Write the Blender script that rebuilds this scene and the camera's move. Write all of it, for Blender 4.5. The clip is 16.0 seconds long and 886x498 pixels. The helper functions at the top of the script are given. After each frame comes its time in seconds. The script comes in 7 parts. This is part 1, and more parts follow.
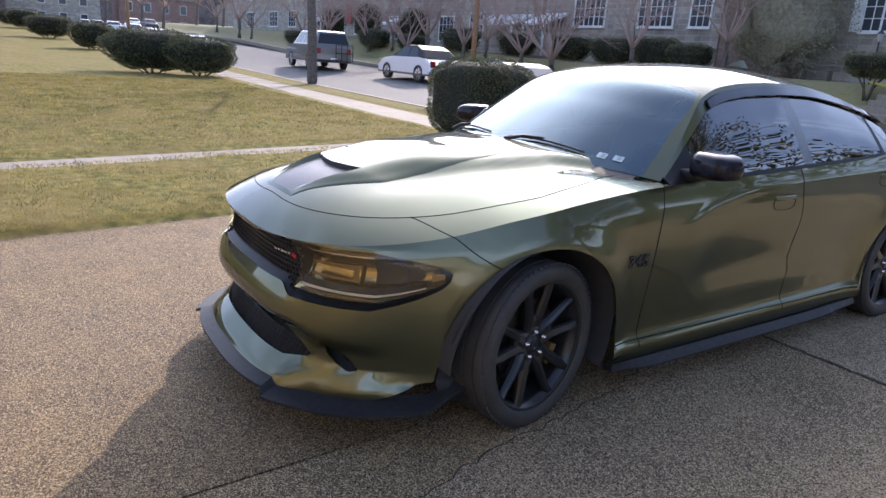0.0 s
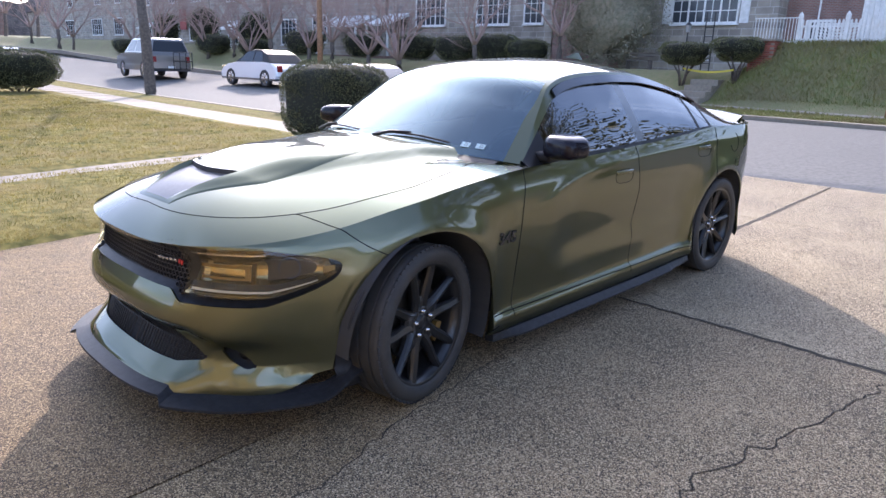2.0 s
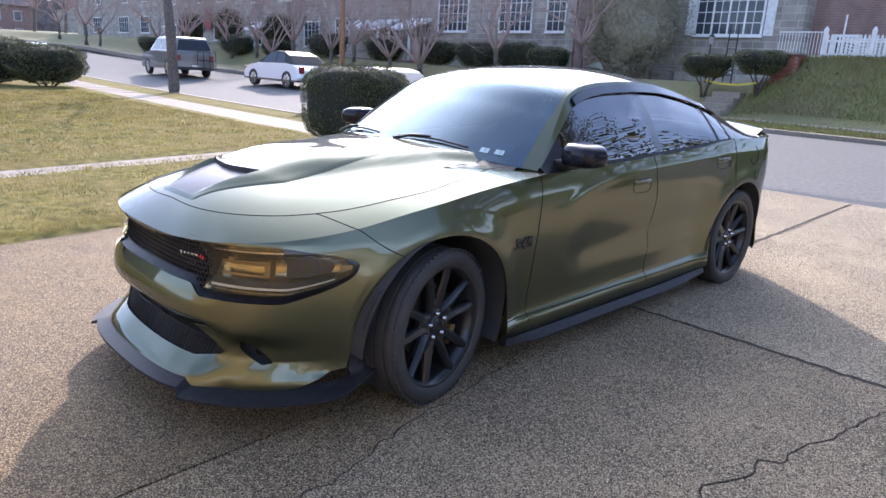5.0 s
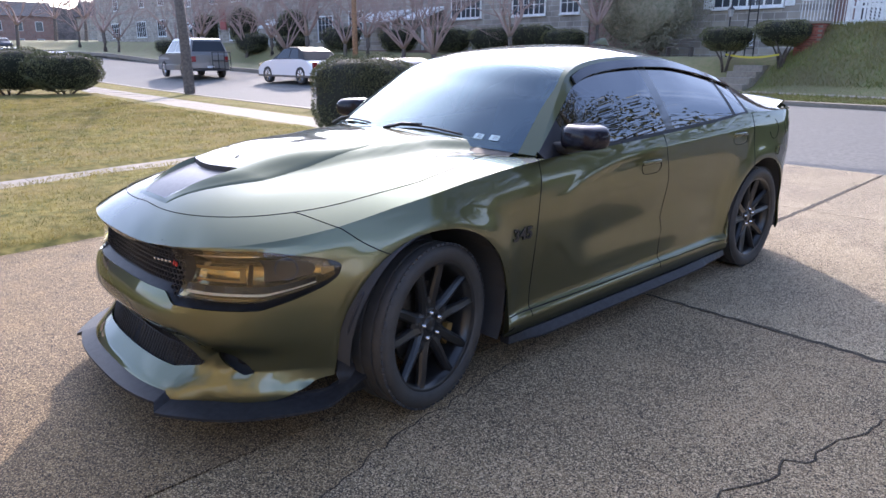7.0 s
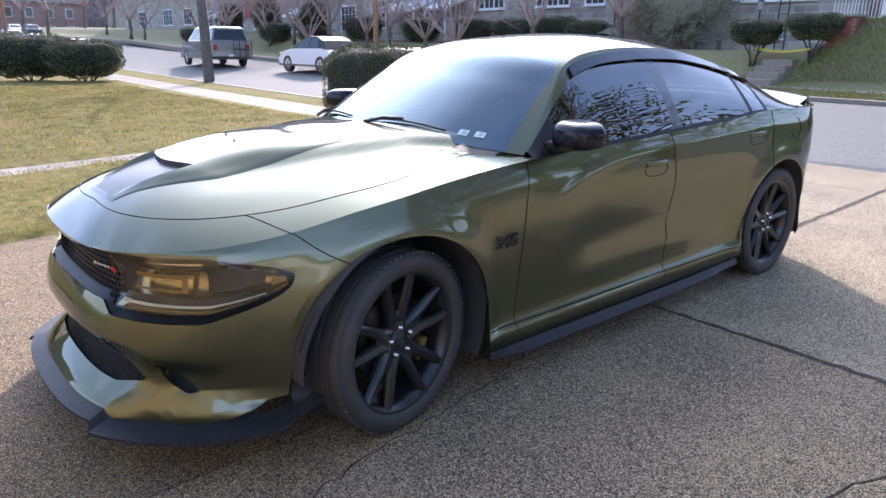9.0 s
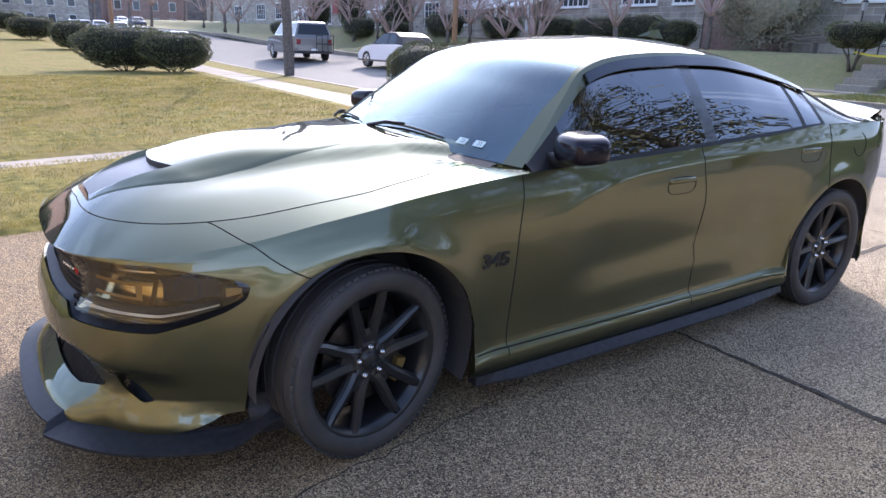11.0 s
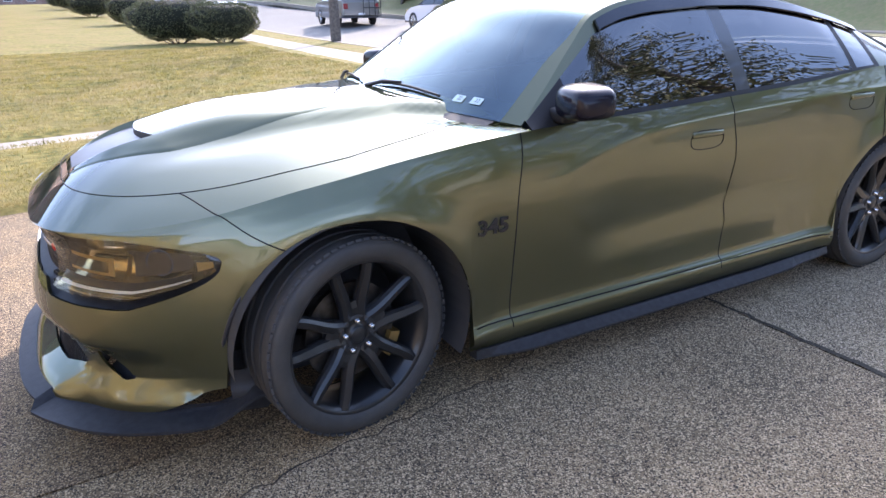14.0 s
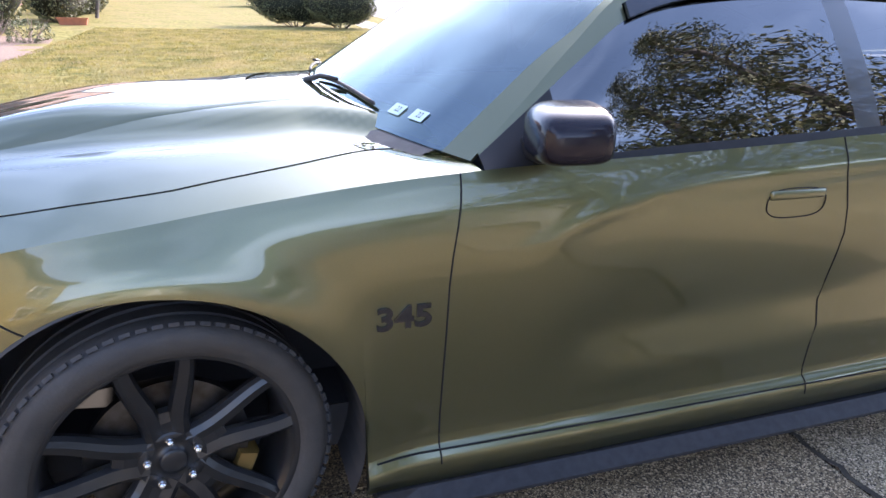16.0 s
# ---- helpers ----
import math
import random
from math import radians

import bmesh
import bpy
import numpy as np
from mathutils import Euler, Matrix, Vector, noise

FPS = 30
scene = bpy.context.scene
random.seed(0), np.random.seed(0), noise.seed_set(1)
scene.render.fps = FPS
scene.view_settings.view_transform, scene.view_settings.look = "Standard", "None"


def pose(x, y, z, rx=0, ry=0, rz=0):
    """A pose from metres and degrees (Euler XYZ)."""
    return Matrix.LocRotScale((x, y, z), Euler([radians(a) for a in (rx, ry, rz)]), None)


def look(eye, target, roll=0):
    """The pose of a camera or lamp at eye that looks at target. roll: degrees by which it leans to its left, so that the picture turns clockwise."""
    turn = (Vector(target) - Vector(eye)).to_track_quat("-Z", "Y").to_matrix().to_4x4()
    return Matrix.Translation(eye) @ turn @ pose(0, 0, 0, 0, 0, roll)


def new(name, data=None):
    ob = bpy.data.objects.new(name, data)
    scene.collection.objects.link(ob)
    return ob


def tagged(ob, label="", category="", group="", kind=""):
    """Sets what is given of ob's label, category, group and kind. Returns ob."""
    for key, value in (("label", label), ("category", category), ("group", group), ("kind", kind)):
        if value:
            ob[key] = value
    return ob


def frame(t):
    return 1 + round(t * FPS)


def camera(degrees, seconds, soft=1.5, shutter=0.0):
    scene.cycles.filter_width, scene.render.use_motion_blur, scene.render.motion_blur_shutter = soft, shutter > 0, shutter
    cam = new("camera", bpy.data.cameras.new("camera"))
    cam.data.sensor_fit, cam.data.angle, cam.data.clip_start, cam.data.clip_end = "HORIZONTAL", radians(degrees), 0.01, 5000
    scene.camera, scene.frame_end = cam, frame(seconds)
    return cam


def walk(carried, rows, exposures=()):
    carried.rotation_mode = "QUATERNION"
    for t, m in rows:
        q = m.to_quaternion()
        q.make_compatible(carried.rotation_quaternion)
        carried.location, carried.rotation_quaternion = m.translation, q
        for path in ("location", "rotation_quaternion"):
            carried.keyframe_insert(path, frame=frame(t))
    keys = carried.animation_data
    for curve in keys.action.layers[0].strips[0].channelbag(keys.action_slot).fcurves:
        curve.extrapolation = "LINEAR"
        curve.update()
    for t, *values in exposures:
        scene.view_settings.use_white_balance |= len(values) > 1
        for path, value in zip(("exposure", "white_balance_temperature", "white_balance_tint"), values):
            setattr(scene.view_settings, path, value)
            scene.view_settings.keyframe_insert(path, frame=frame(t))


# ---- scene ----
cam = camera(66.8, 16.0)
PATH = [
    (0, (-1.737, -2.755, 1.477), (-0.662, -1.162, 0.923), 3.9),
    (0.5, (-1.772, -2.817, 1.476), (-0.589, -1.325, 0.867), 3.3),
    (1, (-1.852, -2.817, 1.482), (-0.542, -1.407, 0.937), 2.4),
    (1.5, (-1.903, -2.842, 1.481), (-0.544, -1.469, 0.964), 2.1),
    (2, (-1.917, -2.848, 1.467), (-0.53, -1.509, 0.935), 1.7),
    (2.5, (-1.916, -2.861, 1.453), (-0.495, -1.593, 0.844), 2.3),
    (3, (-1.923, -2.883, 1.459), (-0.507, -1.589, 0.892), 2.9),
    (3.5, (-1.936, -2.903, 1.46), (-0.52, -1.591, 0.937), 3.1),
    (4, (-1.944, -2.915, 1.453), (-0.565, -1.561, 0.935), 2.6),
    (4.2, (-1.95, -2.907, 1.472), (-0.596, -1.531, 0.949), 3.5),
    (6.3, (-1.825, -2.835, 1.461), (-0.475, -1.443, 0.971), -0.2),
    (6.5, (-1.774, -2.845, 1.465), (-0.44, -1.436, 0.978), -1.3),
    (7, (-1.707, -2.826, 1.442), (-0.408, -1.408, 0.891), 0.2),
    (7.5, (-1.726, -2.727, 1.448), (-0.449, -1.304, 0.862), -0.1),
    (8, (-1.737, -2.691, 1.453), (-0.402, -1.306, 0.904), 0.5),
    (8.5, (-1.562, -2.72, 1.432), (-0.266, -1.315, 0.843), -0.1),
    (9, (-1.379, -2.748, 1.432), (-0.133, -1.293, 0.857), 0.8),
    (9.2, (-1.322, -2.731, 1.431), (-0.095, -1.264, 0.845), -0.6),
    (11.3, (-0.969, -2.866, 1.478), (0.073, -1.259, 0.902), 2.3),
    (11.5, (-0.994, -2.966, 1.499), (0.04, -1.35, 0.935), 2.4),
    (12, (-1.149, -3.065, 1.496), (-0.069, -1.495, 0.888), 2.7),
    (12.5, (-1.176, -3.071, 1.506), (-0.066, -1.507, 0.939), 4.0),
    (13, (-1.11, -3.036, 1.49), (-0.022, -1.468, 0.891), 3.0),
    (13.5, (-0.873, -2.946, 1.45), (0.138, -1.362, 0.765), 0.4),
    (14, (-0.693, -2.803, 1.424), (0.208, -1.157, 0.733), -1.0),
    (14.5, (-0.485, -2.605, 1.419), (0.493, -1.014, 0.703), 0.9),
    (15, (-0.222, -2.484, 1.381), (0.661, -0.832, 0.677), -1.6),
    (15.5, (-0.008, -2.417, 1.385), (0.712, -0.704, 0.646), -0.5),
    (16, (0.196, -2.202, 1.345), (0.806, -0.432, 0.641), 1.8),
]
EXPOSURES = [(t, stops + 0.64, kelvin, 23) for t, stops, kelvin in ((0.0, 0.13, 6180), (1.0, 0.40, 6060), (2.5, 0.5, 5980), (7.0, 0.42, 5940), (9.0, 0.54, 5940), (12.5, 0.7, 6020), (14.5, 1.1, 6040), (16.0, 1.33, 6200))]
walk(cam, [(t, look(eye, target, roll)) for t, eye, target, roll in PATH], EXPOSURES)

# ---- world and sun ----
SUN_AZ, SUN_EL = math.atan2(0.776, 0.63), radians(27.5)
world = bpy.data.worlds.new("sky")
scene.world = world
world.use_nodes = True
wn, wl = world.node_tree.nodes, world.node_tree.links
sky = wn.new("ShaderNodeTexSky")
sky.sky_type, sky.sun_disc = "NISHITA", False
sky.sun_elevation, sky.sun_rotation = SUN_EL, math.pi / 2 - SUN_AZ
sky.air_density, sky.dust_density, sky.ozone_density = 1.0, 1.4, 2.0
w_tc, w_map, w_noise, w_ramp, w_mix = (wn.new("ShaderNode" + k) for k in ("TexCoord", "Mapping", "TexNoise", "ValToRGB", "Mix"))
w_mix.data_type = "RGBA"
w_map.inputs["Scale"].default_value = (1.0, 1.0, 2.6)
w_noise.inputs["Scale"].default_value, w_noise.inputs["Detail"].default_value = 2.2, 7.0
w_ramp.color_ramp.elements[0].position, w_ramp.color_ramp.elements[1].position = 0.44, 0.72
w_ramp.color_ramp.elements[0].color = (0.09, 0.09, 0.09, 1)
w_mix.inputs["B"].default_value = (5.2, 6.8, 9.2, 1)
wl.new(w_tc.outputs["Generated"], w_map.inputs["Vector"])
wl.new(w_map.outputs["Vector"], w_noise.inputs["Vector"])
wl.new(w_noise.outputs["Fac"], w_ramp.inputs["Fac"])
# the cloud thins towards the zenith
w_sep, w_thin, w_fac = wn.new("ShaderNodeSeparateXYZ"), wn.new("ShaderNodeMapRange"), wn.new("ShaderNodeMath")
for socket, value in zip(("From Min", "From Max", "To Min", "To Max"), (0.30, 0.85, 1.0, 0.22)):
    w_thin.inputs[socket].default_value = value
w_fac.operation = "MULTIPLY"
wl.new(w_tc.outputs["Generated"], w_sep.inputs["Vector"])
wl.new(w_sep.outputs["Z"], w_thin.inputs["Value"])
wl.new(w_ramp.outputs["Color"], w_fac.inputs[0])
wl.new(w_thin.outputs["Result"], w_fac.inputs[1])
wl.new(w_fac.outputs["Value"], w_mix.inputs["Factor"])
wl.new(sky.outputs["Color"], w_mix.inputs["A"])
# thin cloud scatters more light the nearer it is to the sun
w_dot, w_pow, w_glow = wn.new("ShaderNodeVectorMath"), wn.new("ShaderNodeMath"), wn.new("ShaderNodeMix")
w_dot.operation, w_pow.operation = "DOT_PRODUCT", "POWER"
w_dot.inputs[1].default_value = (math.cos(SUN_AZ) * math.cos(SUN_EL), math.sin(SUN_AZ) * math.cos(SUN_EL), math.sin(SUN_EL))
w_pow.inputs[1].default_value, w_pow.use_clamp = 9.0, True
w_glow.data_type, w_glow.blend_type, w_glow.clamp_factor = "RGBA", "ADD", True
w_glow.inputs["B"].default_value = (17.0, 17.0, 16.6, 1)
wl.new(w_tc.outputs["Generated"], w_dot.inputs[0])
w_pos = wn.new("ShaderNodeMath")
w_pos.operation = "MAXIMUM"
w_pos.inputs[1].default_value = 0.0
wl.new(w_dot.outputs["Value"], w_pos.inputs[0])
wl.new(w_pos.outputs["Value"], w_pow.inputs[0])
wl.new(w_pow.outputs["Value"], w_glow.inputs["Factor"])
wl.new(w_mix.outputs["Result"], w_glow.inputs["A"])
wl.new(w_glow.outputs["Result"], wn["Background"].inputs["Color"])
wn["Background"].inputs["Strength"].default_value = 0.172
sun = new("sun", bpy.data.lights.new("sun", "SUN"))
sun.data.energy, sun.data.angle, sun.data.color = 2.85, radians(0.6), (1.0, 0.88, 0.70)
sun.matrix_world = look((0, 0, 0), (-math.cos(SUN_AZ) * math.cos(SUN_EL), -math.sin(SUN_AZ) * math.cos(SUN_EL), -math.sin(SUN_EL)))


# ---- materials ----
def material(name, color, rough=0.6, metal=0.0, tint=None, scale=8.0, detail=6.0, bump=0.0, bump_scale=None, coat=0.0,
             coarse=None, coarse_scale=0.6, spec=0.5, random=0.0, speck=None, speck_scale=120.0, rough_var=0.0):
    """A procedural surface: base colour mixed with a second tint by fine noise and with a third by coarse noise, with relief."""
    m = bpy.data.materials.new(name)
    m.use_nodes = True
    n, l = m.node_tree.nodes, m.node_tree.links
    b = n["Principled BSDF"]
    b.inputs["Roughness"].default_value, b.inputs["Metallic"].default_value = rough, metal
    b.inputs["Specular IOR Level"].default_value = spec
    b.inputs["Coat Weight"].default_value, b.inputs["Coat Roughness"].default_value = coat, 0.03
    co = n.new("ShaderNodeTexCoord").outputs["Object"]

    def tex(s, d):
        t = n.new("ShaderNodeTexNoise")
        t.inputs["Scale"].default_value, t.inputs["Detail"].default_value = s, d
        l.new(co, t.inputs["Vector"])
        return t.outputs["Fac"]

    def mixed(a, c, fac, lo=0.35, hi=0.65):
        r, x = n.new("ShaderNodeMapRange"), n.new("ShaderNodeMix")
        r.inputs["From Min"].default_value, r.inputs["From Max"].default_value = lo, hi
        x.data_type = "RGBA"
        l.new(fac, r.inputs["Value"])
        l.new(r.outputs["Result"], x.inputs["Factor"])
        if isinstance(a, tuple):
            x.inputs["A"].default_value = (*a, 1)
        else:
            l.new(a, x.inputs["A"])
        x.inputs["B"].default_value = (*c, 1)
        return x.outputs["Result"]

    col = color
    if tint:
        col = mixed(col, tint, tex(scale, detail))
    if coarse:
        col = mixed(col, coarse, tex(coarse_scale, 7.0), 0.42, 0.68)
    if speck:
        v = n.new("ShaderNodeTexVoronoi")
        v.inputs["Scale"].default_value = speck_scale
        l.new(co, v.inputs["Vector"])
        sep = n.new("ShaderNodeSeparateColor")
        l.new(v.outputs["Color"], sep.inputs["Color"])
        for s, c in enumerate(speck):
            col = mixed(col, c, sep.outputs[s], 0.62, 0.76)
    if random:
        info, hsv, rng = n.new("ShaderNodeObjectInfo"), n.new("ShaderNodeHueSaturation"), n.new("ShaderNodeMapRange")
        rng.inputs["To Min"].default_value, rng.inputs["To Max"].default_value = 1 - random, 1 + random
        l.new(info.outputs["Random"], rng.inputs["Value"])
        l.new(rng.outputs["Result"], hsv.inputs["Value"])
        if isinstance(col, tuple):
            hsv.inputs["Color"].default_value = (*col, 1)
        else:
            l.new(col, hsv.inputs["Color"])
        col = hsv.outputs["Color"]
    if isinstance(col, tuple):
        b.inputs["Base Color"].default_value = (*col, 1)
    else:
        l.new(col, b.inputs["Base Color"])
    if rough_var:
        r = n.new("ShaderNodeMapRange")
        r.inputs["To Min"].default_value, r.inputs["To Max"].default_value = max(0.02, rough - rough_var), rough + rough_var
        l.new(tex(3.0, 5.0), r.inputs["Value"])
        l.new(r.outputs["Result"], b.inputs["Roughness"])
    if bump:
        bp = n.new("ShaderNodeBump")
        bp.inputs["Strength"].default_value, bp.inputs["Distance"].default_value = min(1.0, bump), 0.01
        l.new(tex(bump_scale or scale * 3, 6.0), bp.inputs["Height"])
        l.new(bp.outputs["Normal"], b.inputs["Normal"])
    return m


def brick_material(name, a, b2, mortar, scale, ratio=(0.5, 0.25), rough=0.85, squash=1.0):
    """Courses of masonry on a wall that faces along x (texture in the y, z plane)."""
    m = material(name, a, rough)
    n, l = m.node_tree.nodes, m.node_tree.links
    t = n.new("ShaderNodeTexBrick")
    mp, co = n.new("ShaderNodeMapping"), n.new("ShaderNodeTexCoord")
    mp.inputs["Rotation"].default_value = (0, radians(90), radians(90))
    comb, sep = n.new("ShaderNodeCombineXYZ"), n.new("ShaderNodeSeparateXYZ")
    l.new(co.outputs["Object"], sep.inputs["Vector"])
    add = n.new("ShaderNodeMath")
    l.new(sep.outputs["X"], add.inputs[0])
    l.new(sep.outputs["Y"], add.inputs[1])
    l.new(add.outputs["Value"], comb.inputs["X"])
    l.new(sep.outputs["Z"], comb.inputs["Y"])
    n.remove(mp)
    l.new(comb.outputs["Vector"], t.inputs["Vector"])
    t.inputs["Scale"].default_value = scale
    t.inputs["Color1"].default_value, t.inputs["Color2"].default_value, t.inputs["Mortar"].default_value = (*a, 1), (*b2, 1), (*mortar, 1)
    t.inputs["Brick Width"].default_value, t.inputs["Row Height"].default_value = ratio
    t.inputs["Mortar Size"].default_value = 0.02
    t.inputs["Bias"].default_value = -0.1
    t.squash = squash
    x, ns = n.new("ShaderNodeMix"), n.new("ShaderNodeTexNoise")
    x.data_type, x.blend_type = "RGBA", "MULTIPLY"
    ns.inputs["Scale"].default_value = 1.3
    x.inputs["Factor"].default_value = 0.6
    l.new(co.outputs["Object"], ns.inputs["Vector"])
    l.new(t.outputs["Color"], x.inputs["A"])
    l.new(ns.outputs["Fac"], x.inputs["B"])
    l.new(x.outputs["Result"], n["Principled BSDF"].inputs["Base Color"])
    return m


def glass_material(name, tint, gloss_ior=1.5, reflection_tint=(1.0, 1.0, 1.0)):
    """A thin tinted pane: what lies behind shows through, darkened, under a clear reflection."""
    m = bpy.data.materials.new(name)
    m.use_nodes = True
    n, l = m.node_tree.nodes, m.node_tree.links
    n.remove(n["Principled BSDF"])
    tr, gl, mx, fr = (n.new("ShaderNode" + k) for k in ("BsdfTransparent", "BsdfGlossy", "MixShader", "Fresnel"))
    tr.inputs["Color"].default_value = (*tint, 1)
    gl.inputs["Roughness"].default_value = 0.01
    gl.inputs["Color"].default_value = (*reflection_tint, 1)
    fr.inputs["IOR"].default_value = gloss_ior
    l.new(fr.outputs["Fac"], mx.inputs["Fac"])
    l.new(tr.outputs["BSDF"], mx.inputs[1])
    l.new(gl.outputs["BSDF"], mx.inputs[2])
    l.new(mx.outputs["Shader"], n["Material Output"].inputs["Surface"])
    return m


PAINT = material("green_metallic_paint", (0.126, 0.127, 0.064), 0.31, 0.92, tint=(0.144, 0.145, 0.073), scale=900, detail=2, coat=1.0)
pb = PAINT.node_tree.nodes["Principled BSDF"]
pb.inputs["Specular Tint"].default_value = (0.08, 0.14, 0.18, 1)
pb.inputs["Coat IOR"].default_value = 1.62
GLOSS_BLACK = material("gloss_black", (0.009, 0.009, 0.012), 0.08, coat=0.5)
MIRROR_BLACK = material("mirror_black", (0.010, 0.008, 0.013), 0.15, spec=0.3)
SATIN_BLACK = material("satin_black_plastic", (0.018, 0.018, 0.020), 0.5, spec=0.3, tint=(0.028, 0.028, 0.031), scale=40, bump=0.05, bump_scale=300)
MATTE_BLACK = material("dark_cavity", (0.046, 0.045, 0.046), 0.8)
RUBBER = material("tyre_rubber", (0.034, 0.032, 0.030), 0.66, tint=(0.048, 0.044, 0.040), scale=14, bump=0.1, bump_scale=150)
RIM = material("black_rim_paint", (0.012, 0.012, 0.013), 0.30, 0.0, tint=(0.019, 0.019, 0.020), scale=6, coat=0.2, spec=0.4)
CHROME = material("chrome", (0.75, 0.75, 0.76), 0.12, 1.0)
STEEL = material("brake_disc_steel", (0.12, 0.115, 0.11), 0.45, 1.0, tint=(0.07, 0.06, 0.05), scale=30)
# ochre stands in for sunlight that reaches the brake through the wheel
SUN_OCHRE = material("caliper_sun_ochre", (0.17, 0.10, 0.025), 0.5)
GRILLE = material("grille_plastic", (0.03, 0.03, 0.033), 0.3)
# lilac grey of the reflected sky is put into the ramp's colour
RAMP = material("sky_grey_ramp", (0.085, 0.083, 0.092), 0.40, tint=(0.105, 0.102, 0.112), scale=60)
DOOR_POST = material("glossy_dark_post", (0.035, 0.037, 0.038), 0.3, 0.3, coat=1.0)
# near-black for tubes that stand in for shade in gaps and recesses
SEAM = material("gap_shade", (0.004, 0.004, 0.004), 0.9)
# gold of the reflected driveway is put into the reflector's colour
LENS_BACK = material("reflector_driveway_gold", (0.46, 0.38, 0.21), 0.14, 0.85)
BEZEL = material("smoked_lamp_bezel", (0.05, 0.045, 0.04), 0.3)
PROJECTOR = material("bluish_projector_glass", (0.10, 0.13, 0.22), 0.08, 0.4, coat=1.0)
AMBER = material("amber_lens", (0.36, 0.24, 0.09), 0.25)
LENS = glass_material("headlight_lens", (0.92, 0.86, 0.74), 1.5)
# the sky's teal and extra brightness are put into the glass's reflection
WINDSCREEN = glass_material("windscreen_glass", (0.30, 0.42, 0.42), 2.45, (0.78, 0.95, 1.0))
TINTED = glass_material("tinted_side_glass", (0.05, 0.055, 0.06), 2.5)
CLOTH = material("dark_seat_cloth", (0.03, 0.03, 0.032), 0.85, tint=(0.05, 0.05, 0.05), scale=60)
RED = material("red_enamel", (0.6, 0.03, 0.02), 0.3)
WHITE_PAINT = material("white_paint", (0.8, 0.8, 0.78), 0.5, tint=(0.66, 0.66, 0.63), scale=5)
TRIM = material("dull_black_trim", (0.014, 0.014, 0.016), 0.5, spec=0.25)
STICKER = material("pale_sticker", (0.55, 0.68, 0.68), 0.5)

CONCRETE = material("exposed_aggregate", (0.413, 0.330, 0.200), 0.82, tint=(0.259, 0.202, 0.119), scale=2.2, detail=9.0, bump=1.0, bump_scale=240,
                    coarse=(0.182, 0.143, 0.090), coarse_scale=0.9, speck=((0.74, 0.60, 0.42), (0.040, 0.029, 0.019)), speck_scale=235, random=0.05)
BROWN_CONCRETE = material("brown_aggregate", (0.259, 0.167, 0.070), 0.8, tint=(0.149, 0.097, 0.042), scale=3.2, detail=9.0, bump=1.0, bump_scale=240,
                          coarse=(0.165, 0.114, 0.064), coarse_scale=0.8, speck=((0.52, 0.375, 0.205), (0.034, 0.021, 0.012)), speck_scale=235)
TAWNY_CONCRETE = material("tawny_aggregate", (0.369, 0.251, 0.119), 0.8, tint=(0.220, 0.150, 0.070), scale=3.0, detail=9.0, bump=1.0, bump_scale=240,
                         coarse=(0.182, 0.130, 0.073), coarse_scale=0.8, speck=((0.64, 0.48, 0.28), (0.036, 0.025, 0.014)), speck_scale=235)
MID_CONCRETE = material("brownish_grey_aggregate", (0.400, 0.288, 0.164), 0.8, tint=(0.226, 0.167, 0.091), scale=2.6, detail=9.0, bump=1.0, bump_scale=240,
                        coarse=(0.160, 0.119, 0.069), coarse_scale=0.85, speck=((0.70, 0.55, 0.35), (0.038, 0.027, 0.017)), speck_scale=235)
SIDEWALK = material("pale_concrete", (0.305, 0.262, 0.203), 0.85, tint=(0.225, 0.193, 0.150), scale=9, bump=0.3, bump_scale=60, coarse=(0.2835, 0.2497, 0.2025), random=0.08)
ASPHALT = material("worn_asphalt", (0.150, 0.148, 0.138), 0.85, tint=(0.108, 0.106, 0.099), scale=14, bump=0.4, bump_scale=120, coarse=(0.120, 0.118, 0.110), coarse_scale=0.25)
SOIL = material("joint_soil", (0.035, 0.028, 0.022), 0.95, tint=(0.06, 0.05, 0.035), scale=30)
LAWN = material("winter_lawn", (0.270, 0.228, 0.075), 0.9, tint=(0.085, 0.090, 0.026), scale=8, bump=1.0, bump_scale=45, coarse=(0.220, 0.170, 0.070), coarse_scale=0.7, spec=0.06)
BANK = material("green_bank", (0.150, 0.165, 0.060), 0.9, tint=(0.21, 0.185, 0.085), scale=5, bump=0.9, bump_scale=30, coarse=(0.17, 0.15, 0.072))
BLADE = material("grass_blades", (0.31, 0.255, 0.062), 0.7, tint=(0.085, 0.090, 0.022), scale=3.5, coarse=(0.33, 0.26, 0.105), coarse_scale=1.2)
bn, bl = BLADE.node_tree.nodes, BLADE.node_tree.links
b_tr, b_mx = bn.new("ShaderNodeBsdfTranslucent"), bn.new("ShaderNodeMixShader")
bl.new(bn["Principled BSDF"].inputs["Base Color"].links[0].from_socket, b_tr.inputs["Color"])
b_mx.inputs["Fac"].default_value = 0.5
bl.new(bn["Principled BSDF"].outputs["BSDF"], b_mx.inputs[1])
bl.new(b_tr.outputs["BSDF"], b_mx.inputs[2])
bl.new(b_mx.outputs["Shader"], bn["Material Output"].inputs["Surface"])
LEAF = material("yew_leaf", (0.075, 0.087, 0.033), 0.65, tint=(0.1575, 0.153, 0.063), scale=14)
IVY = material("long_grass", (0.195, 0.225, 0.066), 0.7, tint=(0.280, 0.275, 0.100), scale=2.5, coarse=(0.24, 0.20, 0.09), coarse_scale=0.6)
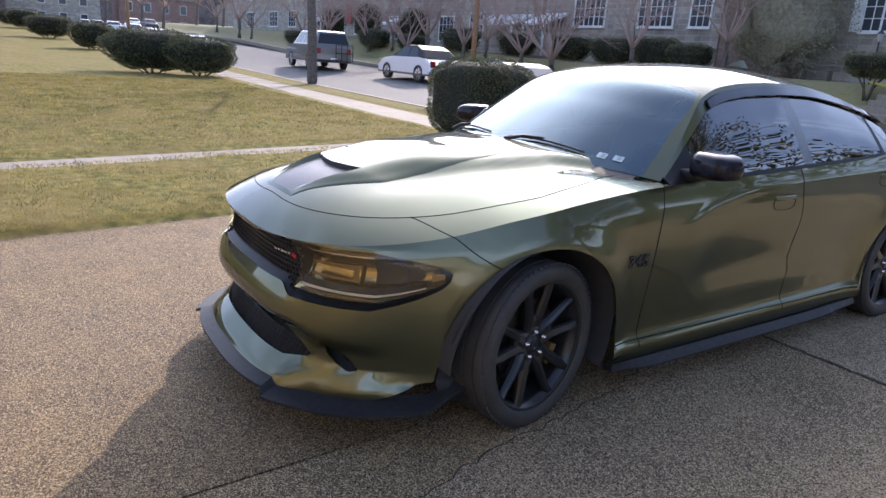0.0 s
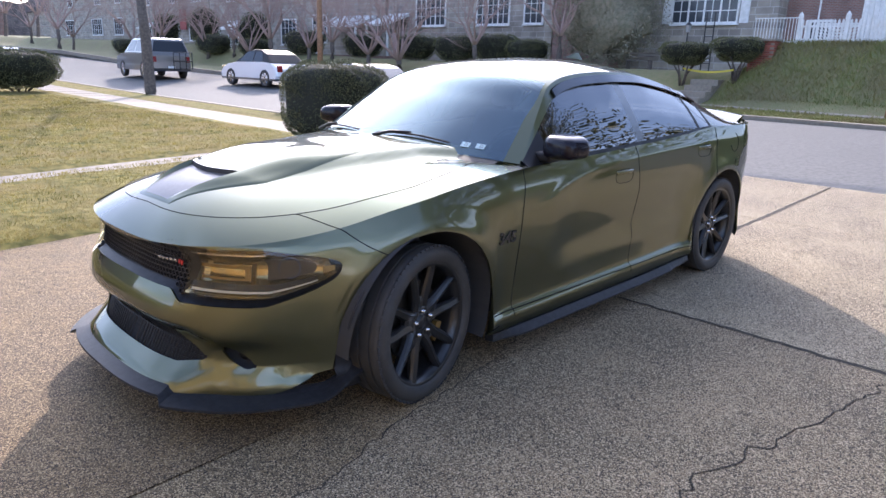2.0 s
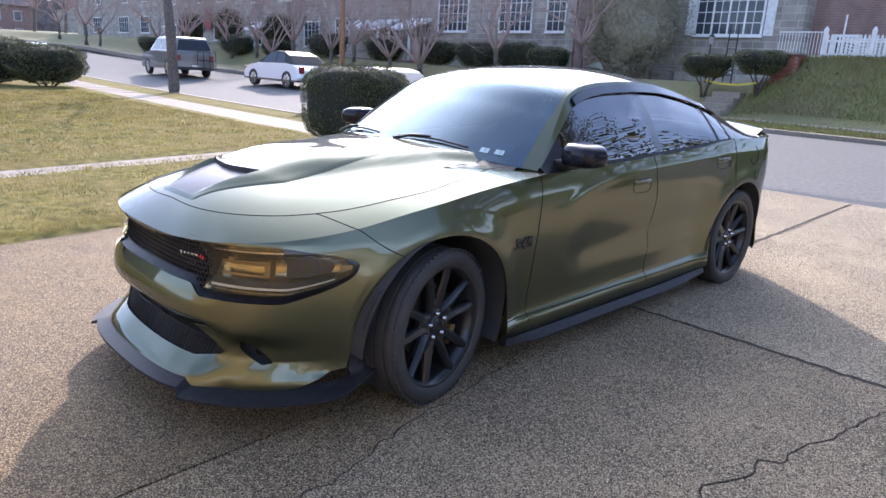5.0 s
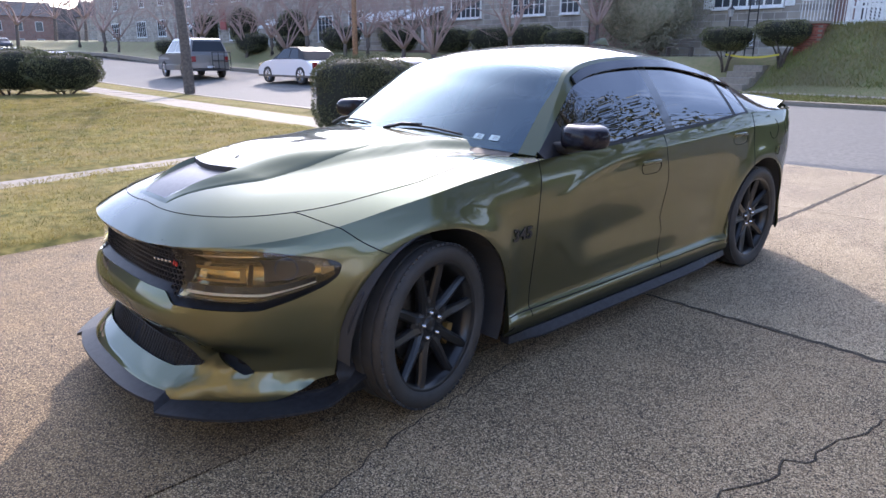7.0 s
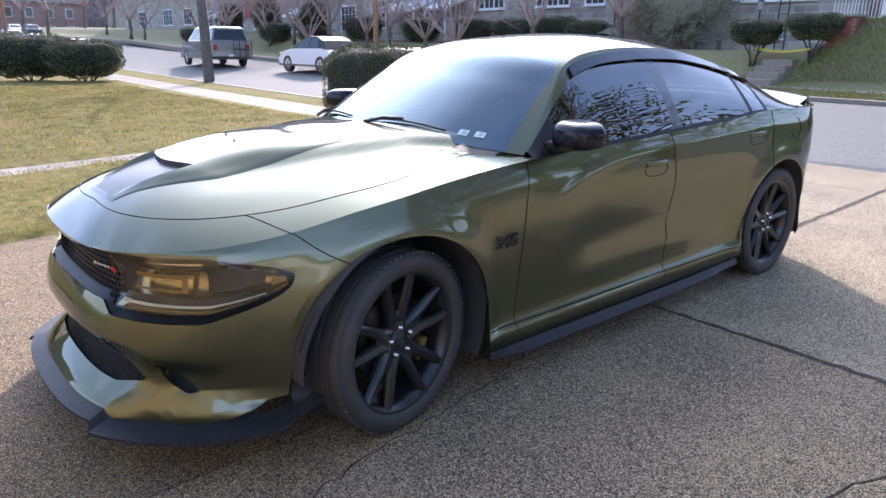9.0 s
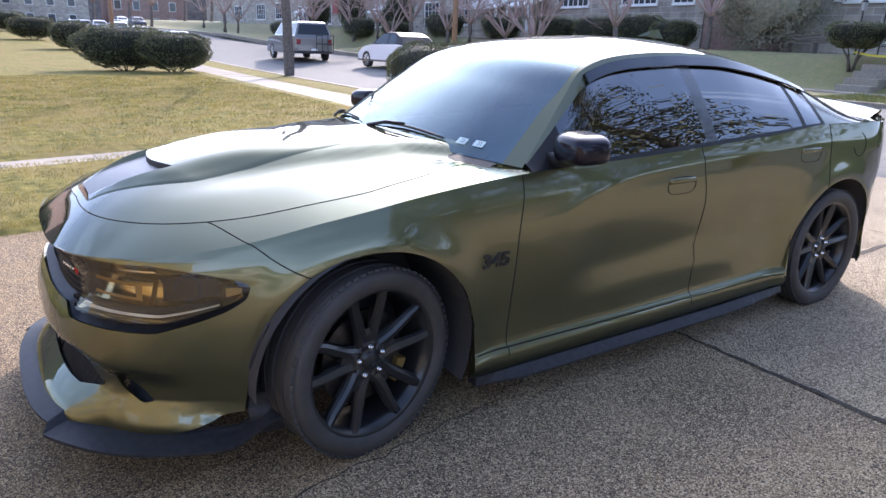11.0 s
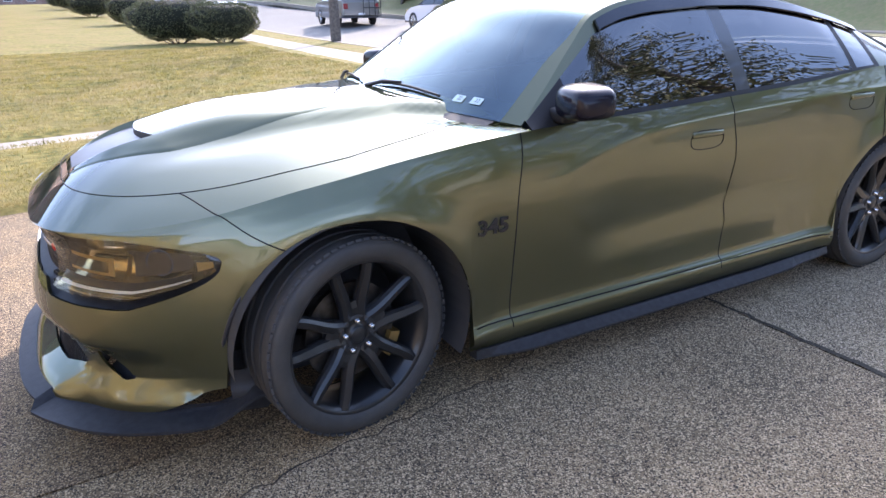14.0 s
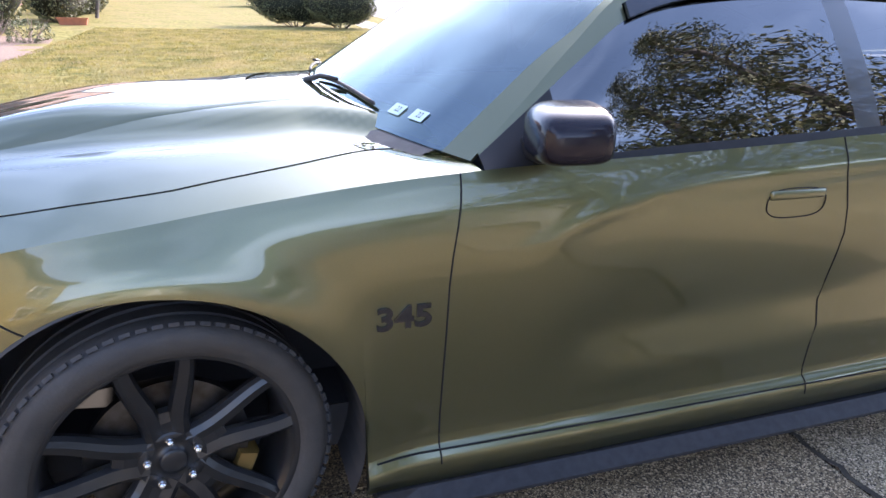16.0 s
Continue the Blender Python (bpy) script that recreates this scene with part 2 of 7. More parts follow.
# brown leaves, with the pale haze before them put into the colour
BROWN_LEAF = material("hazed_brown_thicket", (0.30, 0.26, 0.19), 0.8, tint=(0.17, 0.17, 0.105), scale=5)
# red dulled in its colour for the haze in front of it
HAZED_RED = material("hazed_red_cloth", (0.34, 0.09, 0.08), 0.8, tint=(0.27, 0.07, 0.06), scale=6)
# near-black core stands in for the shade between the leaves
LEAF_SHADE = material("shrub_inner_shade", (0.012, 0.014, 0.006), 0.9)
BARK = material("grey_bark", (0.154, 0.126, 0.105), 0.9, tint=(0.084, 0.07, 0.0588), scale=12, bump=0.7, bump_scale=25)
TWIG = material("bare_twig", (0.34, 0.245, 0.215), 0.85)
POLE_WOOD = material("pole_wood", (0.325, 0.182, 0.0975), 0.85, tint=(0.208, 0.117, 0.065), scale=9, bump=0.5, bump_scale=20)
# gold is put into this unseen wall's brick so the bumper reflects gold
TAN_BRICK = brick_material("tan_brick", (0.60, 0.40, 0.13), (0.48, 0.31, 0.09), (0.52, 0.42, 0.24), 1.0, (0.22, 0.075))
STONE = brick_material("field_stone", (0.567, 0.4995, 0.405), (0.324, 0.2903, 0.2565), (0.621, 0.5805, 0.513), 1.0, (0.62, 0.34), squash=1.4)
BRICK = brick_material("red_brick", (0.42, 0.168, 0.126), (0.308, 0.119, 0.091), (0.378, 0.308, 0.266), 1.0, (0.22, 0.075))
BRICK_PIECE = material("red_brick_piece", (0.364, 0.119, 0.084), 0.85, tint=(0.252, 0.084, 0.063), scale=20, random=0.3)
WOODS = material("far_bare_woods", (0.16, 0.13, 0.115), 0.95, tint=(0.08, 0.07, 0.06), scale=0.9, coarse=(0.11, 0.10, 0.075), coarse_scale=0.12)
ROOFING = material("grey_shingle", (0.12, 0.11, 0.11), 0.9, tint=(0.08, 0.075, 0.075), scale=4)
WINDOW = material("house_window_glass", (0.05, 0.06, 0.07), 0.05)
TERRACOTTA = material("terracotta", (0.5, 0.17, 0.08), 0.8, tint=(0.4, 0.14, 0.07), scale=8)
MULCH = material("plant_bed", (0.13, 0.0845, 0.0585), 0.95, tint=(0.247, 0.156, 0.1105), scale=18, bump=0.8, bump_scale=40)
SIDING = material("pale_grey_siding", (0.42, 0.44, 0.40), 0.7, tint=(0.36, 0.38, 0.34), scale=3)
IRON = material("black_iron", (0.012, 0.012, 0.013), 0.45)
TAPE = material("yellow_tape", (0.6, 0.5, 0.05), 0.6)
CAR_WHITE = material("white_car_paint", (0.78, 0.78, 0.78), 0.25, coat=1.0)
CAR_SILVER = material("silver_car_paint", (0.42, 0.43, 0.45), 0.3, 0.5, coat=1.0)
CAR_GREY = material("grey_car_paint", (0.10, 0.10, 0.12), 0.3, 0.4, coat=1.0)
CAR_TAUPE = material("taupe_car_paint", (0.17, 0.16, 0.15), 0.3, 0.5, coat=1.0)
CAR_GLASS = material("car_window", (0.015, 0.017, 0.02), 0.06)
TAIL_RED = material("tail_lamp", (0.22, 0.012, 0.014), 0.25)


# ---- mesh helpers ----
# the far side of the street is shrunk about the camera's place and tilted to fit its view
SITE = [Matrix.Identity(4)]
FAR_TILT = math.atan(0.003)
FAR_SIDE = Matrix.Translation((0, 0, 0.07)) @ Matrix.Rotation(FAR_TILT, 4, "X") @ Matrix.Translation((-1.5, -2.9, 1.46)) @ Matrix.Scale(0.77, 4) @ Matrix.Translation((1.5, 2.9, -1.46))


def mesh_object(name, verts, faces, mat=None, parent=None, smooth=False, label=""):
    me = bpy.data.meshes.new(name)
    me.from_pydata([tuple(map(float, v)) for v in verts], [], [tuple(map(int, f)) for f in faces])
    me.validate()
    if smooth:
        me.polygons.foreach_set("use_smooth", [True] * len(me.polygons))
    if mat:
        me.materials.append(mat)
    me.update()
    ob = new(name, me)
    if parent:
        ob.parent = parent
    else:
        ob.matrix_world = SITE[0]
    if label:
        ob["label"] = label
    return ob


def part(name, bm, mat, parent=None, label="", smooth=False):
    """Links a bmesh as one mesh object under a thing or a part."""
    me = bpy.data.meshes.new(name)
    bm.normal_update()
    bm.to_mesh(me)
    bm.free()
    if smooth:
        me.polygons.foreach_set("use_smooth", [True] * len(me.polygons))
    if mat:
        me.materials.append(mat)
    ob = new(name, me)
    if parent:
        ob.parent = parent
    if label:
        ob["label"] = label
    return ob


def thing(name, x=0.0, y=0.0, z=0.0, rz=0.0, label="", category="", group="", kind=""):
    ob = new(name)
    ob.empty_display_size = 0.1
    ob.matrix_world = SITE[0] @ pose(x, y, z, 0, 0, rz) if label else pose(x, y, z, 0, 0, rz)
    return tagged(ob, label, category, group, kind)


def add_box(bm, lo, hi, bevel=0.0, m=None):
    c, s = [(a + b) / 2 for a, b in zip(lo, hi)], [abs(b - a) for a, b in zip(lo, hi)]
    mat = Matrix.Translation(c) @ Matrix.Diagonal((*s, 1))
    out = bmesh.ops.create_cube(bm, size=1.0, matrix=(m or Matrix()) @ mat)
    if bevel:
        es = list({e for v in out["verts"] for e in v.link_edges})
        bmesh.ops.bevel(bm, geom=es, offset=bevel, segments=2, affect="EDGES", profile=0.5)
    return bm


def box(lo, hi, bevel=0.0, m=None):
    return add_box(bmesh.new(), lo, hi, bevel, m)


def add_rod(bm, a, b, r0, r1=None, seg=10):
    a, b = Vector(a), Vector(b)
    d = b - a
    m = Matrix.Translation((a + b) / 2) @ d.to_track_quat("Z", "Y").to_matrix().to_4x4()
    bmesh.ops.create_cone(bm, cap_ends=True, segments=seg, radius1=r0, radius2=r0 if r1 is None else r1, depth=d.length, matrix=m)
    return bm


def rod(a, b, r0, r1=None, seg=10):
    return add_rod(bmesh.new(), a, b, r0, r1, seg)


def tube(points, r, seg=6):
    """A smooth-skinned tube through points: vertices and faces."""
    pts = [Vector(p) for p in points]
    verts, faces = [], []
    for i, p in enumerate(pts):
        d = (pts[min(i + 1, len(pts) - 1)] - pts[max(i - 1, 0)]).normalized()
        side = d.cross(Vector((0, 0, 1)))
        side = side.normalized() if side.length > 1e-4 else Vector((1, 0, 0))
        up = side.cross(d)
        rr = r[i] if isinstance(r, (list, tuple)) else r
        for k in range(seg):
            a = 2 * math.pi * k / seg
            verts.append(p + (side * math.cos(a) + up * math.sin(a)) * rr)
    for i in range(len(pts) - 1):
        for k in range(seg):
            k2 = (k + 1) % seg
            faces.append((i * seg + k, i * seg + k2, (i + 1) * seg + k2, (i + 1) * seg + k))
    faces.append(tuple(range(seg))[::-1])
    faces.append(tuple((len(pts) - 1) * seg + k for k in range(seg)))
    return verts, faces


def join_tubes(list_of):
    verts, faces = [], []
    for v, f in list_of:
        n = len(verts)
        verts += v
        faces += [tuple(i + n for i in q) for q in f]
    return verts, faces


def slab(name, outline, z0, z1, mat, parent=None):
    """A flat slab over an outline (counter-clockwise) with real sides."""
    n = len(outline)
    verts = [(x, y, z0) for x, y in outline] + [(x, y, z1) for x, y in outline]
    faces = [tuple(range(n))[::-1], tuple(range(n, 2 * n))] + [(i, (i + 1) % n, n + (i + 1) % n, n + i) for i in range(n)]
    return mesh_object(name, verts, faces, mat, parent)


def smooth(a, b, x):
    t = np.clip((np.asarray(x, float) - a) / (b - a), 0, 1)
    return t * t * (3 - 2 * t)


def lerp_table(x, table):
    """A smooth curve through (x, value) pairs."""
    xs, ys = np.array([p[0] for p in table]), np.array([p[1] for p in table], float)
    d = np.diff(ys) / np.diff(xs)
    mlt = np.zeros(len(xs))
    mlt[1:-1] = np.where(d[:-1] * d[1:] > 0, 2 * d[:-1] * d[1:] / np.where(d[:-1] + d[1:] == 0, 1, d[:-1] + d[1:]), 0)
    mlt[0], mlt[-1] = d[0], d[-1]
    x = np.clip(x, xs[0], xs[-1])
    i = np.clip(np.searchsorted(xs, x, side="right") - 1, 0, len(xs) - 2)
    h = xs[i + 1] - xs[i]
    t = (x - xs[i]) / h
    return ((2 * t**3 - 3 * t**2 + 1) * ys[i] + (t**3 - 2 * t**2 + t) * h * mlt[i]
            + (-2 * t**3 + 3 * t**2) * ys[i + 1] + (t**3 - t**2) * h * mlt[i + 1])


# ---- ground, drive, street ----
SKEW = 0.03


def rise(y):
    """How far the land and the street climb with distance along the street."""
    return 0.0003 * max(0.0, min(y, 80.0) - 15.0) ** 2 + 0.013 * max(0.0, y - 80.0)


def lawn_edge(x):
    return 3.08 + 0.14 * x if x > -2 else 2.8


def far_ground(x, y):
    """Height of the land on the far side of the street."""
    rise = 1.3 + 1.25 * (1 - smooth(7.2, 9.2, y))
    up = smooth(24.9, 28.0, x - 0.04 * y)
    return 0.04 + rise * up + 0.02 * max(0.0, x - 34)


def sheet(name, xs, ys, height, mat, kind="structure", label="", category=""):
    verts = [(x, y, height(x, y)) for y in ys for x in xs]
    w = len(xs)
    faces = [(j * w + i, j * w + i + 1, (j + 1) * w + i + 1, (j + 1) * w + i) for j in range(len(ys) - 1) for i in range(w - 1)]
    return tagged(mesh_object(name, verts, faces, mat, smooth=True), label, category, "", kind)


sheet("ground", [-900, -60, 0, 60, 900], [-900, -60, 0, 60, 200, 900], lambda x, y: -0.35, SOIL, "structure", "bare brown soil under the whole street", "ground")


def strip(name, x0, x1, y0, y1, z0, z1, mat, label, category, kind="structure", k=SKEW):
    ob = slab(name, [(x0 + k * y0, y0), (x1 + k * y0, y0), (x1 + k * y1, y1), (x0 + k * y1, y1)], z0, z1, mat)
    return tagged(ob, label, category, "", kind)


# street, gently rising far off
street_ys = [-60, -30, -10, 0, 10, 20, 30, 40, 60, 80, 110, 150, 200, 300]


def street_z(y):
    return -0.1 + rise(y)


def road_z(x, y):
    """The road climbs from the near kerb to the far one."""
    f = (x - 8.3 - SKEW * y) / 7.0
    return street_z(y) + float(np.interp(f, [0, 0.25, 0.55, 0.8, 1.0], [0, 0.14, 0.28, 0.345, 0.36])) + max(0.0, min(1.0, f)) * (0.07 + 0.003 * y)


verts = [(8.3 + SKEW * y + 7.0 * f + 0.01 * y * f, y, road_z(8.3 + SKEW * y + 7.0 * f, y)) for y in street_ys for f in (0, 0.25, 0.55, 0.8, 1.005)]
faces = [(5 * i + k, 5 * i + k + 1, 5 * i + k + 6, 5 * i + k + 5) for i in range(len(street_ys) - 1) for k in range(4)]
tagged(mesh_object("road", verts, faces, ASPHALT, smooth=True), "worn grey asphalt residential street with faint patches", "road", "", "structure")
SITE[0] = FAR_SIDE
verts = [p for y in street_ys for p in ((20.3 + 0.04 * y, y, street_z(y) - 0.2), (20.3 + 0.04 * y, y, street_z(y) + 0.13), (20.5 + 0.04 * y, y, street_z(y) + 0.14), (20.5 + 0.04 * y, y, street_z(y) - 0.2))]
faces = [(4 * i + k, 4 * i + k + 4, 4 * i + k + 5, 4 * i + k + 1) for i in range(len(street_ys) - 1) for k in range(3)]
tagged(mesh_object("kerb_far", verts, faces, SIDEWALK), "pale concrete kerb along the far side of the street", "kerb", "", "structure")
SITE[0] = Matrix.Identity(4)
near_ys = [3.2, 15, 22, 29, 36, 43, 50, 58, 66, 75, 85, 110, 150]


def climbing_strip(name, x0, x1, z0, z1, mat, label, category):
    """A strip along the near side of the street that follows its climb."""
    verts = [(x + SKEW * y, y, z + rise(y)) for y in near_ys for x, z in ((x0, z0), (x1, z0), (x1, z1), (x0, z1))]
    n = len(near_ys)
    faces = [(4 * i + k, 4 * i + (k + 1) % 4, 4 * i + 4 + (k + 1) % 4, 4 * i + 4 + k) for i in range(n - 1) for k in range(4)] + [(0, 3, 2, 1), tuple(4 * (n - 1) + k for k in range(4))]
    tagged(mesh_object(name, verts, faces, mat), label, category, "", "structure")


climbing_strip("kerb_near", 8.12, 8.3, -0.3, 0.02, SIDEWALK, "pale concrete kerb along the near side of the street", "kerb")
climbing_strip("verge_near", 6.8, 8.12, -0.3, 0.0, LAWN, "dry grass verge between sidewalk and kerb", "verge")

# near lawn: one sheet of slightly uneven turf on each side of the path
rng = np.random.default_rng(3)


def lawn_z(x, y):
    return rise(y) + 0.012 + 0.018 * noise.noise((x * 0.8, y * 0.8, 0)) + 0.01 * noise.noise((x * 3, y * 3, 1))


def turf(name, x0, y_low, y_high, nx, ny, label, x_end=5.42):
    verts, faces = [], []
    for j in range(ny + 1):
        for i in range(nx + 1):
            f = i / nx
            v = j / ny
            xa = x0 + (x_end - x0) * f
            y = y_low(xa) + (y_high(xa) - y_low(xa)) * v
            x = xa + (SKEW * y if x_end < 7 else 0) * f
            edge = min(1.0, min(v, 1 - v) * ny / 0.4)
            verts.append((x, y, lawn_z(x, y) + 0.055 * edge - 0.02))
    w = nx + 1
    faces = [(j * w + i, j * w + i + 1, (j + 1) * w + i + 1, (j + 1) * w + i) for j in range(ny) for i in range(nx)]
    return tagged(mesh_object(name, verts, faces, LAWN, smooth=True), label, "lawn", "", "structure")


def path_lo(x):
    return 6.06 + 0.22 * x if x > -3 else 5.4


def path_hi(x):
    return path_lo(x) + 0.5


turf("lawn_strip", -14, lawn_edge, path_lo, 60, 14, "narrow strip of dry yellow-green grass beside the driveway")
turf("lawn_front", -14, path_hi, lambda x: 25.6, 60, 60, "wide lawn of dry yellow-green winter grass")
turf("lawn_far", -14, lambda x: 26.0, lambda x: 150.0, 30, 60, "neighbouring lawns in low sun, yellow-green")
tagged(slab("lawn_ledge", [(-14, 25.55), (6.2, 25.55), (6.2, 26.05), (-14, 26.05)], -0.3, 0.0, MULCH), "dark trodden edge between two lawns", "lawn edge", "", "structure")

# far side: verge, sidewalk, bank and front gardens as one sheet
SITE[0] = FAR_SIDE
fx = [20.5, 22, 23.4, 24.6, 25.6, 26.2, 26.8, 27.4, 28.0, 28.6, 29.5, 31, 34, 40, 60]
fy = [-60, -20, -5, 0, 3, 5, 6, 7, 7.6, 8.2, 8.8, 9.4, 10, 12, 14, 18, 24, 30, 40, 60, 80, 110, 150, 200, 300]
verts = [(x + 0.04 * y, y, far_ground(x + 0.04 * y, y) + street_z(y) + 0.1) for y in fy for x in fx]
faces = [(j * len(fx) + i, j * len(fx) + i + 1, (j + 1) * len(fx) + i + 1, (j + 1) * len(fx) + i) for j in range(len(fy) - 1) for i in range(len(fx) - 1)]
tagged(mesh_object("bank", verts, faces, BANK, smooth=True), "grassy front gardens rising in a bank behind the far sidewalk", "bank", "", "structure")
strip("sidewalk_far", 23.5, 24.7, -40, 60, -0.1, 0.075, SIDEWALK, "pale concrete sidewalk on the far side of the street", "sidewalk", k=0.04)
SITE[0] = Matrix.Identity(4)


# ---- the green saloon ----
# Front axle at x = 0, nose towards -x, ground at z = 0. Shapes are given for y < 0 and mirrored.
N_NOSE, X_NOSE, A_NOSE, HALF = 3.0, 0.10, 0.955, 0.950
R_ARCH, Z_HUB, X_F, BASE = 0.430, 0.347, 0.045, 3.075
Y_TYRE = -0.835


def shoulder(x):
    return lerp_table(x, [(-0.95, 0.722), (-0.8, 0.765), (-0.6, 0.79), (-0.38, 0.825), (-0.1, 0.885), (0.3, 0.945), (0.72, 0.985), (1.2, 1.0),
                          (1.85, 1.025), (2.4, 1.055), (2.9, 1.09), (3.4, 1.085), (3.8, 1.06), (4.1, 1.02)])


def spine(x):
    return lerp_table(x, [(-0.95, 0.76), (-0.7, 0.878), (-0.4, 0.962), (0.0, 1.012), (0.4, 1.042), (0.75, 1.052), (3.2, 1.13), (3.5, 1.135), (3.8, 1.12), (4.1, 1.06)])


NOSE_PROFILE = [(0.10, -0.115), (0.17, -0.12), (0.195, -0.112), (0.25, -0.05), (0.285, -0.010), (0.36, -0.008), (0.405, -0.016), (0.432, -0.050), (0.455, -0.070), (0.49, -0.067), (0.535, -0.055), (0.58, -0.034), (0.62, -0.008),
                (0.70, 0.0), (0.722, -0.022), (0.77, -0.03), (0.80, -0.005), (0.85, 0.04)]
SIDE_PROFILE = [(0.13, 0.06), (0.18, 0.022), (0.235, 0.012), (0.265, 0.02), (0.28, 0.038), (0.32, 0.042), (0.42, 0.033), (0.55, 0.018), (0.66, 0.006), (0.76, 0.0), (0.84, 0.004),
                (0.90, 0.012), (0.96, 0.03), (1.02, 0.055), (1.1, 0.085)]


def side_y(x, z):
    """Half width of the body side at x, z."""
    zr = np.minimum(z / (shoulder(x) / 0.99), 1.1)
    d = lerp_table(zr, SIDE_PROFILE)
    front, rear = np.hypot(x - X_F, z - Z_HUB), np.hypot(x - BASE, z - Z_HUB)
    flare = 0.024 * np.exp(-(((front - 0.43) / 0.085) ** 2)) + 0.026 * np.exp(-(((rear - 0.43) / 0.09) ** 2))
    # the doors are hollowed between a low ledge and a line that climbs from the fender to the handles
    top = lerp_table(x, [(0.8, 0.775), (0.9, 0.81), (1.05, 0.875), (1.4, 0.945), (2.0, 0.975), (2.9, 1.0)])
    ledge = 0.458 + 0.016 * smooth(1.2, 2.6, x)
    run = smooth(0.90 + 0.10 * (z > 0.9), 1.20, x) * (1 - smooth(2.35, 2.75, x))
    scallop = 0.026 * smooth(ledge - 0.008, ledge + 0.045, z) * (1 - smooth(ledge + 0.06, top, z)) * run
    crease = 0.006 * np.exp(-(((z - top) / 0.028) ** 2)) * smooth(0.72, 0.95, x) * (1 - smooth(2.6, 3.2, x))
    lean = 0.012 * smooth(3.3, 4.0, x)
    return HALF - d + flare * (z > 0.2) - scallop + crease - lean


def wrap_point(th, x_side, z):
    """A point of the body's skirt: th 0 at the nose to 1 at the flank; x_side past that."""
    if th < 1.0:
        a = th * math.pi / 2
        # a squarish plan, drawn in towards the front
        s = math.sin(a) ** 0.8333
        c = max(0.0, 1 - s**N_NOSE) ** (1 / N_NOSE)
        s *= 1 - 0.072 * (1 - math.exp(-(1 - th) / 0.15))
        # the lower edge juts out as a shelf below the intake, and fades out round the corner
        # towards the corner the upright face of the bumper reaches further down
        drop = 0.040 * float(smooth(0.30, 0.44, th)) * float(smooth(0.29, 0.37, z)) * float(1 - smooth(0.45, 0.55, z))
        jut = lerp_table(z + drop, NOSE_PROFILE)
        jut = jut + (np.maximum(jut, -0.066) - jut) * float(smooth(0.30, 0.45, th))
        jut = jut * (1 - 0.8 * float(smooth(0.55, 0.85, th)))
        x = X_NOSE - (A_NOSE - jut) * c
        tuck = lerp_table(z, [(0.1, 0.05), (0.2, 0.03), (0.4, 0.0), (1.0, 0.0)])
        return x, -(side_y(x, z) - tuck * (1 - th)) * s, z
    if x_side > 3.35:
        u = (x_side - 3.35) / 0.60
        c = max(0.0, 1 - min(u, 1.0) ** 2.6) ** (1 / 2.6)
        tail = lerp_table(z, [(0.1, -0.10), (0.3, -0.02), (0.5, 0.03), (0.75, 0.0), (0.95, -0.02), (1.05, 0.02), (1.15, 0.03)])
        return x_side + tail * u, -side_y(x_side, z) * c, z
    return x_side, -side_y(x_side, z), z


# columns: first the nose by angle, then the flank by x
COLS = [(t, X_NOSE) for t in np.r_[np.linspace(0, 0.62, 72), np.linspace(0.62, 0.93, 56)[1:], np.linspace(0.93, 1.0, 22)[1:-1]]]
flank = np.r_[np.linspace(X_NOSE, 0.36, 14), np.linspace(0.36, X_F + R_ARCH, 24)[1:], np.linspace(X_F + R_ARCH, 0.667, 10)[1:], np.linspace(0.667, 1.84, 42)[1:],
              np.linspace(1.84, BASE - R_ARCH, 24)[1:], np.linspace(BASE - R_ARCH, 2.76, 22)[1:], np.linspace(2.76, 2.90, 9)[1:], np.linspace(2.90, 3.40, 26)[1:],
              np.linspace(3.40, BASE + R_ARCH, 22)[1:], np.linspace(BASE + R_ARCH, 3.60, 6)[1:], 3.35 + 0.60 * np.sin(np.linspace(math.asin(0.25 / 0.6), math.pi / 2, 24))[1:]]
COLS += [(1.0, float(x)) for x in flank]
XNOM = np.array([wrap_point(t, x, 0.67)[0] for t, x in COLS])


def arch_bottom(x):
    """Lower edge of the body: rocker or wheel arch."""
    low = float(lerp_table(x, [(-0.95, 0.165), (-0.60, 0.17), (-0.41, 0.24), (-0.3, 0.25), (0.3, 0.175), (0.5, 0.175), (2.5, 0.185), (3.5, 0.205), (4.1, 0.24)]))
    for xc in (X_F, BASE):
        if abs(x - xc) < R_ARCH:
            low = max(low, Z_HUB + math.sqrt(R_ARCH**2 - (x - xc) ** 2))
    return low


TIP = 0.80


def band(x, th):
    """Lower and upper edge of the dark band that holds grille and headlights."""
    if th >= TIP:
        tip = 0.688 + 0.1 * max(0, x + 0.38)
        return tip, tip + 0.004
    e = min(1.0, max(0.0, (TIP - th) / 0.20)) ** 0.5
    lo = 0.688 - (0.145 - 0.055 * smooth(0.34, 0.25, th) if th < 0.34 else 0.145) * e
    if th < 0.34:
        lo = 0.543 + 0.040 * float(1 - smooth(0.24, 0.31, th))
    hi = 0.692 + (0.072 - 0.03 * float(smooth(0.3, 0.0, th))) * e
    return float(lo), float(hi)


FOG0, FOG1 = 0.432, 0.552


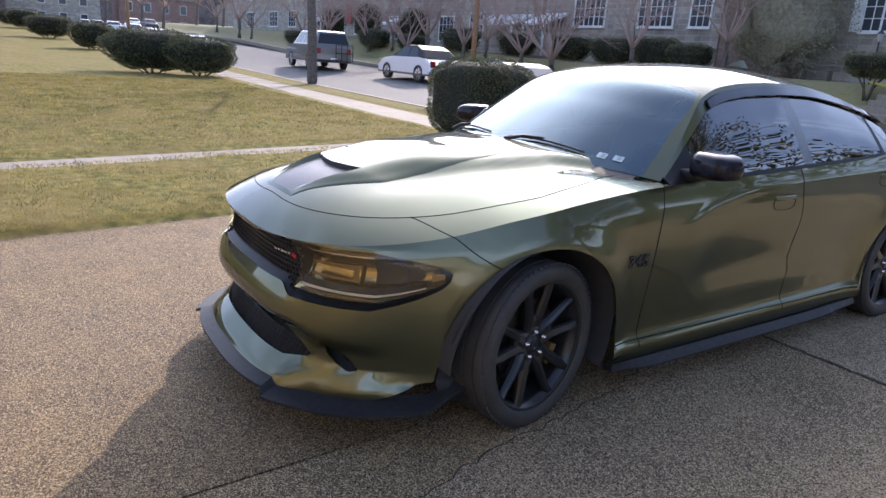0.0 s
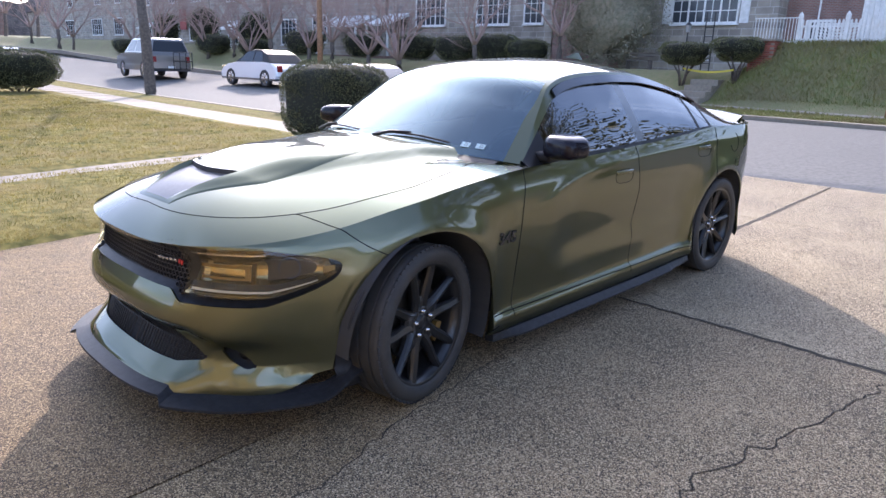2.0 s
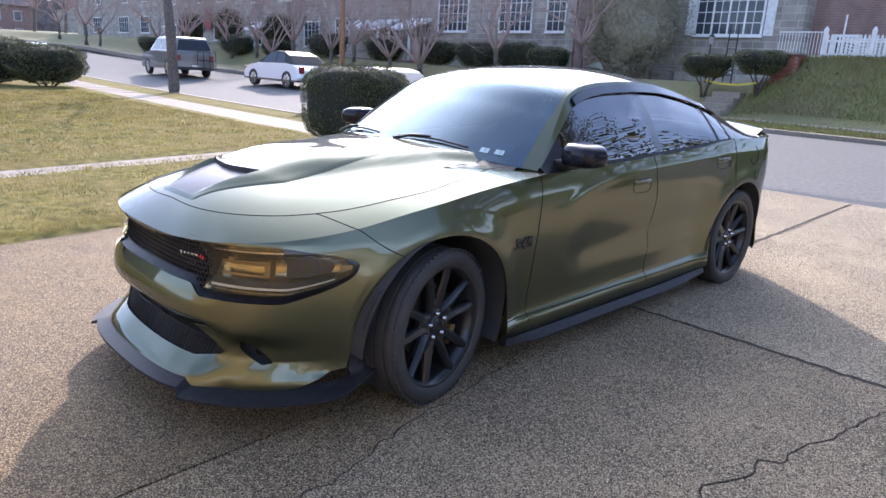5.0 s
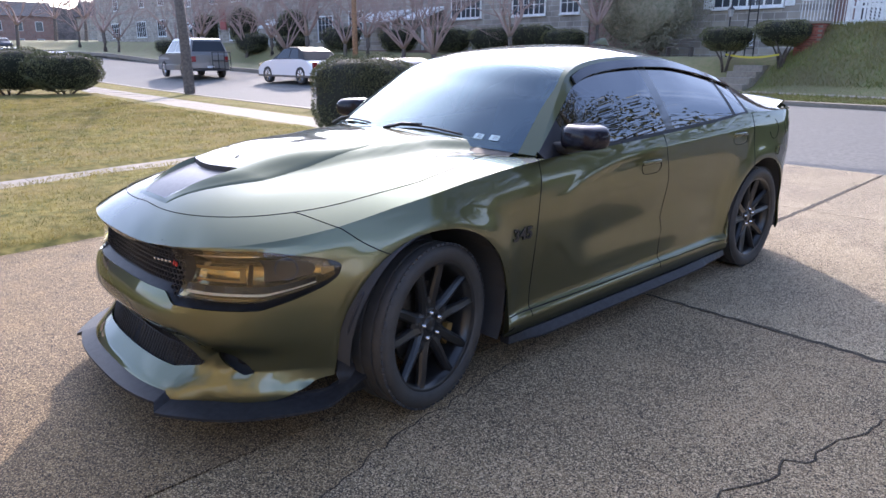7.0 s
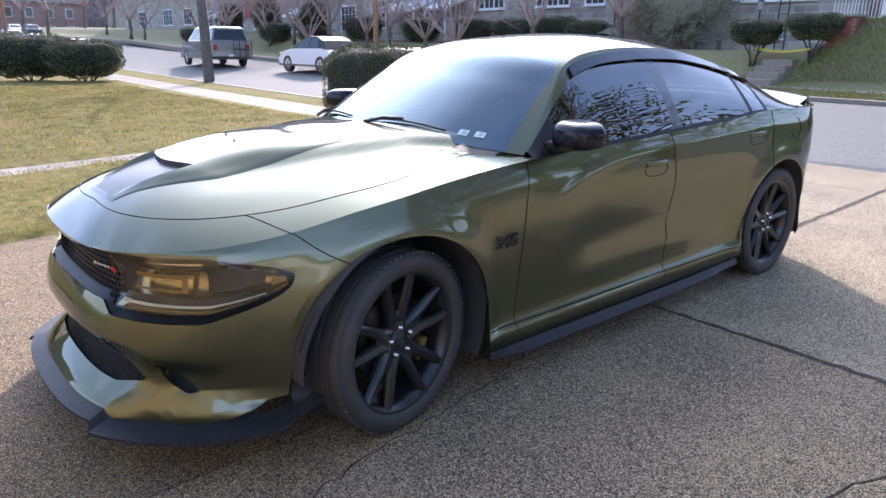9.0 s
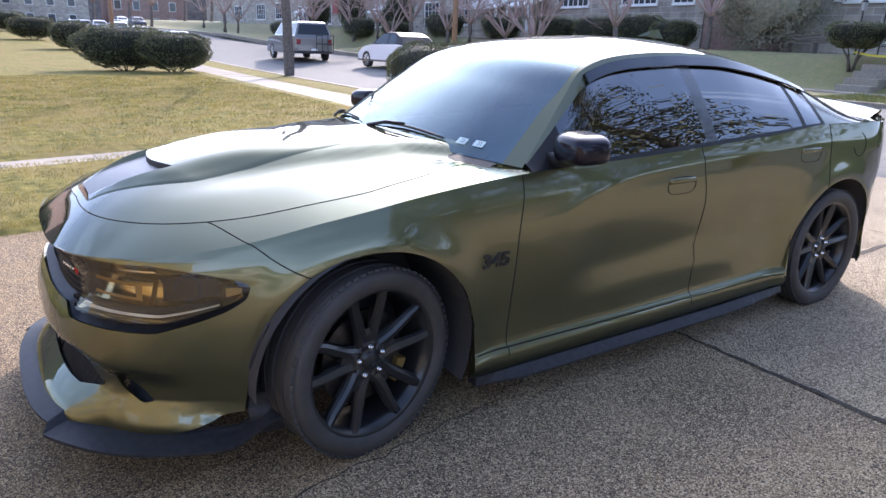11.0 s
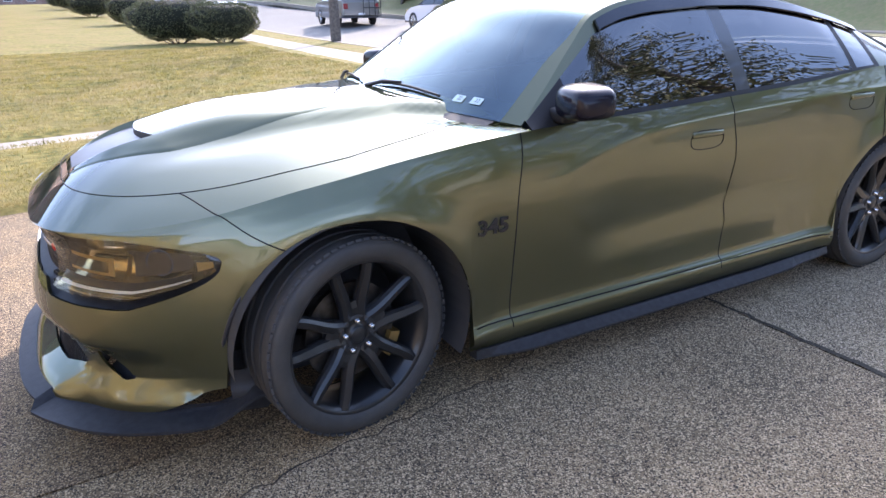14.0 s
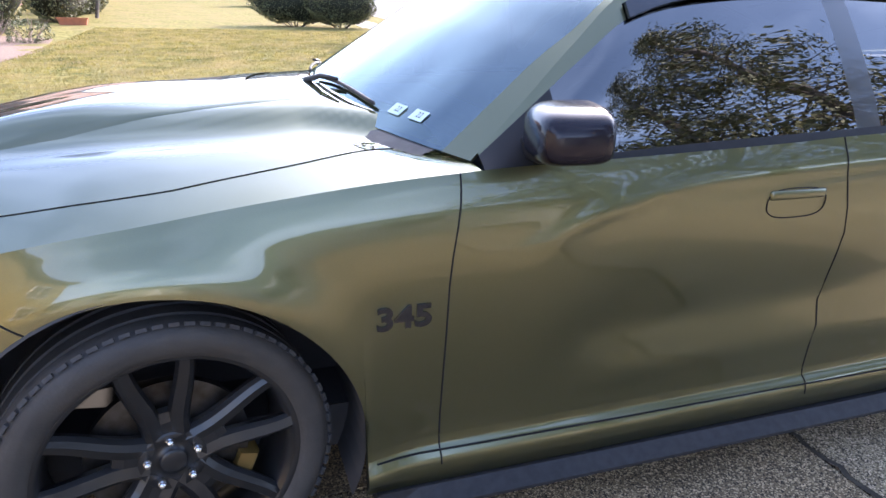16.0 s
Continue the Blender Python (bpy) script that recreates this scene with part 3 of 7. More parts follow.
def intake_edges(t):
    """Lower and upper edge of the openings low in the bumper: the wide intake, then the fog pocket."""
    lo = float(np.interp(t, [0.0, 0.26, 0.36, FOG0, FOG1, 1.0], [0.262, 0.265, 0.29, 0.346, 0.274, 0.274]))
    hi = float(np.interp(t, [0.0, 0.24, 0.33, 0.375, FOG0, FOG1, 1.0], [0.398, 0.394, 0.345, 0.305, 0.358, 0.286, 0.286]))
    if FOG0 < t < FOG1:
        # a slanting leaf-shaped pocket that falls towards the wheel
        u = (t - FOG0) / (FOG1 - FOG0)
        h, mid = 0.030 * math.sqrt(max(0.0, 1 - (2 * u - 1) ** 2)), 0.352 - 0.072 * u
        lo, hi = mid - h, mid + h
    return lo, max(hi, lo + 0.012)


ROWS_0, ROWS_A, ROWS_B, ROWS_C, ROWS_D = 5, 8, 8, 1, 24
NROW = ROWS_0 + ROWS_A + ROWS_B + ROWS_C + ROWS_D + 1
BODY = np.zeros((len(COLS), NROW, 3))
for i, (t, xs) in enumerate(COLS):
    xn = XNOM[i]
    zb, zt = arch_bottom(xn), float(shoulder(xn))
    lo, hi = band(xn, t)
    i_lo, i_hi = intake_edges(t)
    keys = [zb, max(i_lo, zb + 0.05 * (zt - zb)), max(i_hi, zb + 0.16 * (zt - zb)), max(lo, zb + 0.34 * (zt - zb)), max(hi, zb + 0.37 * (zt - zb)), zt]
    zz = np.r_[np.linspace(keys[0], keys[1], ROWS_0 + 1), np.linspace(keys[1], keys[2], ROWS_A + 1)[1:], np.linspace(keys[2], keys[3], ROWS_B + 1)[1:], keys[4], np.linspace(keys[4], keys[5], ROWS_D + 1)[1:]]
    for j, z in enumerate(zz):
        # the doors' cuts lean near the belt line
        lean = 0.03 * math.exp(-(((xn - 0.667) / 0.12) ** 2)) - 0.05 * math.exp(-(((xn - 1.84) / 0.15) ** 2))
        BODY[i, j] = wrap_point(t, xs + (lean * float(smooth(0.72, 0.98, z)) if t >= 1.0 else 0.0), float(z))


def hood_bulge(x, y):
    half = 0.27 + 0.20 * float(smooth(-0.6, 0.6, x)) + 0.20 * float(smooth(0.40, 0.76, x))
    b = 0.030 * float(1 - smooth(half - 0.07, half + 0.05, abs(y))) * float(smooth(-0.52, -0.10, x))
    valley = -0.010 * math.exp(-(((abs(y) - half - 0.10) / 0.07) ** 2)) * float(smooth(-0.6, -0.2, x))
    return b + valley


def seam_t(i):
    """Where the hood's cut runs, as a share of the way from the outline to the spine."""
    t, x = COLS[i]
    if t < 1.0:
        return 0.135 + 0.143 * (1 - t) ** 1.26
    return float(lerp_table(x, [(0.1, 0.135), (0.35, 0.165), (0.55, 0.21), (0.72, 0.25), (4.1, 0.085)]))


def spine_x(i):
    t, x = COLS[i]
    return -0.42 + (X_NOSE + 0.42) * t**1.6 if t < 1.0 else x


T_OUT, T_IN = 8, 22
I_COWL = int(np.argmin(np.abs(XNOM - 0.72)))
I_DECK = int(np.argmin(np.abs(XNOM - 3.35)))


def top_grid(i0, i1):
    g = np.zeros((i1 - i0 + 1, T_OUT + T_IN + 1, 3))
    for k, i in enumerate(range(i0, i1 + 1)):
        p = BODY[i, -1]
        sx = spine_x(i)
        ts = seam_t(i)
        for j, t in enumerate(np.r_[np.linspace(0, ts, T_OUT + 1), np.linspace(ts, 1, T_IN + 1)[1:]]):
            x, y = p[0] + (sx - p[0]) * t, p[1] * (1 - t)
            bow = (0.26 * t**1.5) * float(smooth(0.1, 0.72, COLS[i][1])) * (COLS[i][0] >= 1.0) * (x < 2)
            gl = 1 - (1 - t) ** 2.1
            z = p[2] * (1 - gl) + float(spine(sx)) * gl
            g[k, j] = (x - bow, y, z + (hood_bulge(x - bow, y) if x < 1 else 0.0))
    return g


HOOD = top_grid(0, I_COWL)
DECK = top_grid(I_DECK, len(COLS) - 1)

# greenhouse: the rail from pillar foot over the doors to the tail, and the surfaces hung between
RAIL = {"y": [(0.74, 0.855), (0.9, 0.790), (1.05, 0.723), (1.22, 0.653), (1.4, 0.623), (1.7, 0.610), (2.0, 0.610), (2.4, 0.627), (2.8, 0.680), (3.1, 0.735), (3.4, 0.777), (3.5, 0.820)],
        "z": [(0.74, 0.995), (0.9, 1.125), (1.05, 1.245), (1.22, 1.365), (1.4, 1.415), (1.6, 1.437), (1.85, 1.447), (2.1, 1.442), (2.4, 1.405), (2.7, 1.335), (3.0, 1.235), (3.25, 1.145), (3.4, 1.10), (3.5, 1.085)]}
XR = np.r_[np.linspace(0.74, 1.24, 28), np.linspace(1.24, 2.72, 32)[1:], np.linspace(2.72, 3.42, 24)[1:]]
QN = 24


def rail(x):
    return np.array((x, -lerp_table(x, RAIL["y"]), lerp_table(x, RAIL["z"])))


def roof_point(x, q):
    """q: 1 on the rail, 0 on the middle line."""
    p = rail(x)
    bow = lerp_table(x, [(0.74, -0.27), (1.24, -0.13), (1.6, 0.0), (2.4, 0.0), (2.72, 0.10), (3.42, 0.13)])
    crown = lerp_table(x, [(0.74, 0.055), (1.2, 0.066), (1.5, 0.07), (2.2, 0.076), (2.8, 0.078), (3.42, 0.06)])
    f = 1 - abs(q) ** 2.3
    return (p[0] + bow * f, p[1] * q, p[2] + crown * f)


# the outermost strip beside the windscreen belongs to the pillar
ROOF = np.array([[roof_point(x, q) for q in np.r_[1.0, np.linspace(1 - float(lerp_table(x, [(0.74, 0.080), (0.95, 0.068), (1.15, 0.03), (1.3, 0.042), (3.5, 0.042)])), 0, QN)]] for x in XR])


def belt(x):
    z = float(shoulder(x)) - 0.004
    return np.array((x, -(side_y(x, z) - 0.012), z))


XG = np.r_[np.linspace(0.76, 0.96, 14), np.linspace(0.96, 1.85, 30)[1:], np.linspace(1.85, 1.935, 5)[1:], np.linspace(1.935, 2.66, 20)[1:], np.linspace(2.66, 2.70, 3)[1:],
          np.linspace(2.70, 2.84, 8)[1:], np.linspace(2.84, 2.88, 3)[1:], np.linspace(2.88, 3.42, 18)[1:]]
RN = 20


def glasshouse_point(x, r):
    """r: 0 on the belt, 1 on the rail."""
    a, b = belt(x), rail(x + (0.05 * 4 * r * (1 - r) * 0))
    p = a + (b - a) * r
    p[1] -= 0.018 * 4 * r * (1 - r) * min(1.0, (b[2] - a[2]) / 0.3)
    return p


GLASSHOUSE = np.array([[glasshouse_point(x, r) for r in np.linspace(0, 1, RN + 1)] for x in XG])


def grid_faces(mask_fn, n, m):
    return [(i, j) for i in range(n - 1) for j in range(m - 1) if mask_fn(i, j)]


def panel(name, grid, cells, mat, parent, mirror=True, label="", side=0):
    """A skin of grid cells, on both sides of the car, with a returned edge towards the inside."""
    m = grid.shape[1]
    used = sorted({(i + a) * m + j + b for i, j in cells for a in (0, 1) for b in (0, 1)})
    where = {v: k for k, v in enumerate(used)}
    flat = grid.reshape(-1, 3)
    verts = [tuple(flat[v]) for v in used]
    quads = [(where[i * m + j], where[(i + 1) * m + j], where[(i + 1) * m + j + 1], where[i * m + j + 1]) for i, j in cells]
    if side:
        verts = [(x, y * side, z) for x, y, z in verts]
    elif mirror:
        n = len(verts)
        verts += [(x, -y, z) for x, y, z in verts]
        quads += [tuple(v + n for v in q[::-1]) for q in quads]
    bm = bmesh.new()
    vs = [bm.verts.new(v) for v in verts]
    for q in quads:
        if len({tuple(round(c, 5) for c in verts[v]) for v in q}) >= 3:
            try:
                bm.faces.new([vs[v] for v in q])
            except ValueError:
                pass
    bmesh.ops.remove_doubles(bm, verts=bm.verts, dist=0.0004)
    bmesh.ops.recalc_face_normals(bm, faces=bm.faces)
    # outward: away from the car's inner axis
    mid = Vector((1.5, 0, 0.6))
    f = max(bm.faces, key=lambda q: q.calc_area())
    c = f.calc_center_median()
    if f.normal.dot(c - Vector((min(max(c.x, -0.3), 3.4), 0, 0.55))) < 0:
        bmesh.ops.reverse_faces(bm, faces=bm.faces)
    rim_edges = [e for e in bm.edges if e.is_boundary]
    bm.normal_update()
    out = bmesh.ops.extrude_edge_only(bm, edges=rim_edges)
    for v in [g for g in out["geom"] if isinstance(g, bmesh.types.BMVert)]:
        near = [e.other_vert(v) for e in v.link_edges]
        nrm = sum((o.normal for o in near if o not in out["geom"]), Vector())
        if nrm.length:
            v.co -= nrm.normalized() * 0.010
    ob = part(name, bm, mat, parent, label, smooth=True)
    ob.data.set_sharp_from_angle(angle=radians(50))
    return ob


car = thing("car", 0.0, 0.06, 0.0, label="dark green metallic four-door saloon with black wheels parked on the driveway", category="car")
NB, MB = len(COLS), NROW
R_BAND0, R_BAND1 = ROWS_0 + ROWS_A + ROWS_B, ROWS_0 + ROWS_A + ROWS_B + ROWS_C
I_TIP = int(np.argmin(np.abs(np.array([c[0] for c in COLS]) - TIP)))
I_BUMP = int(np.argmin(np.abs(XNOM + 0.17)))
I_D0, I_D1, I_D2 = (int(np.argmin(np.abs(XNOM - v))) for v in (0.667, 1.84, 2.90))
I_TAIL = int(np.argmin(np.abs(XNOM - 3.60)))


def intake(i, j):
    return COLS[i][0] < 0.375 and ROWS_0 <= j < ROWS_0 + ROWS_A


def in_band(i, j):
    return R_BAND0 <= j < R_BAND1 and i < I_TIP


def fog(i, j):
    return FOG0 < COLS[i][0] < FOG1 and ROWS_0 <= j < ROWS_0 + ROWS_A


solid = lambda i, j: not in_band(i, j) and not intake(i, j) and not fog(i, j)
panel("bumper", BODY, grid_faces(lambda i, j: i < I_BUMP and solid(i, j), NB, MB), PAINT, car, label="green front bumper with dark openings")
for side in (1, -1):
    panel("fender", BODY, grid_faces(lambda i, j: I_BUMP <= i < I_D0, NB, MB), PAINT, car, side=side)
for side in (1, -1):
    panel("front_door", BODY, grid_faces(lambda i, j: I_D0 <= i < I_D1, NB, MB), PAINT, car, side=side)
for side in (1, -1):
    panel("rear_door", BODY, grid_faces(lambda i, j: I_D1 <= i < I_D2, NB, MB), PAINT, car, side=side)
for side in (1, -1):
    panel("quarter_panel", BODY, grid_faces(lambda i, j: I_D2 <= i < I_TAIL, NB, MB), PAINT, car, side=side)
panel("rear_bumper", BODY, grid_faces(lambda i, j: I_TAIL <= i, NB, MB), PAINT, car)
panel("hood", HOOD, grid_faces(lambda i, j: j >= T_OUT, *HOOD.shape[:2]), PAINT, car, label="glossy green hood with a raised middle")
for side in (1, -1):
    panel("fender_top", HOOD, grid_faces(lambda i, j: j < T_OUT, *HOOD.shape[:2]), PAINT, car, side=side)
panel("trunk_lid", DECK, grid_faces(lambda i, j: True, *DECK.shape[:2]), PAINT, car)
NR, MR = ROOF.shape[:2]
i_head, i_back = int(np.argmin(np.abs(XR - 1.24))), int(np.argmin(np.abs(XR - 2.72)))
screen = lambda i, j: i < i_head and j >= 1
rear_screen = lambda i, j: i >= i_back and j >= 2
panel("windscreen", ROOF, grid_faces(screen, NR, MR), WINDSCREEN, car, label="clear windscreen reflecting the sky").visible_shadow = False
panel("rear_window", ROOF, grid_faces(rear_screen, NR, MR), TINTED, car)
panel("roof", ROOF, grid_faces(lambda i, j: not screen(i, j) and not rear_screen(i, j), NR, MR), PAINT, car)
NG, MG = GLASSHOUSE.shape[:2]
xg_mid = (XG[:-1] + XG[1:]) / 2


def zone(i, j):
    x, r = xg_mid[i], (j + 0.5) / RN
    if x > 2.88:
        return "pillar"
    if r < 0.07:
        return "trim"
    if r > (0.86 if x < 1.22 else 0.93):
        return "pillar"
    if r > 0.87 and x > 1.0:
        return "visor"
    if 1.85 < x < 1.935:
        return "post"
    if 2.66 < x < 2.70 or x < 0.96 or x > 2.84:
        return "trim"
    return "front" if x < 1.9 else "rear" if x < 2.68 else "quarter"


# rain guards stand a little proud of the glass
GUARD = GLASSHOUSE.copy()
GUARD[:, :, 1] -= 0.016
GUARD[:, :, 2] += 0.006

for nm, key, mat, lab in (("side_window", "front", TINTED, "dark tinted front side window"), ("side_window", "rear", TINTED, "dark tinted rear side window"),
                          ("quarter_window", "quarter", TINTED, ""), ("window_trim", "trim", TRIM, ""), ("door_post", "post", DOOR_POST, "gloss black door post"),
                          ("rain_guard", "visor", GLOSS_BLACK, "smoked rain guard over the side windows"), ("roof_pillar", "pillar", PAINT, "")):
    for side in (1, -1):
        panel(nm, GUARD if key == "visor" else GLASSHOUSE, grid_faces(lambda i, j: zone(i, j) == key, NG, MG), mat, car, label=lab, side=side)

# panel gaps: near-black tubes on the skin, the gaps' shade put into their colour
def gap(points, r=0.0032):
    return tube(points, r, 5)


def both(sets):
    return sets + [([Vector((v[0], -v[1], v[2])) for v in vs], [f[::-1] for f in fs]) for vs, fs in sets]


def gaps(name, lines, r=0.0024):
    for p in lines:
        v, f = gap(p, r)
        mesh_object(name, v, f, SEAM, car, smooth=True)
        mesh_object(name, [(q[0], -q[1], q[2]) for q in v], [q[::-1] for q in f], SEAM, car, smooth=True)


gaps("hood_gap", [[HOOD[i, T_OUT] for i in range(0, HOOD.shape[0])]], 0.0022)
def column_at(i, f):
    """A point of the body skin between columns, f of the way down from the shoulder."""
    i0 = int(i)
    i1 = min(i0 + 1, NB - 1)
    out = []
    for k in (i0, i1):
        z = BODY[k, -1, 2] + (BODY[k, 0, 2] - BODY[k, -1, 2]) * f
        out.append(Vector([float(np.interp(z, BODY[k, :, 2], BODY[k, :, c])) for c in range(3)]))
    return out[0].lerp(out[1], i - i0)


i_c, i_e, i_a = (int(np.argmin(np.abs(XNOM - v))) for v in (-0.50, -0.36, -0.185))
def hood_at(i, j):
    i0, j0 = int(i), int(min(j, T_OUT + T_IN - 1e-6))
    a, c = i - i0, j - j0
    return Vector(HOOD[i0, j0]) * (1 - a) * (1 - c) + Vector(HOOD[i0 + 1, j0]) * a * (1 - c) + Vector(HOOD[i0, j0 + 1]) * (1 - a) * c + Vector(HOOD[i0 + 1, j0 + 1]) * a * c


corner = [hood_at(i_c + (i_e - i_c) * k, T_OUT * (1 - k**1.3)) for k in np.linspace(0, 1, 9)]
run = [column_at(i_e + (i_a - i_e) * k, k**1.45) for k in np.linspace(0, 1, 16)[1:]]
gaps("bumper_gap", [corner + run])
gaps("door_gap", [[BODY[i, j] for j in range(3, MB)] for i in (I_D0, I_D1)] + [[BODY[I_D2, j] for j in range(0, MB)]])
gaps("sill_gap", [[wrap_point(1.0, x, 0.268) for x in np.linspace(0.50, 2.62, 40)]], 0.003)

# slim side marker in the bumper, just ahead of the wheel opening
for sg in (1, -1):
    pts = [(X_F + (R_ARCH + 0.040) * math.cos(a), Z_HUB + (R_ARCH + 0.040) * math.sin(a)) for a in np.linspace(radians(146), radians(167), 12)]
    v, f = tube([(x, -side_y(x, z) - 0.001, z) for x, z in pts], [0.002] + [0.0065] * 10 + [0.002], 8)
    mesh_object("side_marker", [(q[0], q[1] * sg, q[2]) for q in v], f if sg > 0 else [q[::-1] for q in f], SATIN_BLACK, car, smooth=True, label="slim dark side marker")

# wheel housings
for nm, xc in (("wheel_housing", X_F), ("wheel_housing", BASE)):
    verts, faces = [], []
    angs = np.linspace(-0.42 if xc < 1 else -0.30, math.pi + 0.10, 33)
    for a in angs:
        x, z = xc + (R_ARCH + 0.004) * math.cos(a), Z_HUB + (R_ARCH + 0.004) * math.sin(a)
        for y in ((-side_y(x, max(z, 0.3)) if xc < 1 else wrap_point(1.0, x, max(z, 0.2))[1]) + 0.012, -0.50):
            verts.append((x, y, z))
    k = len(verts)
    for i in range(len(angs) - 1):
        faces.append((2 * i, 2 * i + 1, 2 * i + 3, 2 * i + 2))
    verts.append((xc, -0.50, Z_HUB))
    faces += [(2 * i + 1, k, 2 * i + 3) for i in range(len(angs) - 1)]
    for s in (1, -1):
        mesh_object(nm, [(x, y * s, z) for x, y, z in verts], faces, MATTE_BLACK, car)
part("underbody", box((-0.62, -0.70, 0.17), (3.75, 0.70, 0.30)), MATTE_BLACK, car)


# ---- wheels ----
def revolve(profile, n, cx=0.0):
    """A ring of n slices turned about the y axis from (radius, y) pairs."""
    verts, faces, m = [], [], len(profile)
    for k in range(n):
        a = 2 * math.pi * k / n
        verts += [(r * math.cos(a), y, r * math.sin(a)) for r, y in profile]
    for k in range(n):
        k2 = (k + 1) % n
        faces += [(k * m + i, k * m + i + 1, k2 * m + i + 1, k2 * m + i) for i in range(m - 1)]
    return verts, faces


def build_wheel(x, y_side):
    """A wheel whose outer face looks towards -y, standing on the ground."""
    w = thing("wheel")
    w.parent = car
    R = 0.362
    tyre_prof = [(0.278, -0.098), (0.288, -0.110), (0.300, -0.117), (0.318, -0.121), (0.336, -0.119), (0.349, -0.110), (0.357, -0.098),
                 (R, -0.085), (R, -0.062), (R - 0.008, -0.060), (R - 0.008, -0.050), (R, -0.048), (R, -0.006), (R - 0.008, -0.004), (R - 0.008, 0.008), (R, 0.010),
                 (R, 0.048), (R - 0.008, 0.05), (R - 0.008, 0.06), (R, 0.062), (R, 0.085), (0.349, 0.11), (0.32, 0.122), (0.275, 0.113), (0.262, 0.098)]
    v, f = revolve(tyre_prof, 96)
    tyre = mesh_object("tyre", v, f, RUBBER, w, smooth=True, label="black rubber tyre with a low sidewall")
    tyre.data.set_sharp_from_angle(angle=radians(38))
    # tread sipes as short blocks on the outer shoulder
    bm = bmesh.new()
    for k in range(72):
        a = 2 * math.pi * k / 72
        m = Matrix.Rotation(-a, 4, "Y") @ Matrix.Translation((R - 0.0086, -0.094, 0)) @ Matrix.Rotation(radians(28), 4, "Z")
        add_box(bm, (-0.004, -0.016, -0.0105), (0.004, 0.012, 0.0105), m=m)
    part("tread", bm, MATTE_BLACK, tyre)
    rim_prof = [(0.272, -0.097), (0.284, -0.106), (0.289, -0.102), (0.285, -0.092), (0.268, -0.084), (0.258, -0.05), (0.250, 0.02), (0.262, 0.09), (0.275, 0.098)]
    v, f = revolve(rim_prof, 96)
    rim = mesh_object("rim", v, f, RIM, w, smooth=True, label="gloss black five-spoke rim with forked spokes")
    # five forked spokes: two ridged arms leave the hub side by side, then spread towards the rim
    for k in range(5):
        bm = bmesh.new()
        for s in (-1, 1):
            rings = []
            for t in np.linspace(0, 1, 11):
                rad = 0.046 + 0.230 * t
                off = 0.0270 + 0.0400 * float(smooth(0.12, 1.0, t))
                y = -0.060 - 0.030 * t**1.6 - 0.006 * math.sin(t * math.pi)
                half = 0.0275 - 0.0065 * t
                deep = 0.036 - 0.008 * t
                o = Vector((rad, 0, s * off))
                tan = Vector((-0.2 * s * float(smooth(0.2, 0.5, t)), 0, 1.0)).normalized()
                ring = [o + tan * (u * half) + Vector((0, y + d * deep, 0)) for u, d in ((-1.0, 0.45), (-0.72, 0.06), (0.22 * s, -0.20), (0.72, 0.06), (1.0, 0.45), (0.7, 1.2), (-0.7, 1.2))]
                rings.append([bm.verts.new(p) for p in ring])
            for a, b in zip(rings, rings[1:]):
                for q in range(7):
                    bm.faces.new((a[q], a[(q + 1) % 7], b[(q + 1) % 7], b[q]))
            bm.faces.new(rings[0])
            bm.faces.new(rings[-1][::-1])
        # the web that joins the two arms near the hub
        web = [[bm.verts.new((rad, y, zz)) for zz in (-wd, wd)] for rad, y, wd in ((0.040, -0.058, 0.034), (0.105, -0.066, 0.036), (0.128, -0.060, 0.030), (0.128, -0.036, 0.030), (0.040, -0.030, 0.034))]
        for a, b in zip(web, web[1:] + web[:1]):
            bm.faces.new((a[0], a[1], b[1], b[0]))
        bm.faces.new([q[0] for q in web])
        bm.faces.new([q[1] for q in web][::-1])
        bmesh.ops.recalc_face_normals(bm, faces=bm.faces)
        bmesh.ops.rotate(bm, verts=bm.verts, cent=(0, 0, 0), matrix=Matrix.Rotation(-(2 * math.pi * k / 5 + math.pi / 2 + 0.06), 3, "Y"))
        part("spoke", bm, RIM, rim)
    v, f = revolve([(0.0, -0.070), (0.026, -0.070), (0.031, -0.066), (0.033, -0.058), (0.052, -0.060), (0.072, -0.068), (0.078, -0.058), (0.078, 0.0)], 40)
    mesh_object("hub", v, f, RIM, rim, smooth=True)
    for k in range(5):
        a = 2 * math.pi * k / 5 + math.pi / 2 + 0.06
        bm = bmesh.new()
        p = Vector((0.0575 * math.cos(a), -0.066, 0.0575 * math.sin(a)))
        add_rod(bm, p + Vector((0, 0.006, 0)), p + Vector((0, -0.012, 0)), 0.0105, 0.0100, 6)
        bmesh.ops.create_uvsphere(bm, u_segments=10, v_segments=6, radius=0.0092, matrix=Matrix.Translation(p + Vector((0, -0.011, 0))))
        part("lug_nut", bm, CHROME, rim, "chrome lug nut", smooth=True)
    v, f = revolve([(0.07, -0.012), (0.075, -0.02), (0.182, -0.02), (0.182, 0.0), (0.075, 0.0)], 64)
    mesh_object("brake_disc", v, f, STEEL, w, smooth=False)
    bm = bmesh.new()
    prev = None
    for k in range(9):
        a = -0.80 + 0.50 * k / 8
        ring = [bm.verts.new((rr * math.cos(a), yy, rr * math.sin(a))) for rr, yy in ((0.160, -0.046), (0.202, -0.046), (0.210, -0.03), (0.210, 0.02), (0.160, 0.02))]
        if prev:
            for q in range(5):
                bm.faces.new((prev[q], prev[(q + 1) % 5], ring[(q + 1) % 5], ring[q]))
        else:
            bm.faces.new(ring[::-1])
        prev = ring
    bm.faces.new(prev)
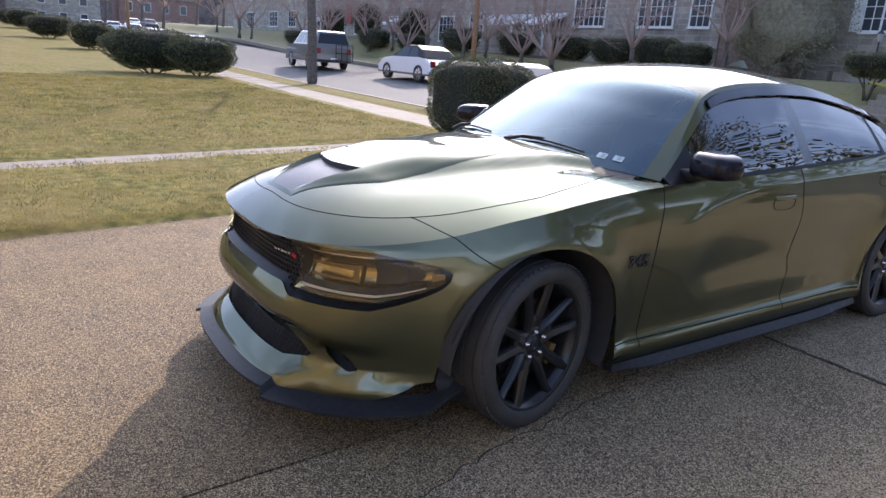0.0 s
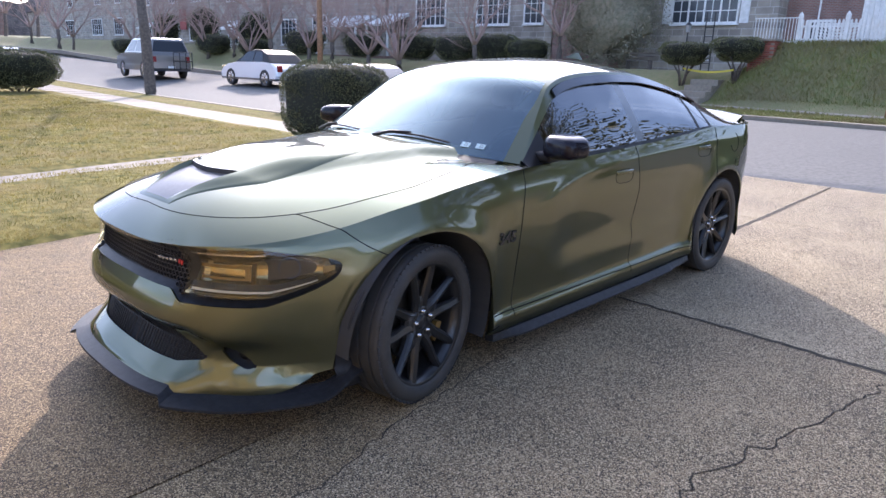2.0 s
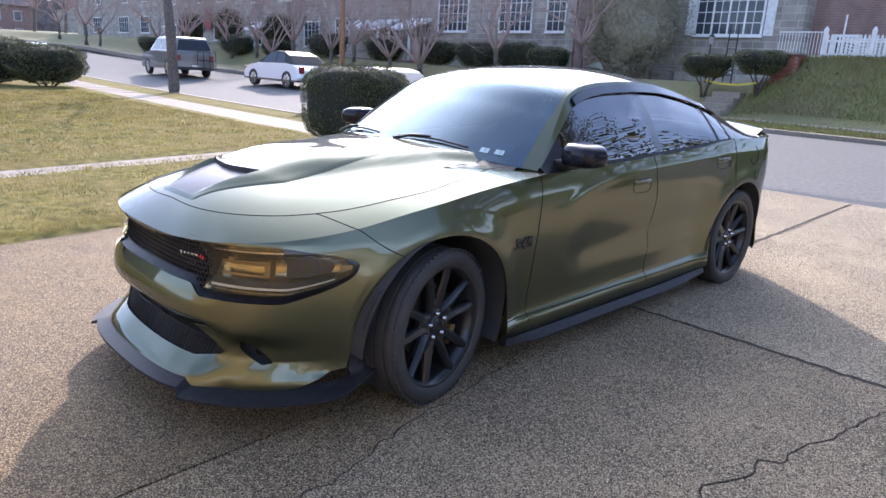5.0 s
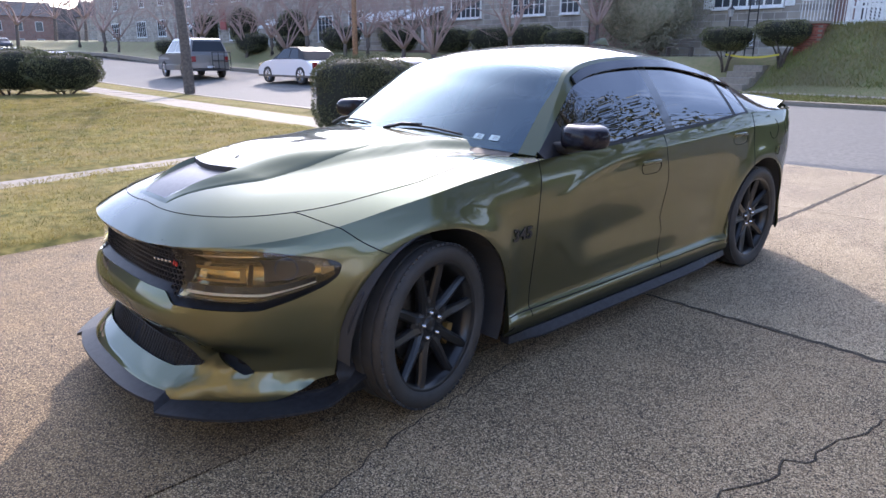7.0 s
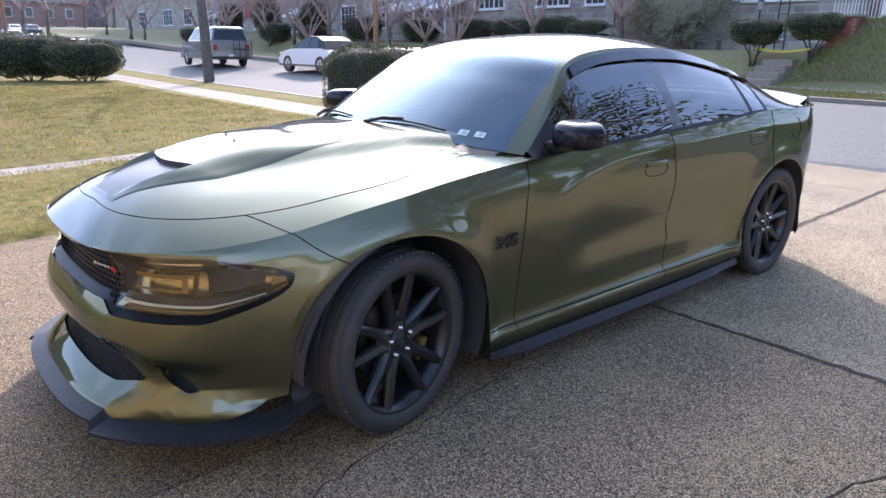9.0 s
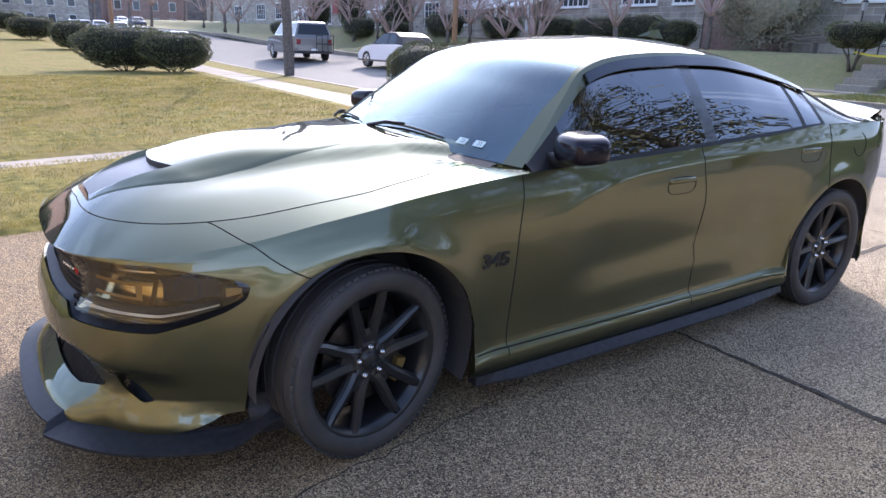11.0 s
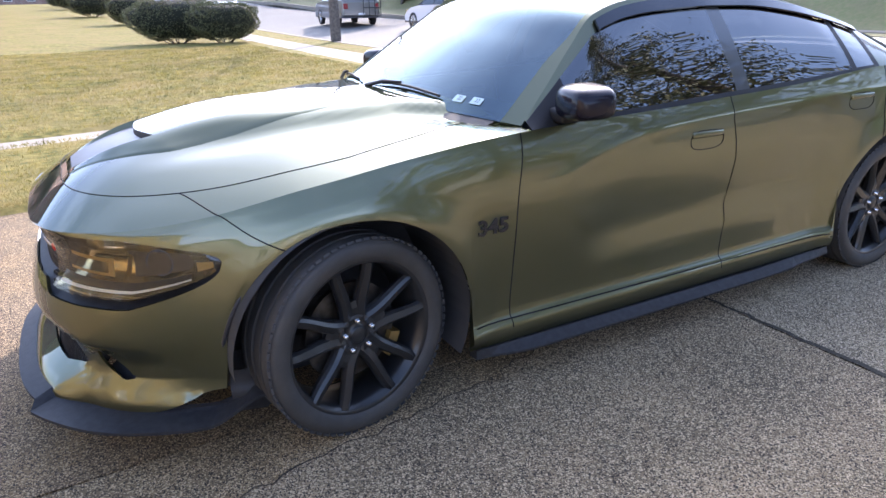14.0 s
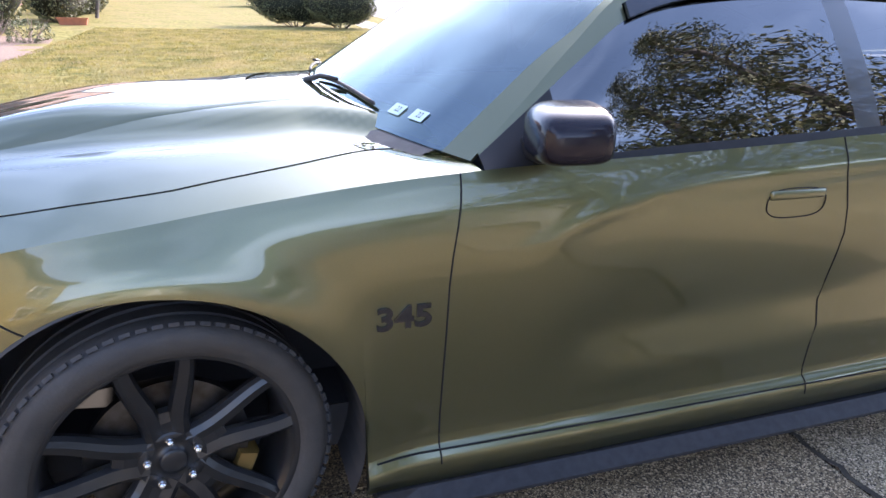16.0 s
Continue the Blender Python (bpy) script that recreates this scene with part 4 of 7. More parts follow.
    part("caliper", bm, SUN_OCHRE if x < 1 else SATIN_BLACK, w, "brake caliper coloured ochre like sunlight on the brake" if x < 1 else "")
    w.matrix_basis = pose(x, y_side, Z_AXLE, 0, 0, (0 if y_side < 0 else 180) + (STEER if x < 1 else 0)) @ Matrix.Scale(WHEEL, 4)
    # the tyre's foot is pressed flat on the ground
    for ob in (tyre, tyre.children[0]):
        for q in ob.data.vertices:
            if q.co.z < -Z_AXLE / WHEEL:
                q.co.z = -Z_AXLE / WHEEL
    return w


# the front wheels stand turned a little
STEER, WHEEL, Z_AXLE = 11.0, 0.985, 0.350
for wx in (0.03, 3.07):
    build_wheel(wx, Y_TYRE)
    build_wheel(wx, -Y_TYRE)


# ---- front end ----
def on_band(t, f, push=0.0):
    """A point inside the dark band: t as angle share, f from its lower to its upper edge."""
    i = min(range(I_TIP + 3), key=lambda k: abs(COLS[k][0] - t))
    lo, hi = band(XNOM[i], t)
    x, y, z = wrap_point(t, X_NOSE, lo + (hi - lo) * f)
    a = t * math.pi / 2
    nx, ny = -math.cos(a) ** 0.9, -math.sin(a) ** 1.2
    return Vector((x - nx * push, y - ny * push, z))


def curved_plate(name, ts, fs, push, mat, parent, label="", mirror=True, side=0):
    verts, faces = [], []
    for t in ts:
        for f in fs:
            verts.append(tuple(on_band(float(t), float(f), push(t, f) if callable(push) else push)))
    w = len(fs)
    faces = [(i * w + j, (i + 1) * w + j, (i + 1) * w + j + 1, i * w + j + 1) for i in range(len(ts) - 1) for j in range(w - 1)]
    if side:
        verts = [(x, y * side, z) for x, y, z in verts]
    elif mirror:
        n = len(verts)
        verts += [(x, -y, z) for x, y, z in verts]
        faces += [tuple(v + n for v in q[::-1]) for q in faces]
    return mesh_object(name, verts, faces, mat, parent, smooth=True, label=label)


T_GRILLE = 0.30
curved_plate("band_housing", np.linspace(0, TIP + 0.006, 52), np.linspace(-0.10, 0.99, 9), lambda t, f: (0.05 if t < T_GRILLE else 0.10) * min(1, max(0, TIP + 0.006 - t) * 8) * math.sin(math.pi * min(1, max(0, f * 0.86 + 0.07))) ** 0.6, SATIN_BLACK, car)
# honeycomb mesh of the grille: hexagon rims on the curved face
hexes = []
dz = 0.0205
for row in range(-2, 13):
    for col in range(0, 42):
        yy = (col + (0.5 if row % 2 else 0.0)) * 0.0225
        zz = 0.556 + row * dz * 0.92
        # angle share whose y matches
        lo_t, hi_t = 0.0, 0.6
        for _ in range(18):
            mt = (lo_t + hi_t) / 2
            if -wrap_point(mt, X_NOSE, 0.67)[1] < yy:
                lo_t = mt
            else:
                hi_t = mt
        lo, hi = band(wrap_point(lo_t, X_NOSE, 0.67)[0], lo_t)
        if lo_t > T_GRILLE - 0.012 or zz < lo + 0.012 or zz > hi + 0.002:
            continue
        c = on_band(lo_t, (zz - lo) / (hi - lo), 0.018)
        a = lo_t * math.pi / 2
        side = Vector((-math.sin(a) * -1, -math.cos(a), 0)).normalized()
        back = Vector((math.cos(a), math.sin(a), 0)) * 0.012
        for sgn in ((1, -1) if yy > 0.001 else (1,)):
            outer = [c + side * (0.0126 * math.cos(q)) + Vector((0, 0, 0.0126 * math.sin(q))) for q in np.arange(6) * math.pi / 3 + math.pi / 6]
            inner = [c + side * (0.0098 * math.cos(q)) + Vector((0, 0, 0.0098 * math.sin(q))) for q in np.arange(6) * math.pi / 3 + math.pi / 6]
            vs = outer + inner + [p + back for p in inner]
            fs = [(k, (k + 1) % 6, 6 + (k + 1) % 6, 6 + k) for k in range(6)] + [(6 + k, 6 + (k + 1) % 6, 12 + (k + 1) % 6, 12 + k) for k in range(6)]
            hexes.append(([Vector((p.x, p.y * sgn, p.z)) for p in vs], fs))
v, f = join_tubes(hexes)
mesh_object("grille", v, f, GRILLE, car, label="black honeycomb grille")
# headlights: reflector bowl, lamp cells, bright strip, clear lens
for s in (1, -1):
    lamp = thing("headlight")
    lamp.parent = car
    lamp["label"] = "headlight behind a clear lens, coloured gold like the driveway it reflects"
    T0, T1 = T_GRILLE + 0.006, TIP - 0.003
    curved_plate("reflector", np.linspace(T0, T1 - 0.005, 30), np.linspace(0.15, 0.98, 11), lambda t, f: 0.012 + 0.060 * (math.sin(math.pi * min(1, max(0, (f - 0.18) / 0.80))) ** 0.7) * min(1, max(0, TIP - t) * 8), LENS_BACK, lamp, side=s)
    curved_plate("lens", np.linspace(T0, T1, 30), np.linspace(0.135, 1.0, 9), lambda t, f: 0.003 - 0.004 * math.sin(math.pi * min(1, max(0, (f - 0.18) / 0.82))), LENS, lamp, "clear glossy headlight lens", side=s).visible_shadow = False
    curved_plate("light_strip", np.linspace(T0 + 0.02, 0.735, 22), (0.225, 0.265), 0.009, WHITE_PAINT, lamp, side=s)
    curved_plate("light_strip", np.linspace(T0 + 0.03, 0.60, 20), (0.885, 0.905), 0.012, CHROME, lamp, side=s)
    curved_plate("bezel", np.linspace(T0 + 0.012, 0.735, 20), np.linspace(0.27, 0.36, 3), lambda t, f: 0.012 + 0.10 * (f - 0.27), BEZEL, lamp, "smoked shelf inside the headlight", side=s)
    curved_plate("bezel", np.linspace(0.585, 0.745, 12), np.linspace(0.42, 0.80, 5), 0.042, BEZEL, lamp, "smoked surround of the projector", side=s)
    # a bent light guide: two bars joined at the outer end
    curved_plate("light_guide", np.linspace(T0 + 0.04, 0.53, 16), (0.62, 0.67), 0.028, AMBER, lamp, "dull amber light guide", side=s)
    curved_plate("light_guide", np.linspace(T0 + 0.04, 0.53, 16), (0.42, 0.46), 0.026, AMBER, lamp, "dull amber light guide", side=s)
    curved_plate("light_guide", np.linspace(0.51, 0.53, 4), (0.42, 0.55, 0.67), 0.026, AMBER, lamp, "dull amber light guide", side=s)
    curved_plate("side_reflector", np.linspace(0.75, 0.783, 10), (0.40, 0.66), 0.010, AMBER, lamp, side=s)
    for t in (0.655,):
        p = on_band(t, 0.62, 0.045)
        out = (on_band(t, 0.62, 0.0) - p).normalized()
        side_v = out.cross(Vector((0, 0, 1))).normalized()
        cup = []
        for rad, dep in ((0.044, 0.004), (0.041, 0.006), (0.034, -0.006), (0.020, -0.010), (0.0, -0.012)):
            cup.append([p + out * dep + (side_v * math.cos(a) + Vector((0, 0, 1)) * math.sin(a)) * rad for a in np.linspace(0, 2 * math.pi, 24, endpoint=False)])
        vv = [Vector((q.x, q.y * s, q.z)) for ring in cup for q in ring]
        mesh_object("projector", vv, [(a * 24 + b, a * 24 + (b + 1) % 24, (a + 1) * 24 + (b + 1) % 24, (a + 1) * 24 + b) for a in range(4) for b in range(24)], PROJECTOR, lamp, smooth=True, label="bluish projector lens")
# badge bar of plain pieces on the grille, near its driver-side end
badge = thing("grille_badge")
badge.parent = car
for k in range(5):
    c = on_band(0.165 + 0.020 * k, 0.60, 0.004)
    part("bar", box((c.x - 0.003, c.y - 0.0085, c.z - 0.0055), (c.x + 0.003, c.y + 0.0085, c.z + 0.0055), 0.0015), CHROME, badge)
for k in range(2):
    c = on_band(0.265 + 0.011 * k, 0.61, 0.004)
    bm = box((-0.003, -0.0045, -0.009), (0.003, 0.0045, 0.009), 0.001)
    bmesh.ops.transform(bm, matrix=Matrix.Translation(c) @ Matrix.Rotation(radians(25), 4, "X"), verts=bm.verts)
    part("stripe", bm, RED, badge, "red slanted stripe")

# lower intake, fog openings
def lower_plate(name, t0, t1, z0, z1, push, mat, nt=24, nz=5, parent=None, label=""):
    verts = []
    for t in np.linspace(t0, t1, nt):
        for z in np.linspace(z0, z1, nz):
            x, y, zz = wrap_point(float(t), X_NOSE, float(z))
            a = t * math.pi / 2
            verts.append((x + math.cos(a) * push, y + math.sin(a) * push, zz))
    faces = [(i * nz + j, (i + 1) * nz + j, (i + 1) * nz + j + 1, i * nz + j + 1) for i in range(nt - 1) for j in range(nz - 1)]
    if t0 == 0:
        n = len(verts)
        verts += [(x, -y, z) for x, y, z in verts]
        faces += [tuple(v + n for v in q[::-1]) for q in faces]
    else:
        mesh_object(name, [(x, -y, z) for x, y, z in verts], [q[::-1] for q in faces], mat, parent or car, smooth=True, label=label)
    return mesh_object(name, verts, faces, mat, parent or car, smooth=True, label=label)


lower_plate("intake_cavity", 0, 0.40, 0.17, 0.44, 0.085, MATTE_BLACK)
bars = []
for z in np.arange(0.272, 0.41, 0.022):
    bars.append(tube([Vector(wrap_point(float(t), X_NOSE, float(z))) + Vector((0.03 * math.cos(t * 1.57), 0.03 * math.sin(t * 1.57), 0)) for t in np.linspace(0.0, 0.37, 16)], 0.0045, 4))
for t in np.linspace(0.012, 0.36, 24):
    bars.append(tube([Vector(wrap_point(float(t), X_NOSE, float(z))) + Vector((0.03 * math.cos(t * 1.57), 0.03 * math.sin(t * 1.57), 0)) for z in (0.25, 0.34, 0.425)], 0.0035, 4))
v, f = join_tubes(both(bars))
mesh_object("lower_grille", v, f, SATIN_BLACK, car, label="black mesh in the lower air intake")
lower_plate("fog_recess", FOG0 - 0.012, FOG1 + 0.012, 0.235, 0.40, 0.075, MATTE_BLACK, 12)
fog_mid = Vector(wrap_point(0.50, X_NOSE, 0.308))
for sg in (1, -1):
    bm = bmesh.new()
    bmesh.ops.create_uvsphere(bm, u_segments=20, v_segments=12, radius=0.030, matrix=Matrix.Translation((fog_mid.x + 0.056, (fog_mid.y + 0.050) * sg, fog_mid.z)))
    part("fog_lamp", bm, SATIN_BLACK, car, smooth=True)


# splitter: a thin black lip that follows the nose, with upturned ends
def lip_point(t, out, z):
    x, y, _ = wrap_point(float(t), X_NOSE, 0.17)
    a = t * math.pi / 2
    return Vector((x - math.cos(a) * out, y - math.sin(a) * out * 0.8, z))


verts, faces = [], []
ts = np.linspace(0, 0.865, 76)
for t in ts:
    o = 0.052 - 0.012 * float(smooth(0.35, 0.9, t)) + (0.034 * float(smooth(0.30, 0.325, t)) * float(1 - smooth(0.78, 0.88, t))) + 0.034 * float(smooth(0.30, 0.45, t)) * float(1 - smooth(0.72, 0.85, t))
    zt = 0.180 - 0.022 * float(smooth(0.30, 0.325, t)) + 0.07 * float(smooth(0.75, 0.86, t))
    for out, z in ((-0.03, zt + 0.022), (0.004, zt + 0.012), (o, zt), (o, zt - 0.011), (0.0, zt - 0.004), (-0.03, zt - 0.003)):
        verts.append(lip_point(t, out, z))
faces = [(i * 6 + j, i * 6 + (j + 1) % 6, (i + 1) * 6 + (j + 1) % 6, (i + 1) * 6 + j) for i in range(len(ts) - 1) for j in range(6)]
faces.append(tuple((len(ts) - 1) * 6 + j for j in range(6)))
n = len(verts)
verts += [Vector((p.x, -p.y, p.z)) for p in verts]
faces += [tuple(v + n for v in q[::-1]) for q in faces]
mesh_object("splitter", verts, faces, SATIN_BLACK, car, label="thin satin black splitter under the bumper")
lower_plate("chin", 0.0, 0.86, 0.13, 0.19, 0.012, SATIN_BLACK, 40, 4)
lower_plate("arch_guard", 0.79, 0.868, 0.15, 0.30, 0.010, SATIN_BLACK, 10, 8)

# hood scoop: a bulge in the hood with a ramp, coloured like reflected sky, sunk into it, leading to a mouth
SX, SY, MOUTH = -0.742, 0.0, -0.485


def hood_z(x, y):
    flat = HOOD.reshape(-1, 3)
    d = (flat[:, 0] - x) ** 2 + (flat[:, 1] + abs(y)) ** 2
    w = np.exp(-d / (2 * 0.022**2))
    return float((flat[:, 2] * w).sum() / w.sum())


def scoop_half(x):
    return 0.17 + 0.20 * float(smooth(SX, MOUTH, x))


def bulge_lift(x, y):
    y = y * 0.37 / scoop_half(x)
    rise = float(smooth(SX, MOUTH - 0.03, x)) * float(1 - smooth(MOUTH + 0.02, 0.35, x))
    return 0.023 * rise * float(1 - smooth(0.21, 0.36, abs(y))) + 0.004 - 0.010 * float(smooth(0.33, 0.37, abs(y))) - 0.008 * float(1 - smooth(SX, SX + 0.02, x))


def ramp_half(x):
    return 0.11 + 0.095 * float(smooth(SX, MOUTH, x)) if x < MOUTH else 0.205


rows_x = [SX + (MOUTH - SX) * i / 22 for i in range(23)] + [MOUTH + 0.002] + [MOUTH + 0.78 * (i / 24) ** 1.2 for i in range(1, 25)]
skin, floor_pts, cols = [], [], []
for ri, x in enumerate(rows_x):
    h = ramp_half(x)
    ys = list(np.linspace(-scoop_half(x), -h - 0.016, 12)) + list(np.linspace(-h, h, 11)) + list(np.linspace(h + 0.016, scoop_half(x), 12))
    for yy in ys:
        xx = x + 0.9 * max(0.0, abs(yy) - 0.0) ** 2 * float(smooth(SX, MOUTH, x))
        lift = bulge_lift(x, yy)
        if abs(yy) <= h + 1e-6 and 0 < ri <= 22:
            lift = 0.0045 + (lift - 0.0045) * float(1 - smooth(0.0, 0.15, (x - SX) / (MOUTH - SX)))
        skin.append((xx, SY + yy, hood_z(xx, SY + yy) + lift))
W = 35
cells = [(i, j) for i in range(len(rows_x) - 1) for j in range(W - 1)]
in_ramp = lambda i, j: 12 <= j < 22 and 2 <= i < 22
in_mouth = lambda i, j: 12 <= j < 22 and i == 22
quad = lambda i, j: (i * W + j, (i + 1) * W + j, (i + 1) * W + j + 1, i * W + j + 1)
# the mouth is a closed black face that stands in for the shade inside
for nm, mat, test, lab in (("scoop", PAINT, lambda i, j: not in_ramp(i, j) and not in_mouth(i, j), "raised green hood scoop"), ("scoop_ramp", RAMP, in_ramp, "ramp sunk into the hood scoop, coloured like the sky it reflects"),
                           ("scoop_mouth", MATTE_BLACK, in_mouth, "")):
    ob = mesh_object(nm, skin, [quad(i, j) for i, j in cells if test(i, j)], mat, car, smooth=True, label=lab)
    bm = bmesh.new()
    bm.from_mesh(ob.data)
    bmesh.ops.delete(bm, geom=[v for v in bm.verts if not v.link_faces], context="VERTS")
    bm.to_mesh(ob.data)
    bm.free()
    ob.data.set_sharp_from_angle(angle=radians(35))

# cowl, wipers, stickers
verts = []
for q in np.linspace(0.9, -0.9, 25):
    p = Vector(roof_point(0.74, abs(q)))
    y = p.y * (1 if q > 0 else -1)
    verts += [(p.x - 0.09, y, p.z - 0.030), (p.x + 0.02, y, p.z + 0.004)]
mesh_object("cowl", verts, [(2 * i, 2 * i + 1, 2 * i + 3, 2 * i + 2) for i in range(24)], SATIN_BLACK, car, smooth=True)


def on_screen(u, q, up=0.012):
    x = 0.74 + 0.50 * u
    p, px_, pq = (Vector(roof_point(*a)) for a in ((x, abs(q)), (x + 0.01, abs(q)), (x, abs(q) - 0.01)))
    nrm = (px_ - p).cross(pq - p).normalized()
    if nrm.z < 0:
        nrm = -nrm
    return Vector((p.x + nrm.x * up, (p.y + nrm.y * up) * (1 if q >= 0 else -1), p.z + nrm.z * up))


for q0, q1 in ((0.04, 0.60), (-0.80, -0.16)):
    w = thing("wiper")
    w.parent = car
    piv = on_screen(0.035, q0, 0.020)
    end = on_screen(0.105, (q0 + q1) / 2, 0.026)
    v, f = tube([piv, (piv + end) / 2 + Vector((0, 0, 0.012)), end], [0.010, 0.008, 0.005], 8)
    mesh_object("arm", v, f, SATIN_BLACK, w, smooth=True)
    v, f = tube([on_screen(0.080 + 0.025 * math.sin(k * math.pi), q0 * (1 - k) + q1 * k, 0.012) for k in np.linspace(0, 1, 12)], 0.0055, 6)
    mesh_object("blade", v, f, MATTE_BLACK, w, smooth=True)
for u, q, half in ((0.075, 0.665, 0.05), (0.08, 0.75, 0.05)):
    w = thing("inspection_sticker")
    w.parent = car
    mesh_object("sheet", [on_screen(u + du, q + dq, 0.004) for du, dq in ((0, 0), (0, half), (0.05, half), (0.05, 0))], [(0, 1, 2, 3)], STICKER, w, label="small pale sticker on the windscreen")
    cu = bpy.data.curves.new("year", "FONT")
    cu.body, cu.size, cu.extrude, cu.align_x, cu.align_y = "22", 1.0, 0.0, "CENTER", "CENTER"
    tmp = new("year", cu)
    me = bpy.data.meshes.new_from_object(tmp.evaluated_get(bpy.context.evaluated_depsgraph_get()))
    bpy.data.objects.remove(tmp)
    for v in me.vertices:
        v.co = on_screen(u + 0.025 + v.co.y * 0.038, q + half * (0.58 + v.co.x * 0.42), 0.0055)
    me.materials.append(SATIN_BLACK)
    ob = new("numeral", me)
    ob.parent = w

# mirrors
for s in (-1, 1):
    m = thing("wing_mirror", label="")
    m.parent = car
    m["label"] = "gloss black wing mirror"
    bm = bmesh.new()
    bmesh.ops.create_uvsphere(bm, u_segments=28, v_segments=18, radius=1.0)
    for v in bm.verts:
        x, y, z = v.co
        p = lambda a, e: math.copysign(abs(a) ** e, a)
        v.co = Vector((p(x, 0.52) * 0.096 + 0.012 * y, p(y, 0.55) * 0.122, p(z, 0.6) * (0.064 + 0.008 * y) + 0.008 * (1 - y * y) + 0.006 * x))
        if v.co.x > 0.062:
            v.co.x = 0.062
    bmesh.ops.transform(bm, matrix=Matrix.Translation((0.900, -1.015, 1.078) if s < 0 else (1.035, -1.015, 1.10)) @ Matrix.Scale(0.93, 4) @ Matrix.Rotation(radians(-8), 4, "Z"), verts=bm.verts)
    if s > 0:
        bmesh.ops.scale(bm, vec=(1, -1, 1), verts=bm.verts)
        bmesh.ops.reverse_faces(bm, faces=bm.faces)
    part("shell", bm, MIRROR_BLACK, m, smooth=True)
    bm = box((0.86 if s < 0 else 0.99, -0.945 if s < 0 else 0.845, 1.0), (0.97 if s < 0 else 1.10, -0.845 if s < 0 else 0.945, 1.05), 0.014)
    part("foot", bm, TRIM, m, smooth=True)
    part("mirror_glass", box((0.951 if s < 0 else 1.086, s * 1.017 - 0.068, 1.045 if s < 0 else 1.067), (0.958 if s < 0 else 1.093, s * 1.017 + 0.068, 1.113 if s < 0 else 1.135), 0.001), CHROME, m)

# door handles, fender numerals, fuel flap, antenna, side skirts, spoiler
for hx, hz in ((1.635, 0.868), (2.70, 0.944)):
    for s in (-1, 1):
        h = thing("door_handle")
        h.parent = car
        y = -side_y(hx, hz)
        verts, faces = [], []
        cup = []
        for a in np.linspace(0, 2 * math.pi, 28, endpoint=False):
            cx, cz = 0.098 * abs(math.cos(a)) ** 0.6 * math.copysign(1, math.cos(a)), 0.040 * abs(math.sin(a)) ** 0.8 * math.copysign(1, math.sin(a))
            cup.append((hx + cx, cz + hz - 0.006))
        # a near-black ring stands in for the shaded edge of the handle's recess
        v, f = tube([(x, -side_y(x, z) - 0.0005, z) for x, z in cup + cup[:1]], 0.0018, 5)
        mesh_object("recess_rim", [(x, yy * -s, z) for x, yy, z in v], f if s < 0 else [q[::-1] for q in f], SEAM, h)
        bm = box((hx - 0.092, -0.009, hz + 0.004), (hx + 0.092, 0.009, hz + 0.030), 0.007)
        bmesh.ops.translate(bm, verts=bm.verts, vec=(0, -s * (y + 0.002), 0))
        part("grip", bm, PAINT, h, smooth=True)


for s in (-1, 1):
    num = thing("fender_numerals")
    num.parent = car
    num["label"] = "black raised numerals 345"
    cu = bpy.data.curves.new("numerals", "FONT")
    cu.body, cu.size, cu.extrude, cu.offset, cu.align_x = "345", 0.078, 0.004, 0.0025, "CENTER"
    tmp = new("numerals", cu)
    me = bpy.data.meshes.new_from_object(tmp.evaluated_get(bpy.context.evaluated_depsgraph_get()))
    bpy.data.objects.remove(tmp)
    xm, zm = 0.562, 0.640
    for v in me.vertices:
        lx, lz = v.co.x * 1.15, v.co.y
        x, z = (xm + lx, zm + lz) if s < 0 else (xm - lx, zm + lz)
        v.co = (x, s * (side_y(x, z) + 0.002 + v.co.z), z)
    me.materials.append(GLOSS_BLACK)
    ob = new("numeral", me)
    ob.parent = num
fin = bmesh.new()
vs = [fin.verts.new(p) for p in ((2.42, 0, 1.535), (2.34, -0.018, 1.49), (2.34, 0.018, 1.49), (2.53, -0.028, 1.472), (2.53, 0.028, 1.472), (2.50, 0, 1.535), (2.25, 0, 1.483))]
for q in ((0, 5, 3, 1), (0, 2, 4, 5), (0, 1, 6), (0, 6, 2), (5, 4, 3)):
    fin.faces.new([vs[k] for k in q])
bmesh.ops.translate(fin, verts=fin.verts, vec=(-2.42, 0, -1.485))
bmesh.ops.scale(fin, verts=fin.verts, vec=(0.75, 0.75, 0.8))
bmesh.ops.translate(fin, verts=fin.verts, vec=(2.42, 0.0, 1.530))
part("antenna_fin", fin, PAINT, car, "green shark-fin antenna")
for s in (-1, 1):
    verts, faces = [], []
    xs = np.linspace(0.50, 2.66, 40)
    for x in xs:
        o = 0.042 * float(smooth(0.50, 0.74, x)) * float(1 - 0.4 * smooth(2.35, 2.40, x)) * float(1 - 0.6 * smooth(2.45, 2.66, x))
        z = 0.135 + 0.012 * float(smooth(2.0, 2.6, x))
        yb = side_y(x, 0.2)
        for yy, zz in ((yb - 0.05, z + 0.034), (yb + 0.003, z + 0.038), (yb + 0.004 + o, z + 0.010), (yb + 0.004 + o, z), (yb - 0.05, z - 0.004)):
            verts.append((x, s * yy, zz))
    faces = [(i * 5 + j, i * 5 + (j + 1) % 5, (i + 1) * 5 + (j + 1) % 5, (i + 1) * 5 + j) for i in range(39) for j in range(5)] + [tuple(range(5)), tuple(39 * 5 + j for j in range(5))]
    mesh_object("side_skirt", verts, [f if s > 0 else f[::-1] for f in faces], SATIN_BLACK, car, label="satin black side skirt blade")
verts, faces = [], []
ys = np.linspace(-0.75, 0.75, 33)
